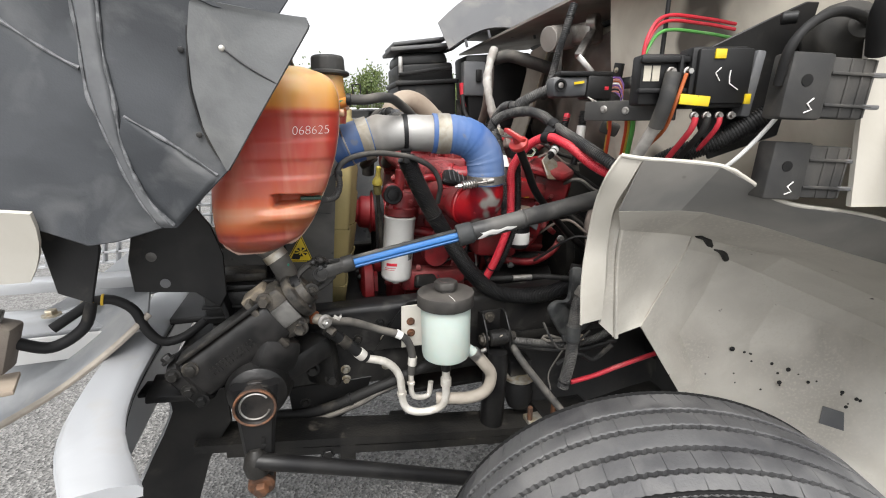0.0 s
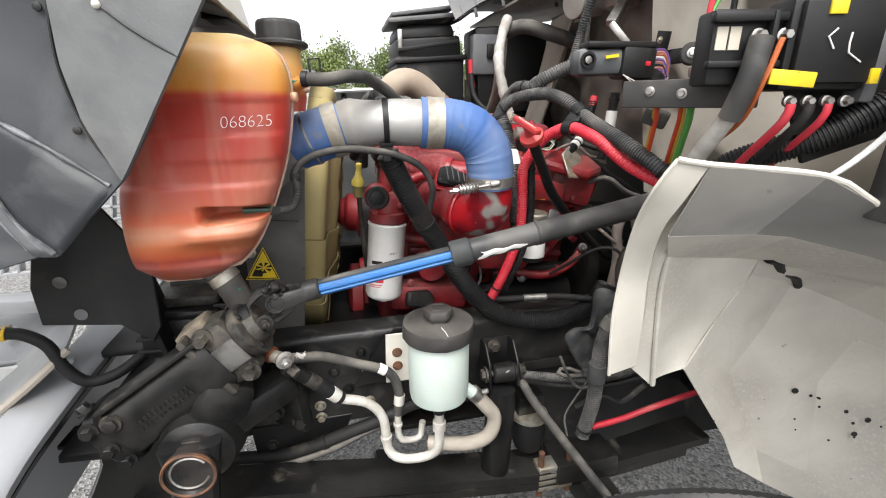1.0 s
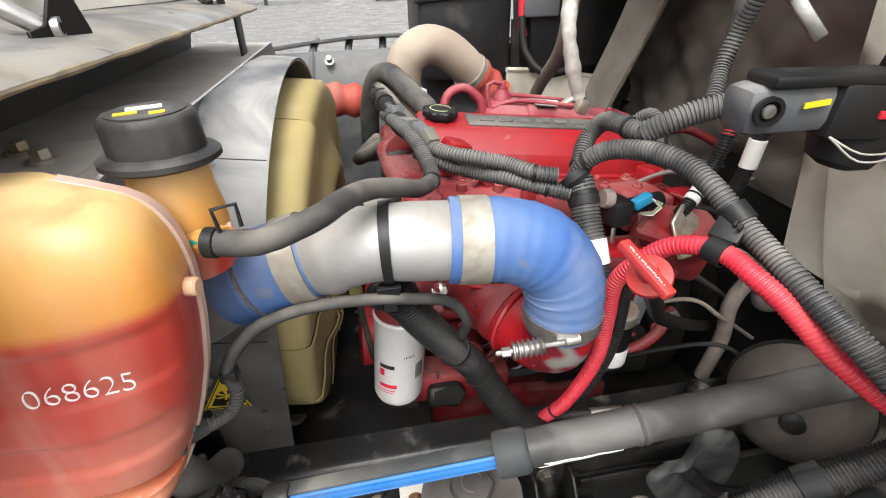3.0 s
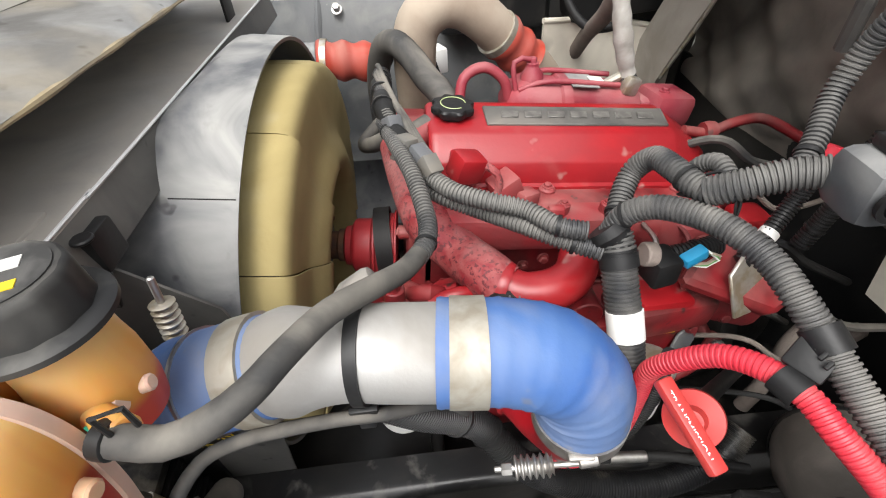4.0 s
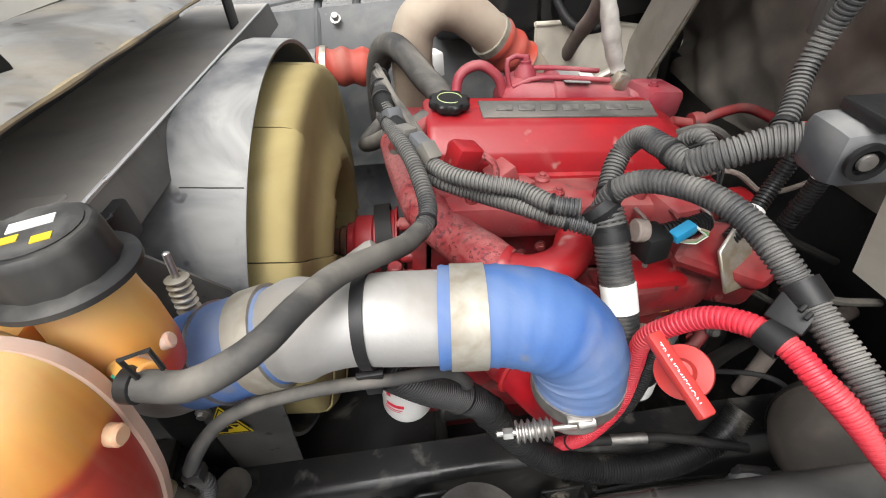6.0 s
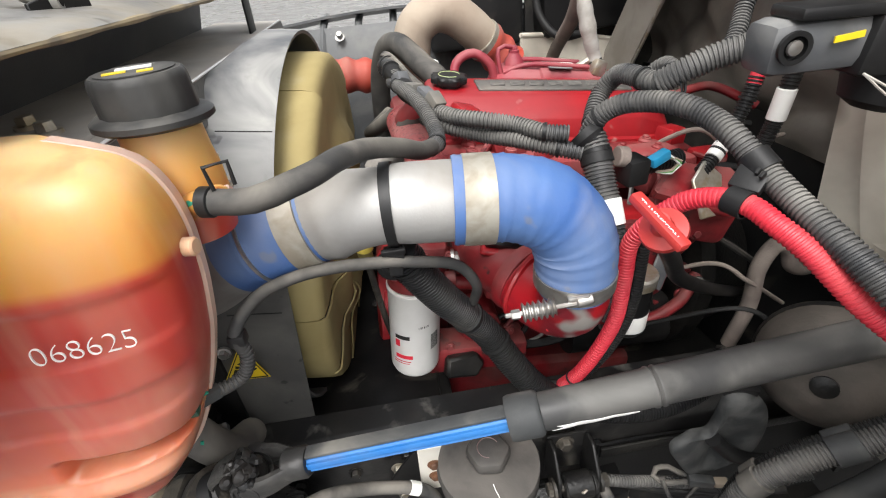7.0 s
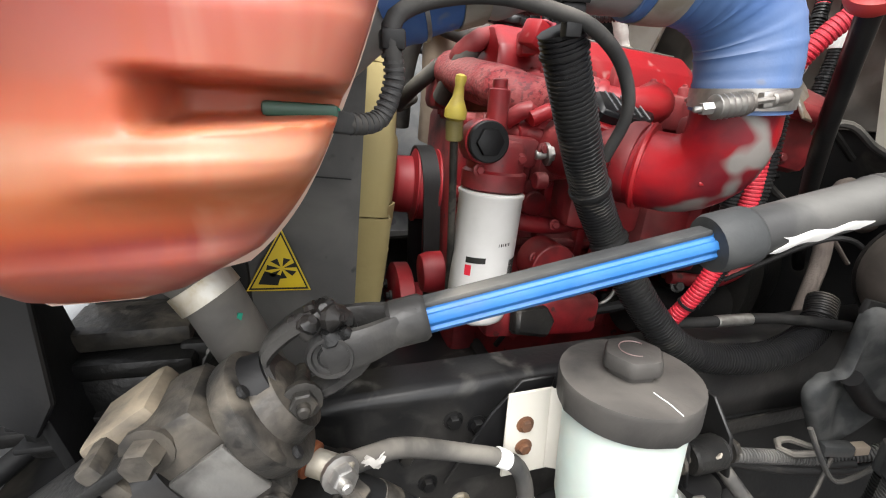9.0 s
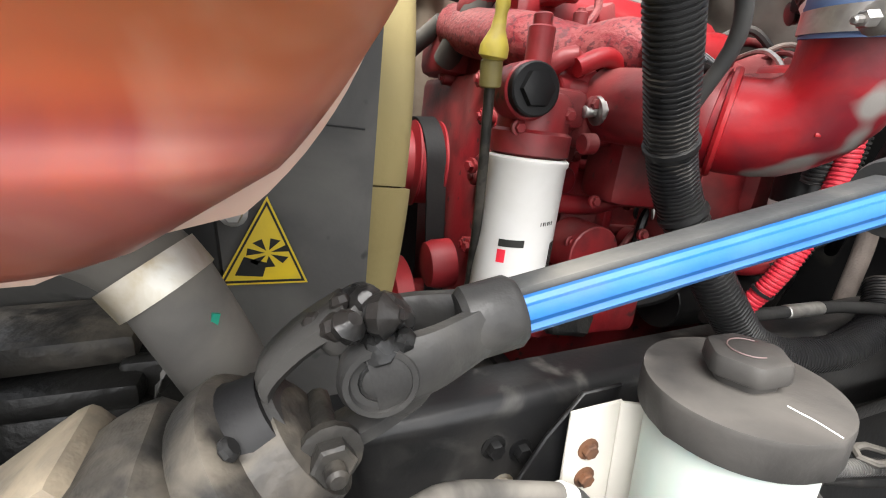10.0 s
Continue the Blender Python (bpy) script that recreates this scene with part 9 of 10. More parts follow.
RISE = [(0.385, 1.515, 0.755), (0.405, 1.513, 0.86), (0.405, 1.51, 0.95), (0.41, 1.508, 1.04), (0.432, 1.503, 1.1), (0.478, 1.496, 1.145), (0.54, 1.482, 1.19), (0.6, 1.465, 1.25), (0.655, 1.46, 1.33)]
for k, (dx, dy, dz, r, m) in enumerate(((0.0, 0.0, 0.0, 0.0185, conduit_grey), (0.024, 0.028, -0.02, 0.012, conduit_black))):
    hose("harness_sleeve", [(x + dx, y + dy, z + dz) for x, y, z in RISE], r, m, "grey corrugated sleeve rising to the cowl in a dusty bundle" if k == 0 else "thinner corrugated sleeve strapped to the bundle", "wiring sleeves", "wiring", True, [(0.3, r + 0.004, boot_grey, "tape", 0.05), (0.52, r + 0.003, hose_grey, "tape", 0.03), (0.7, r + 0.003, boot_grey, "tape", 0.04)])
hose("cowl_hose", [(0.50, 1.47, 1.02), (0.56, 1.46, 1.1), (0.62, 1.47, 1.12), (0.68, 1.49, 1.08)], 0.02, boot_grey, "dusty grey hose beside the firewall", "engine bay hoses")
hose("cowl_hose", [(0.46, 1.63, 1.0), (0.52, 1.62, 0.94), (0.6, 1.6, 0.93), (0.7, 1.58, 0.98)], 0.015, rubber_black, "black hose under the boot", "engine bay hoses")
hose("fender_cable", [(0.44, 1.555, 0.74), (0.53, 1.553, 0.752), (0.618, 1.552, 0.772), (0.77, 1.55, 0.801), (0.88, 1.545, 0.82)], 0.0085, cable_red, "red cable behind the wheel arch", "loose wires", "cable", sides=10)
hose("brake_line", [(0.25, 1.67, 0.85), (0.31, 1.66, 0.842), (0.37, 1.65, 0.835), (0.44, 1.635, 0.83), (0.5, 1.61, 0.84)], 0.009, rubber_black, "black brake hose along the frame", "engine bay hoses")
hose("brake_line", [(0.265, 1.68, 0.86), (0.295, 1.62, 0.8), (0.365, 1.55, 0.70), (0.44, 1.45, 0.6)], 0.0125, hose_grey, "grey hose dropping towards the axle", "engine bay hoses")
hose("tie_wire", [(0.46, 1.62, 0.85), (0.41, 1.6, 0.81), (0.375, 1.59, 0.76), (0.37, 1.56, 0.72)], 0.003, hose_grey, "thin loose wire near the frame", "loose wires", "wire", sides=6)
hose("fuel_hose", [(0.66, 1.86, 0.98), (0.675, 1.86, 1.1), (0.663, 1.86, 1.2), (0.682, 1.86, 1.258), (0.718, 1.86, 1.245), (0.745, 1.865, 1.195), (0.8, 1.88, 1.165), (0.86, 1.9, 1.16)], 0.0165, sleeve_brown, "brown dusty fuel hose", "engine bay hoses")
hose("harness_sleeve", [(0.56, 1.90, 1.595), (0.55, 1.895, 1.56), (0.535, 1.89, 1.52), (0.50, 1.87, 1.48), (0.46, 1.85, 1.45)], 0.013, conduit_black, "black corrugated sleeve with a red end", "wiring sleeves", "wiring", True, [(0.02, 0.0115, cable_red, "red_sleeve", 0.03), (0.85, 0.014, label_white, "tag", 0.03)])
hose("harness_sleeve", [(0.63, 1.90, 1.62), (0.625, 1.9, 1.56), (0.62, 1.9, 1.5), (0.60, 1.9, 1.42)], 0.0145, conduit_black, "black corrugated sleeve with a white tag", "wiring sleeves", "wiring", True, [(0.45, 0.016, label_white, "tag", 0.055)])
hose("harness_sleeve", [(0.33, 1.87, 1.47), (0.35, 1.86, 1.475), (0.39, 1.86, 1.48), (0.43, 1.87, 1.48)], 0.016, conduit_black, "short black sleeve to a sensor", "wiring sleeves", "wiring", True)
sc = thing("sensor_plug", (0.36, 1.83, 1.48), "blue and grey sensor plug with thin wires", "connector")
part("plug", Geo().box((0.362, 1.826, 1.504), (0.036, 0.018, 0.018), (0, -18, 15), 0.004), connector_blue, sc, "blue plug")
part("socket", Geo().box((0.32, 1.83, 1.488), (0.04, 0.045, 0.045), (0, 0, 10), 0.006), plastic_black, sc)
part("cap", Geo().cyl((0.29, 1.83, 1.515), (0.308, 1.83, 1.512), 0.017, 16), sleeve_brown, sc)
for k in range(3):
    part("wire", Geo().tube([(0.385, 1.838, 1.497 + 0.003 * k), (0.41, 1.835, 1.49 - 0.004 * k), (0.40, 1.84, 1.472 - 0.003 * k), (0.375, 1.845, 1.47)], 0.0025, 5), (tube_tan, wire_green, label_white)[k], sc)
fl = thing("fuel_filter", (0.36, 1.83, 1.15), "black and white fuel filter beside the engine", "fuel filter")
part("can", Geo().lathe([(0.03, 0), (0.036, 0.01), (0.036, 0.1), (0.03, 0.11)], (0.345, 1.80, 1.155), (0, 0, 1), 24), paint_black, fl)
part("label", Geo().lathe([(0.0365, 0.015), (0.0368, 0.016), (0.0368, 0.055), (0.0365, 0.056)], (0.345, 1.80, 1.155), (0, 0, 1), 24, caps=False), label_white, fl)
part("collar", Geo().lathe([(0.036, 0), (0.04, 0.004), (0.04, 0.024), (0.036, 0.028)], (0.345, 1.80, 1.27), (0, 0, 1), 24), zinc, fl)

# ---- far side of the engine bay ----
fp = thing("turbo_outlet_pipe", (0.15, 2.6, 1.4), "tan dusty curved turbo pipe with a red-orange coupler", "air pipe")
FP = [(0.02, 2.60, 1.30), (0.022, 2.56, 1.44), (0.024, 2.54, 1.57), (0.04, 2.535, 1.64), (0.09, 2.54, 1.674), (0.145, 2.55, 1.665), (0.195, 2.56, 1.63), (0.24, 2.575, 1.585)]
part("pipe", Geo().tube(FP, 0.052, 28), tube_tan, fp)
part("coupler", Geo().tube([(0.235, 2.573, 1.59), (0.275, 2.59, 1.552), (0.32, 2.605, 1.51)], lambda s, m: 0.055 + 0.004 * np.sin(m * 110), 28), silicone_orange, fp, "ribbed orange silicone coupler")
part("clamp", Geo().tube([(0.227, 2.57, 1.597), (0.242, 2.577, 1.582)], 0.0575, 28, smooth=False), clamp_steel, fp)
part("tail", Geo().tube([(0.31, 2.60, 1.52), (0.35, 2.62, 1.48), (0.39, 2.64, 1.43)], 0.05, 24), tube_tan, fp)
cf = thing("charge_cooler_hose", (-0.2, 2.75, 1.4), "orange-red silicone hose into the charge cooler with steel clamp", "air pipe")
part("stub", Geo().tube([(-0.40, 2.78, 1.5), (-0.25, 2.78, 1.50)], 0.05, 24), shroud_grey, cf)
part("coupler", Geo().tube([(-0.255, 2.78, 1.50), (-0.1, 2.79, 1.48)], lambda s, m: 0.053 + 0.0045 * np.sin(m * 105), 28, 0.004), silicone_orange, cf)
part("clamp", Geo().tube([(-0.243, 2.78, 1.499), (-0.226, 2.78, 1.497)], 0.0585, 28, smooth=False), zinc, cf)
uh = thing("radiator_hose", (0.0, 2.4, 1.45), "thick grey rubber upper radiator hose", "hose", "coolant hoses")
part("hose", Geo().tube([(-0.085, 2.62, 1.34), (-0.075, 2.57, 1.50), (-0.05, 2.52, 1.595), (-0.018, 2.48, 1.617), (0.015, 2.44, 1.595), (0.042, 2.375, 1.572), (0.072, 2.33, 1.545), (0.08, 2.3, 1.50)], 0.0285, 20), hose_grey, uh)
hose("heater_hose", [(-0.06, 2.55, 1.42), (-0.12, 2.45, 1.40), (-0.10, 2.35, 1.44), (-0.05, 2.28, 1.49)], 0.018, hose_grey, "grey coolant hose at the engine front", "coolant hoses")
wj = thing("wiring_joint", (-0.02, 2.05, 1.57), "taped wiring joint with grey plugs and ties", "wiring")
part("tape", Geo().tube([(-0.055, 2.38, 1.585), (-0.052, 2.28, 1.605), (-0.048, 2.18, 1.618), (-0.035, 2.09, 1.607), (-0.01, 2.02, 1.592)], lambda s, m: 0.017 + 0.003 * np.sin(m * 60), 12), rubber_black, wj)
for k, q in enumerate(((-0.012, 2.03, 1.605), (0.008, 2.0, 1.6), (0.02, 1.975, 1.595), (-0.03, 2.08, 1.612))):
    part("plug", Geo().box(q, (0.026, 0.03, 0.024), (20 * k, 10, 35), 0.003), plastic_grey if k % 2 else surface("plug_pale", (0.12, 0.115, 0.105), 0.5, dust=DUST, dust_share=0.5), wj)
for k in range(3):
    part("wire", Geo().tube([(-0.07 + 0.012 * k, 2.42, 1.57), (-0.058 + 0.003 * k, 2.36, 1.612 - 0.006 * k), (-0.044 - 0.006 * k, 2.24, 1.632), (-0.02 + 0.004 * k, 2.12, 1.622 - 0.004 * k), (0.01 + 0.006 * k, 2.02, 1.59)], 0.0055 - 0.0008 * k, 8), hose_grey, wj)
for k in range(5):
    a = 2.42 - 0.09 * k
    part("tie", Geo().lathe([(0.018, -0.003), (0.0205, -0.003), (0.0205, 0.003), (0.018, 0.003)], spline([(-0.055, 2.4, 1.575), (-0.049, 2.25, 1.612), (-0.045, 2.14, 1.618), (-0.022, 2.06, 1.598)], 0.02)[min(3 * k, 15)], (0.1, -1, 0.1), 16, caps=False), plastic_black, wj)

sv = thing("wrapped_hose", (0.42, 2.33, 1.5), "hose wrapped in crumpled silver heat tape", "hose")
part("wrap", Geo().tube([(0.49, 2.44, 1.90), (0.46, 2.41, 1.84), (0.435, 2.375, 1.77), (0.432, 2.35, 1.70), (0.45, 2.34, 1.62), (0.472, 2.34, 1.555)], lambda s, m: 0.0185 + 0.001 * np.sin(m * 150) + 0.0014 * np.sin(m * 47), 14, 0.006), wrap_silver, sv)
part("end", Geo().cyl((0.47, 2.34, 1.555), (0.49, 2.34, 1.52), 0.018, 14), hose_grey, sv)
hose("air_line", [(0.47, 2.44, 1.83), (0.475, 2.47, 1.70), (0.49, 2.55, 1.62), (0.51, 2.70, 1.53), (0.52, 2.8, 1.45)], 0.021, sleeve_brown, "brown sleeved hose crossing behind the engine", "engine bay hoses")
hose("air_line", [(0.50, 2.46, 1.86), (0.56, 2.42, 1.87), (0.65, 2.38, 1.84), (0.78, 2.35, 1.80)], 0.027, hose_grey, "grey taped hose at the firewall", "engine bay hoses")
hose("overflow_line", [(0.44, 2.75, 1.72), (0.45, 2.72, 1.62), (0.50, 2.66, 1.56), (0.58, 2.6, 1.58)], 0.012, rubber_black, "black hose looping behind the engine", "engine bay hoses")
hose("red_air_line", [(0.44, 2.76, 1.78), (0.445, 2.76, 1.70), (0.45, 2.75, 1.66)], 0.013, cable_red, "short red air line", "engine bay hoses")

ab = thing("air_cleaner", (0.28, 2.95, 1.5), "black plastic air cleaner box with stepped lid and straps", "air cleaner")
g = Geo().box((0.27, 2.98, 1.66), (0.32, 0.32, 0.28), bevel=0.02)
part("base", g, plastic_black, ab)
part("mid_body", Geo().box((0.265, 2.98, 1.83), (0.30, 0.3, 0.1), (0, -4, 0), 0.015), plastic_black, ab)
part("rim", Geo().box((0.27, 2.97, 1.785), (0.34, 0.33, 0.022), (0, -4, 0), 0.006), plastic_black, ab)
part("lid", Geo().box((0.25, 2.97, 1.905), (0.28, 0.28, 0.06), (0, -4, 0), 0.02, taper=0.9), plastic_black, ab)
part("lid_plate", Geo().box((0.24, 2.96, 1.955), (0.32, 0.3, 0.02), (0, -6, 0), 0.008).box((0.24, 2.96, 1.985), (0.29, 0.28, 0.016), (0, -8, 0), 0.006), plastic_grey, ab)
part("strap", Geo().hull((0.12, 2.815, 1.82), (0.40, 2.8, 1.86), (0.01, 0.016), 0.002), paint_black, ab)
part("latch", Geo().box((0.13, 2.82, 1.86), (0.02, 0.015, 0.09), bevel=0.003), steel, ab)

ct = thing("cowl_tray", (0.7, 2.55, 1.85), "grey ribbed plastic air intake tray at the cowl", "intake tray")
def tray_edge(s):
    return vec((0.36 + 0.62 * s, 2.72 - 0.12 * s, 1.93 + 0.19 * s + 0.04 * np.sin(s * 6)))
g = Geo().sheet(lambda u, v: tray_edge(u) + vec((-0.04 * v, 0.06 * v, 0.13 * v + 0.05 * v * np.sin(3 * u))), 24, 5, 0.01)
part("rim", g, plastic_grey, ct, smooth=40)
part("floor", Geo().sheet(lambda u, v: tray_edge(u) + vec((0.02, 0.5 * v - 0.0, 0.02 * v)), 12, 4, 0.01), plastic_black, ct)
for k in range(11):
    s = (k + 0.5) / 11
    q = tray_edge(s)
    part("rib", Geo().hull(tuple(q + vec((0, -0.006, 0.0))), tuple(q + vec((-0.034, 0.046, 0.11))), (0.008, 0.012), 0.002), plastic_grey, ct)
    if k % 2:
        part("tooth", Geo().box(tuple(q + vec((0, 0, -0.022))), (0.014, 0.006, 0.04), (0, -16, 0), 0.002), plastic_grey, ct)
hb3 = thing("heater_box", (0.62, 2.78, 1.6), "dark plastic heater box below the intake tray", "heater box")
part("case", Geo().box((0.66, 2.86, 1.74), (0.38, 0.2, 0.38), (0, -4, 0), 0.02), plastic_black, hb3)
part("front", Geo().box((0.505, 2.77, 1.80), (0.12, 0.06, 0.17), bevel=0.01), plastic_grey, hb3)
part("catch", Geo().box((0.525, 2.735, 1.815), (0.03, 0.016, 0.06), bevel=0.003), plastic_black, hb3)

wm = thing("wiper_motor", (0.62, 2.0, 1.83), "dusty wiper motor and linkage under the cowl", "wiper motor")
part("motor", Geo().cyl((0.55, 2.05, 1.88), (0.66, 2.08, 1.90), 0.045, 24), surface("motor_grey", (0.3, 0.28, 0.26), 0.5, 0.4, dust=DUST, dust_share=0.5), wm)
part("gearbox", Geo().box((0.69, 2.02, 1.9), (0.09, 0.1, 0.07), (0, 0, 20), 0.015).cyl((0.68, 1.99, 1.93), (0.7, 1.96, 1.93), 0.03, 16), steel, wm)
part("link", Geo().hull((0.72, 2.0, 1.93), (0.58, 1.88, 1.80), (0.03, 0.02), 0.004), steel, wm)
part("link", Geo().hull((0.58, 1.88, 1.80), (0.62, 1.85, 1.745), (0.035, 0.02), 0.004), steel, wm)
part("lead", Geo().tube([(0.6, 2.0, 1.9), (0.56, 1.96, 1.88), (0.54, 1.94, 1.8), (0.55, 1.95, 1.72)], 0.01, 8), hose_grey, wm)

ff = thing("far_fender", (0.0, 3.05, 0.9), "grey inner fender on the far side of the engine", "fender")
fender_dark = surface("fender_dark", (0.06, 0.064, 0.066), 0.45, other=(0.09, 0.093, 0.095), scale=5, dust=(0.24, 0.235, 0.22), dust_share=0.35, bump=0.15, spots=(0.2, 0.2, 0.19), spot_share=0.76, spot_scale=40)
part("liner", Geo().sheet(lambda u, v: vec((-0.55 + 1.15 * u, 2.93 + 0.16 * v - 0.05 * np.sin(u * 3), 1.1 + 0.5 * v + 0.10 * np.sin(v * 3.1) * np.sin(u * 3.1))), 20, 14, 0.008), fender_dark, ff, smooth=60)
part("top", Geo().sheet(lambda u, v: vec((-0.55 + 1.15 * u, 3.09 - 0.05 * np.sin(u * 3) + 0.4 * v, 1.6 + 0.05 * np.sin(u * 3.1) - 0.05 * v)), 16, 6, 0.008), fender_dark, ff, smooth=60)
for k in range(3):
    part("rib", Geo().tube([(-0.30 + 0.13 * k, 2.95, 1.25), (-0.28 + 0.13 * k, 2.99, 1.45), (-0.26 + 0.13 * k, 3.06, 1.60), (-0.25 + 0.13 * k, 3.2, 1.63)], 0.014, 8), fender_dark, ff)
part("bolt", Geo().bolt((-0.2, 3.0, 1.58), (0, -0.7, 0.7), 0.012, 0.02), steel, ff)
part("small_box", Geo().box((0.09, 2.76, 1.48), (0.05, 0.06, 0.07), (0, 0, 20), 0.006), label_white, ff)
hose("sensor_hose", [(-0.05, 2.7, 1.5), (-0.02, 2.72, 1.56), (0.03, 2.72, 1.56), (0.07, 2.7, 1.5), (0.09, 2.68, 1.44)], 0.012, rubber_black, "black hose on the far fender", "engine bay hoses")

fc = thing("firewall_lines", (0.55, 1.95, 1.2), "cluster of dark fuel and air lines behind the engine", "pipes")
random.seed(31)
for k in range(9):
    y = 1.78 + 0.05 * k
    z = 1.12 + 0.04 * ((k * 5) % 9)
    part("line", Geo().tube([(0.45, y + 0.1, z - 0.05), (0.56, y, z + 0.06), (0.64, y - 0.03, z + 0.02), (0.76, y - 0.02, z + 0.1 * random.uniform(-1, 1))], 0.0045 + 0.004 * random.random(), 8), (rubber_black, hose_grey, sleeve_brown)[k % 3], fc)

# pale panel and a dark backing sheet beyond the engine's rear
fpn = thing("far_cowl_panel", (0.6, 2.8, 1.0), "pale beige panel behind the engine on the far side", "panel")
part("panel", Geo().sheet(lambda u, v: vec((0.40 + 0.42 * u, 2.76 + 0.05 * np.sin(3 * u), 1.0 + 0.56 * v - 0.06 * u * v)), 14, 10, 0.008), cowl_cream, fpn, smooth=60)
part("lip", Geo().tube([(0.40, 2.755, 1.56), (0.6, 2.81, 1.535), (0.82, 2.77, 1.5)], 0.008, 8), cowl_cream, fpn)
part("dark_backing", Geo().sheet(lambda u, v: vec((0.45 + 0.5 * u, 2.9 + 0.02 * np.sin(6 * v), 1.0 + 0.7 * v)), 6, 10, 0.01), smudge_dark, fpn, "dark sheet behind the panel")
# rubber loom swelling where it enters the cab
gl = thing("cab_grommet", (0.7, 1.08, 1.7), "lumpy dark rubber grommet where the loom enters the cab", "grommet")
part("boot", Geo().lathe([(0.03, -0.06), (0.062, -0.045), (0.066, -0.02), (0.056, -0.008), (0.06, 0.004), (0.05, 0.02), (0.03, 0.03), (0.024, 0.05)], (0.69, 1.1, 1.745), (-0.5, -0.8, 0.15), 22), smudge_dark, gl, smooth=60)
# lower liner on the far side, down to the frame
part("lower_liner", Geo().sheet(lambda u, v: vec((-0.6 + 1.4 * u, 2.96 + 0.03 * np.sin(4 * u), 0.7 + 0.46 * v)), 14, 6, 0.008), shroud_grey, ff, "dusty grey lower liner", smooth=60)

# pipes, brackets and plugs on the engine's rear flank
random.seed(44)
fl2 = thing("rear_pipework", (0.45, 1.95, 0.95), "tangle of red fuel pipes and clips on the engine flank", "pipes")
for pts, r in (([(0.36, 1.93, 1.12), (0.42, 1.90, 1.13), (0.47, 1.90, 1.19), (0.50, 1.93, 1.25), (0.56, 1.97, 1.27)], 0.013), ([(0.35, 1.92, 1.07), (0.45, 1.9, 1.06), (0.54, 1.91, 1.09), (0.6, 1.95, 1.13)], 0.014),
               ([(0.47, 1.93, 1.34), (0.52, 1.90, 1.36), (0.56, 1.91, 1.33), (0.555, 1.93, 1.27), (0.53, 1.95, 1.2)], 0.010), ([(0.4, 1.94, 1.3), (0.47, 1.89, 1.29), (0.55, 1.9, 1.3), (0.63, 1.96, 1.36)], 0.008),
               ([(0.52, 1.92, 1.42), (0.57, 1.9, 1.41), (0.6, 1.92, 1.36), (0.62, 1.97, 1.3)], 0.010)):
    part("pipe", Geo().tube(pts, r, 10), engine_red, fl2)
for k in range(14):
    q = (0.36 + 0.24 * random.random(), 1.905 + 0.05 * random.random(), 1.05 + 0.34 * random.random())
    kind = k % 3
    if kind == 0:
        part("clip", Geo().box(q, (0.03, 0.025, 0.02), (30 * random.random(), 40 * random.random(), 20), 0.004), engine_red, fl2)
    elif kind == 1:
        part("union", Geo().bolt(q, (random.uniform(-0.5, 0.5), -1, 0.3), 0.01, 0.014), plate_worn if k % 2 else engine_red, fl2)
    else:
        part("boss", Geo().lathe([(0.024, -0.02), (0.024, 0.006), (0.018, 0.012), (0.008, 0.013)], q, (0.2, -1, 0.2), 14), engine_red_dusty, fl2)
part("grey_bracket", Geo().prism([(-0.02, -0.04), (0.02, -0.05), (0.025, 0.02), (0.0, 0.05), (-0.02, 0.03)], 0.006, pose(0.43, 1.855, 1.25, 80, 20, 10), 0.002), shroud_grey, fl2)
part("yellow_tag", Geo().box((0.5, 1.885, 1.325), (0.07, 0.004, 0.016), (0, 4, 5), 0.001), surface("tag_worn", (0.4, 0.32, 0.1), 0.6, dust=DUST, dust_share=0.4), fl2, "worn yellow tag")

# rubber-mounted pivot on its tan bracket, and the foot of the cowl
pv = thing("wiper_pivot", (0.56, 1.53, 1.66), "round black rubber pivot on a dusty tan bracket", "pivot")
part("disc", Geo().lathe([(0.012, -0.012), (0.021, -0.01), (0.023, -0.004), (0.023, 0.004), (0.02, 0.008), (0.012, 0.009)], (0.55, 1.522, 1.688), (-0.6, -0.8, 0.1), 26), smudge_dark, pv)
part("nut", Geo().bolt((0.544, 1.514, 1.689), (-0.6, -0.8, 0.1), 0.007, 0.008), steel, pv)
part("bracket", Geo().box((0.585, 1.53, 1.69), (0.06, 0.03, 0.035), (0, 10, -30), 0.008).box((0.575, 1.515, 1.655), (0.05, 0.03, 0.022), (0, -8, -30), 0.008).hull((0.6, 1.53, 1.68), (0.7, 1.5, 1.7), (0.03, 0.03), 0.008), tube_tan, pv)
part("cowl_foot", Geo().sheet(lambda u, v: vec((0.715 + 0.03 * (1 - v), 1.70 + (0.165 + 0.03 * v) * u, 1.325 + 0.3 * v)), 6, 6, 0.02), cowl_cream, cab, "cream foot of the cowl", smooth=50)

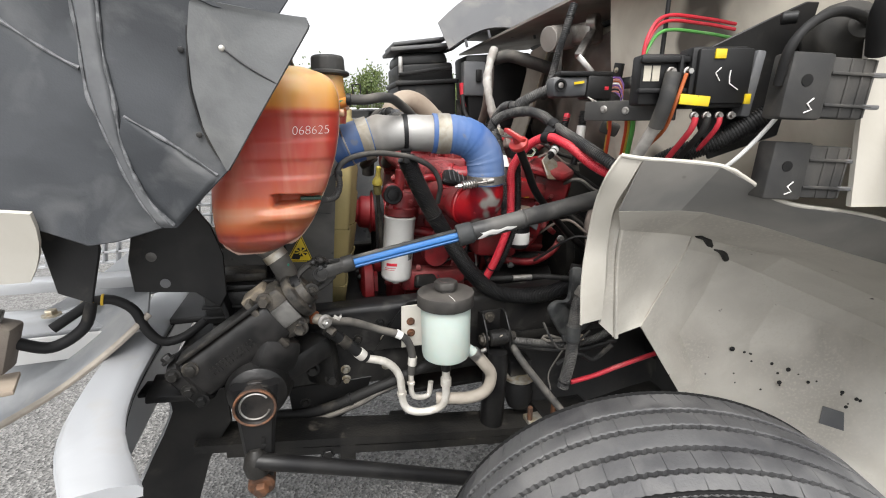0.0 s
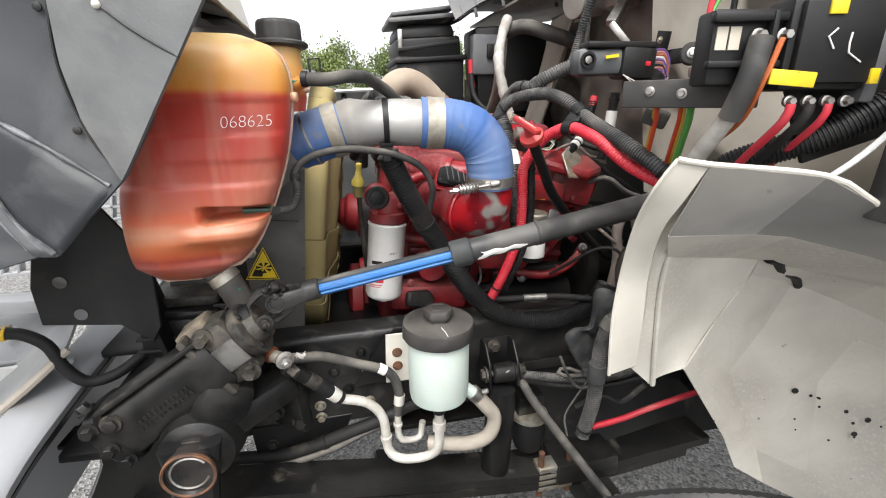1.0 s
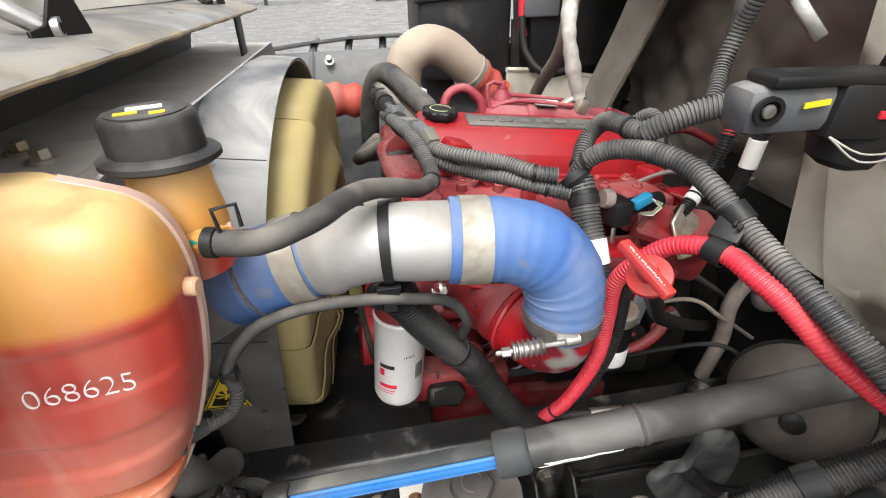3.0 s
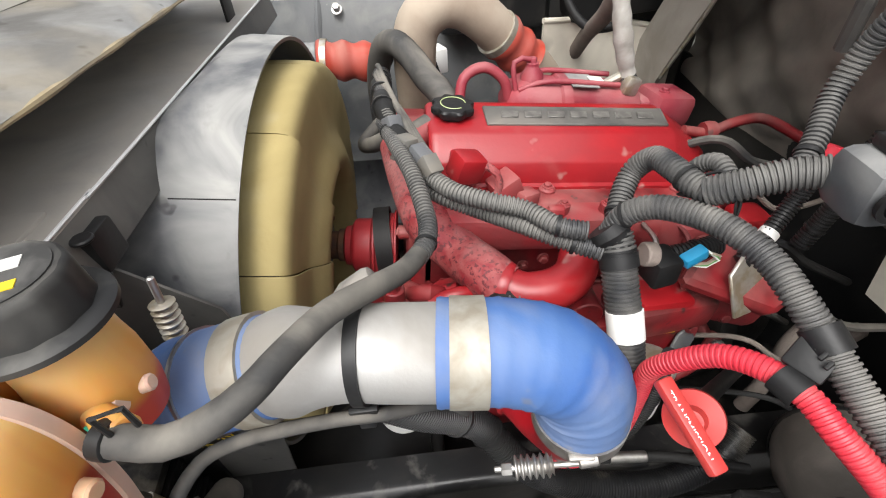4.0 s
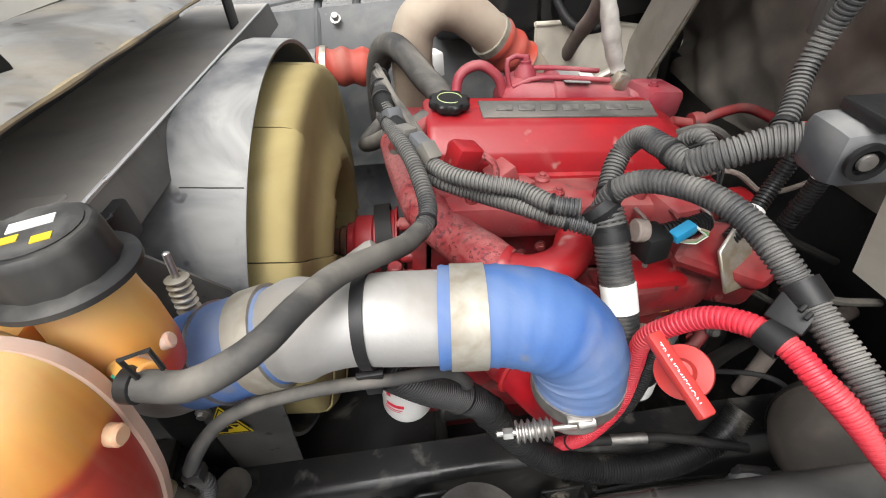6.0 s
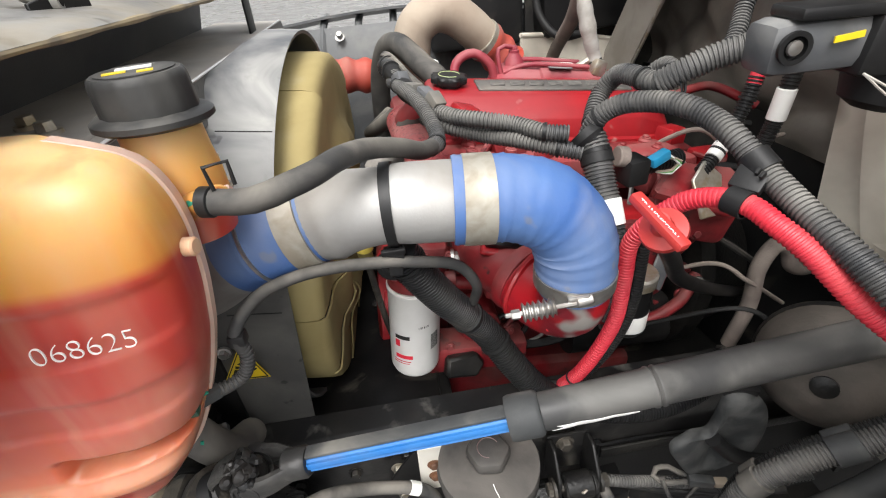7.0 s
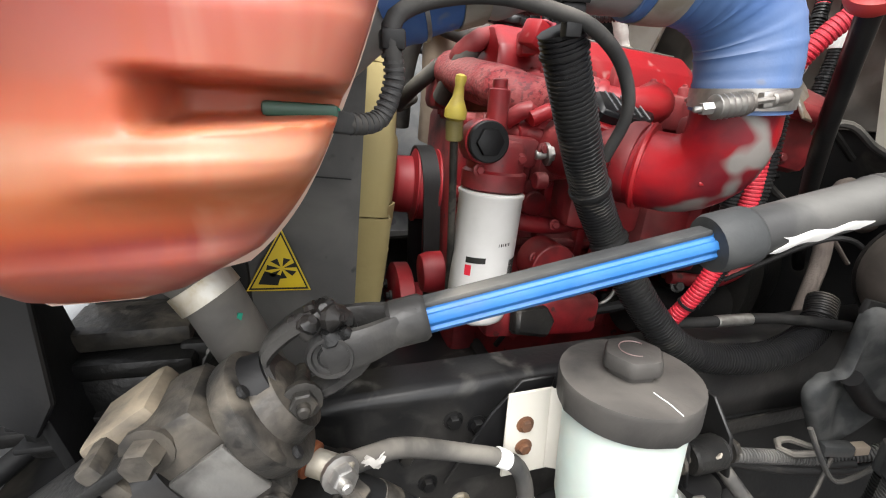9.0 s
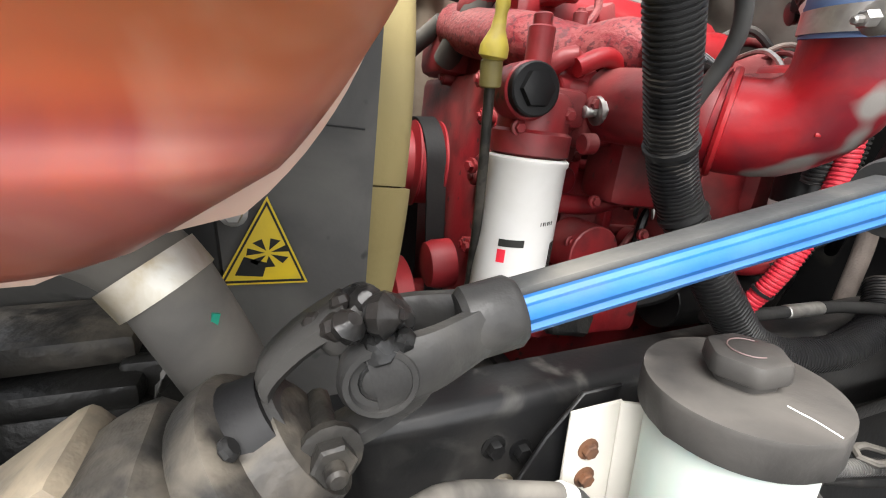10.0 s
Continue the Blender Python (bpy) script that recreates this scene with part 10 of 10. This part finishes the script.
# ---- yard in the distance ----
shed = thing("storage_shed", (-2.2, 54, 0), "small beige metal shed with a white door", "shed")
part("wall", Geo().box((-2.0, 53.6, 1.55), (4.2, 3.0, 3.1), (0, 0, -8), 0.02), shed_wall, shed)
part("side_wall", Geo().box((-4.35, 54.0, 1.5), (0.5, 3.2, 3.0), (0, 0, -8), 0.02), shed_dark, shed)
part("roof", Geo().box((-2.2, 53.6, 3.2), (5.0, 3.4, 0.16), (0, 3, -8), 0.03), shed_dark, shed)
part("door", Geo().box((-1.5, 52.0, 1.1), (1.5, 0.08, 2.2), (0, 0, -8), 0.01), far_white, shed)
part("corner_post", Geo().box((0.05, 51.85, 1.5), (0.18, 0.12, 3.0), (0, 0, -8), 0.01), shed_dark, shed)
part("vent", Geo().cyl((-3.0, 53.6, 3.2), (-3.0, 53.6, 4.1), 0.22, 12).cyl((-3.0, 53.6, 4.0), (-3.0, 53.6, 4.2), 0.4, 12), zinc, shed)
part("meter", Geo().cyl((-3.3, 51.95, 1.5), (-3.3, 51.8, 1.5), 0.35, 14), far_dark, shed)
trl = thing("storage_trailer", (1.5, 58, 0), "long white storage trailer", "trailer")
part("body", Geo().box((2.2, 58.5, 1.9), (5.5, 2.5, 2.6), (0, 0, -8), 0.05), far_white, trl)
part("window", Geo().box((1.6, 57.15, 2.2), (0.35, 0.06, 0.9), (0, 0, -8), 0.01), far_glass, trl)
part("skirt", Geo().box((2.2, 58.5, 0.35), (5.2, 2.2, 0.7), (0, 0, -8), 0.05), far_dark, trl)


def parked_truck(x, y, turn, name="parked_truck", label="white cab-chassis truck parked facing away"):
    t = thing(name, (x, y, 0), label, "truck", "parked trucks")
    M = pose(x, y, 0, 0, 0, turn)

    def b(name, c, s, mat, bev=0.05, taper=1.0):
        return part(name, Geo().box(c, s, (0, 0, 0), bev, M, taper), mat, t)
    b("cab", (0, 1.0, 2.0), (2.35, 1.9, 1.75), far_white, 0.2, 0.94)
    b("roof", (0, 1.0, 2.95), (2.15, 1.7, 0.25), far_white, 0.1)
    b("rear_window", (0, 0.03, 2.35), (1.7, 0.04, 0.6), far_glass, 0.02)
    b("hood", (0, 3.0, 1.5), (1.9, 2.2, 0.9), far_white, 0.15)
    b("frame", (0, -2.0, 0.95), (0.9, 5.5, 0.25), far_dark, 0.03)
    b("fuel_tank", (-1.0, 0.0, 0.8), (0.6, 1.4, 0.55), far_dark, 0.1)
    b("step_box", (0.95, 0.1, 0.85), (0.6, 1.2, 0.5), far_white, 0.05)
    for s in (-1, 1):
        for yy in (-2.6, 3.2):
            part("wheel", Geo().cyl(M @ Vector((s * 0.75, yy, 0.5)), M @ Vector((s * 1.2, yy, 0.5)), 0.5, 20, edge=0.05), far_dark, t)
        b("mud_flap", (s * 0.95, -3.4, 0.6), (0.6, 0.04, 0.7), far_dark if s < 0 else far_white, 0.02)
        b("mirror", (s * 1.45, 1.6, 2.2), (0.2, 0.1, 0.5), far_dark, 0.03)
    return t


parked_truck(3.0, 48.5, -4)
parked_truck(5.6, 50.5, -14, label="white truck with a bare chassis turned aside")
parked_truck(9.0, 60, -10, label="white truck far back in the yard")
pv = thing("traffic_post", (1.75, 51, 0), "red-orange traffic post beside the truck", "traffic post")
part("post", Geo().cyl((1.75, 51, 0), (1.75, 51, 2.0), 0.16, 12, 0.1), far_orange, pv)
part("base", Geo().box((1.75, 51, 0.06), (0.7, 0.7, 0.12)), far_dark, pv)
gy = thing("guard_rail", (0.7, 55, 0), "yellow steel guard rail", "guard rail")
part("rail", Geo().box((0.8, 55.0, 1.0), (1.5, 0.1, 0.3)), far_yellow, gy)
part("post", Geo().box((0.3, 55.0, 0.5), (0.12, 0.12, 1.0)), far_yellow, gy)
part("post", Geo().box((1.3, 55.0, 0.5), (0.12, 0.12, 1.0)), far_yellow, gy)
for x, y, h in ((-3.7, 56, 9.5), (-7.5, 62, 8.0)):
    solo("utility_pole", Geo().cyl((x, y, 0), (x, y, h), 0.13, 10, 0.1), bark, "weathered wooden utility pole", "pole", "utility poles")
wr = thing("perimeter_wall", (0, 72, 0), "pale low wall and parked vehicles at the yard edge", "wall")
part("wall", Geo().box((0, 72, 0.9), (90, 0.3, 1.8)), far_beige, wr)
cp = thing("canopy", (-9.5, 50, 0), "dark flat steel canopy on posts", "canopy")
part("roof", Geo().box((-11.0, 44, 6.2), (9, 6, 0.5)), far_dark, cp)
for x in (-14.5, -7.2):
    part("post", Geo().cyl((x, 44, 0), (x, 44, 6.0), 0.15, 10), far_dark, cp)
for k in range(6):
    part("slat", Geo().box((-11.0, 41.3 + k, 5.85), (9, 0.2, 0.2)), shed_dark, cp)
for k, (x, y, c) in enumerate(((-8.5, 60, far_white), (-12.0, 63, far_orange), (-16, 60, far_white), (13, 66, far_white), (17, 64, far_white), (21, 66, far_dark))):
    t = thing("parked_car", (x, y, 0), "parked car far off in the yard", "car", "far cars")
    part("body", Geo().box((x, y, 0.75), (4.2, 1.7, 0.8), (0, 0, 0), 0.2), c, t)
    part("cabin", Geo().box((x - 0.2, y, 1.4), (2.3, 1.5, 0.6), (0, 0, 0), 0.2, taper=0.8), far_glass, t)
    for s in (-1.3, 1.3):
        part("wheel", Geo().cyl((x + s, y - 0.88, 0.33), (x + s, y - 0.6, 0.33), 0.33, 16), far_dark, t)


def tree(seed, h, wide):
    """A trunk with limbs and a ragged crown of leaf clumps, standing at the origin."""
    rnd = random.Random(seed)
    trunk, crown = Geo(), Geo()
    trunk.tube([(0, 0, 0), (0.1, 0, h * 0.3), (-0.1, 0.1, h * 0.6), (0, 0, h * 0.9)], lambda s, m: 0.22 * (1 - s) + 0.04, 8, 0.5)
    tips = []
    for k in range(11):
        a, z = rnd.uniform(0, 6.28), h * rnd.uniform(0.28, 0.85)
        l = wide * rnd.uniform(0.45, 1.0) * (1.15 - z / h * 0.6)
        tip_ = (l * math.cos(a), l * math.sin(a), z + h * 0.14)
        trunk.tube([(0, 0, z), (tip_[0] * 0.5, tip_[1] * 0.5, z + h * 0.05), tip_], lambda s, m: 0.09 * (1 - s) + 0.02, 6, 0.4)
        tips.append(tip_)
    tips += [(0, 0, h * 0.92), (0.4, -0.2, h * 0.8), (0, 0, h * 0.6)]
    for q in tips:
        for j in range(130):
            d = Vector((rnd.gauss(0, 1), rnd.gauss(0, 1), rnd.gauss(0, 0.75))) * wide * 0.24
            c = Vector(q) + d
            s = rnd.uniform(0.10, 0.24)
            m = Euler((rnd.uniform(0, 6), rnd.uniform(0, 6), rnd.uniform(0, 6))).to_matrix()
            crown.add([c + m @ Vector(v) * s for v in ((-1, -0.5, 0), (0, -0.7, 0.3), (1, -0.2, 0), (0.6, 0.6, -0.2), (-0.5, 0.8, 0.2))], [(0, 1, 2, 3, 4)])
    t = thing("tree", (0, 0, 0), "broad green leafy tree behind the yard", "tree", "trees behind the yard")
    part("trunk", trunk, bark, t)
    part("crown", crown, foliage, t, smooth=0)
    return t


kinds = [tree(3, 9.5, 3.3), tree(8, 11.5, 4.0), tree(21, 8.0, 3.6)]
rnd = random.Random(5)
for k in range(34):
    x = -46 + 3.1 * k + rnd.uniform(-1, 1)
    y = 84 + rnd.uniform(-5, 9)
    if k < 3:
        kinds[k].location = (x, y, 0)
        kinds[k].rotation_euler = (0, 0, rnd.uniform(0, 6))
    else:
        copy_thing(kinds[k % 3], pose(x, y, 0, 0, 0, rnd.uniform(0, 360)))
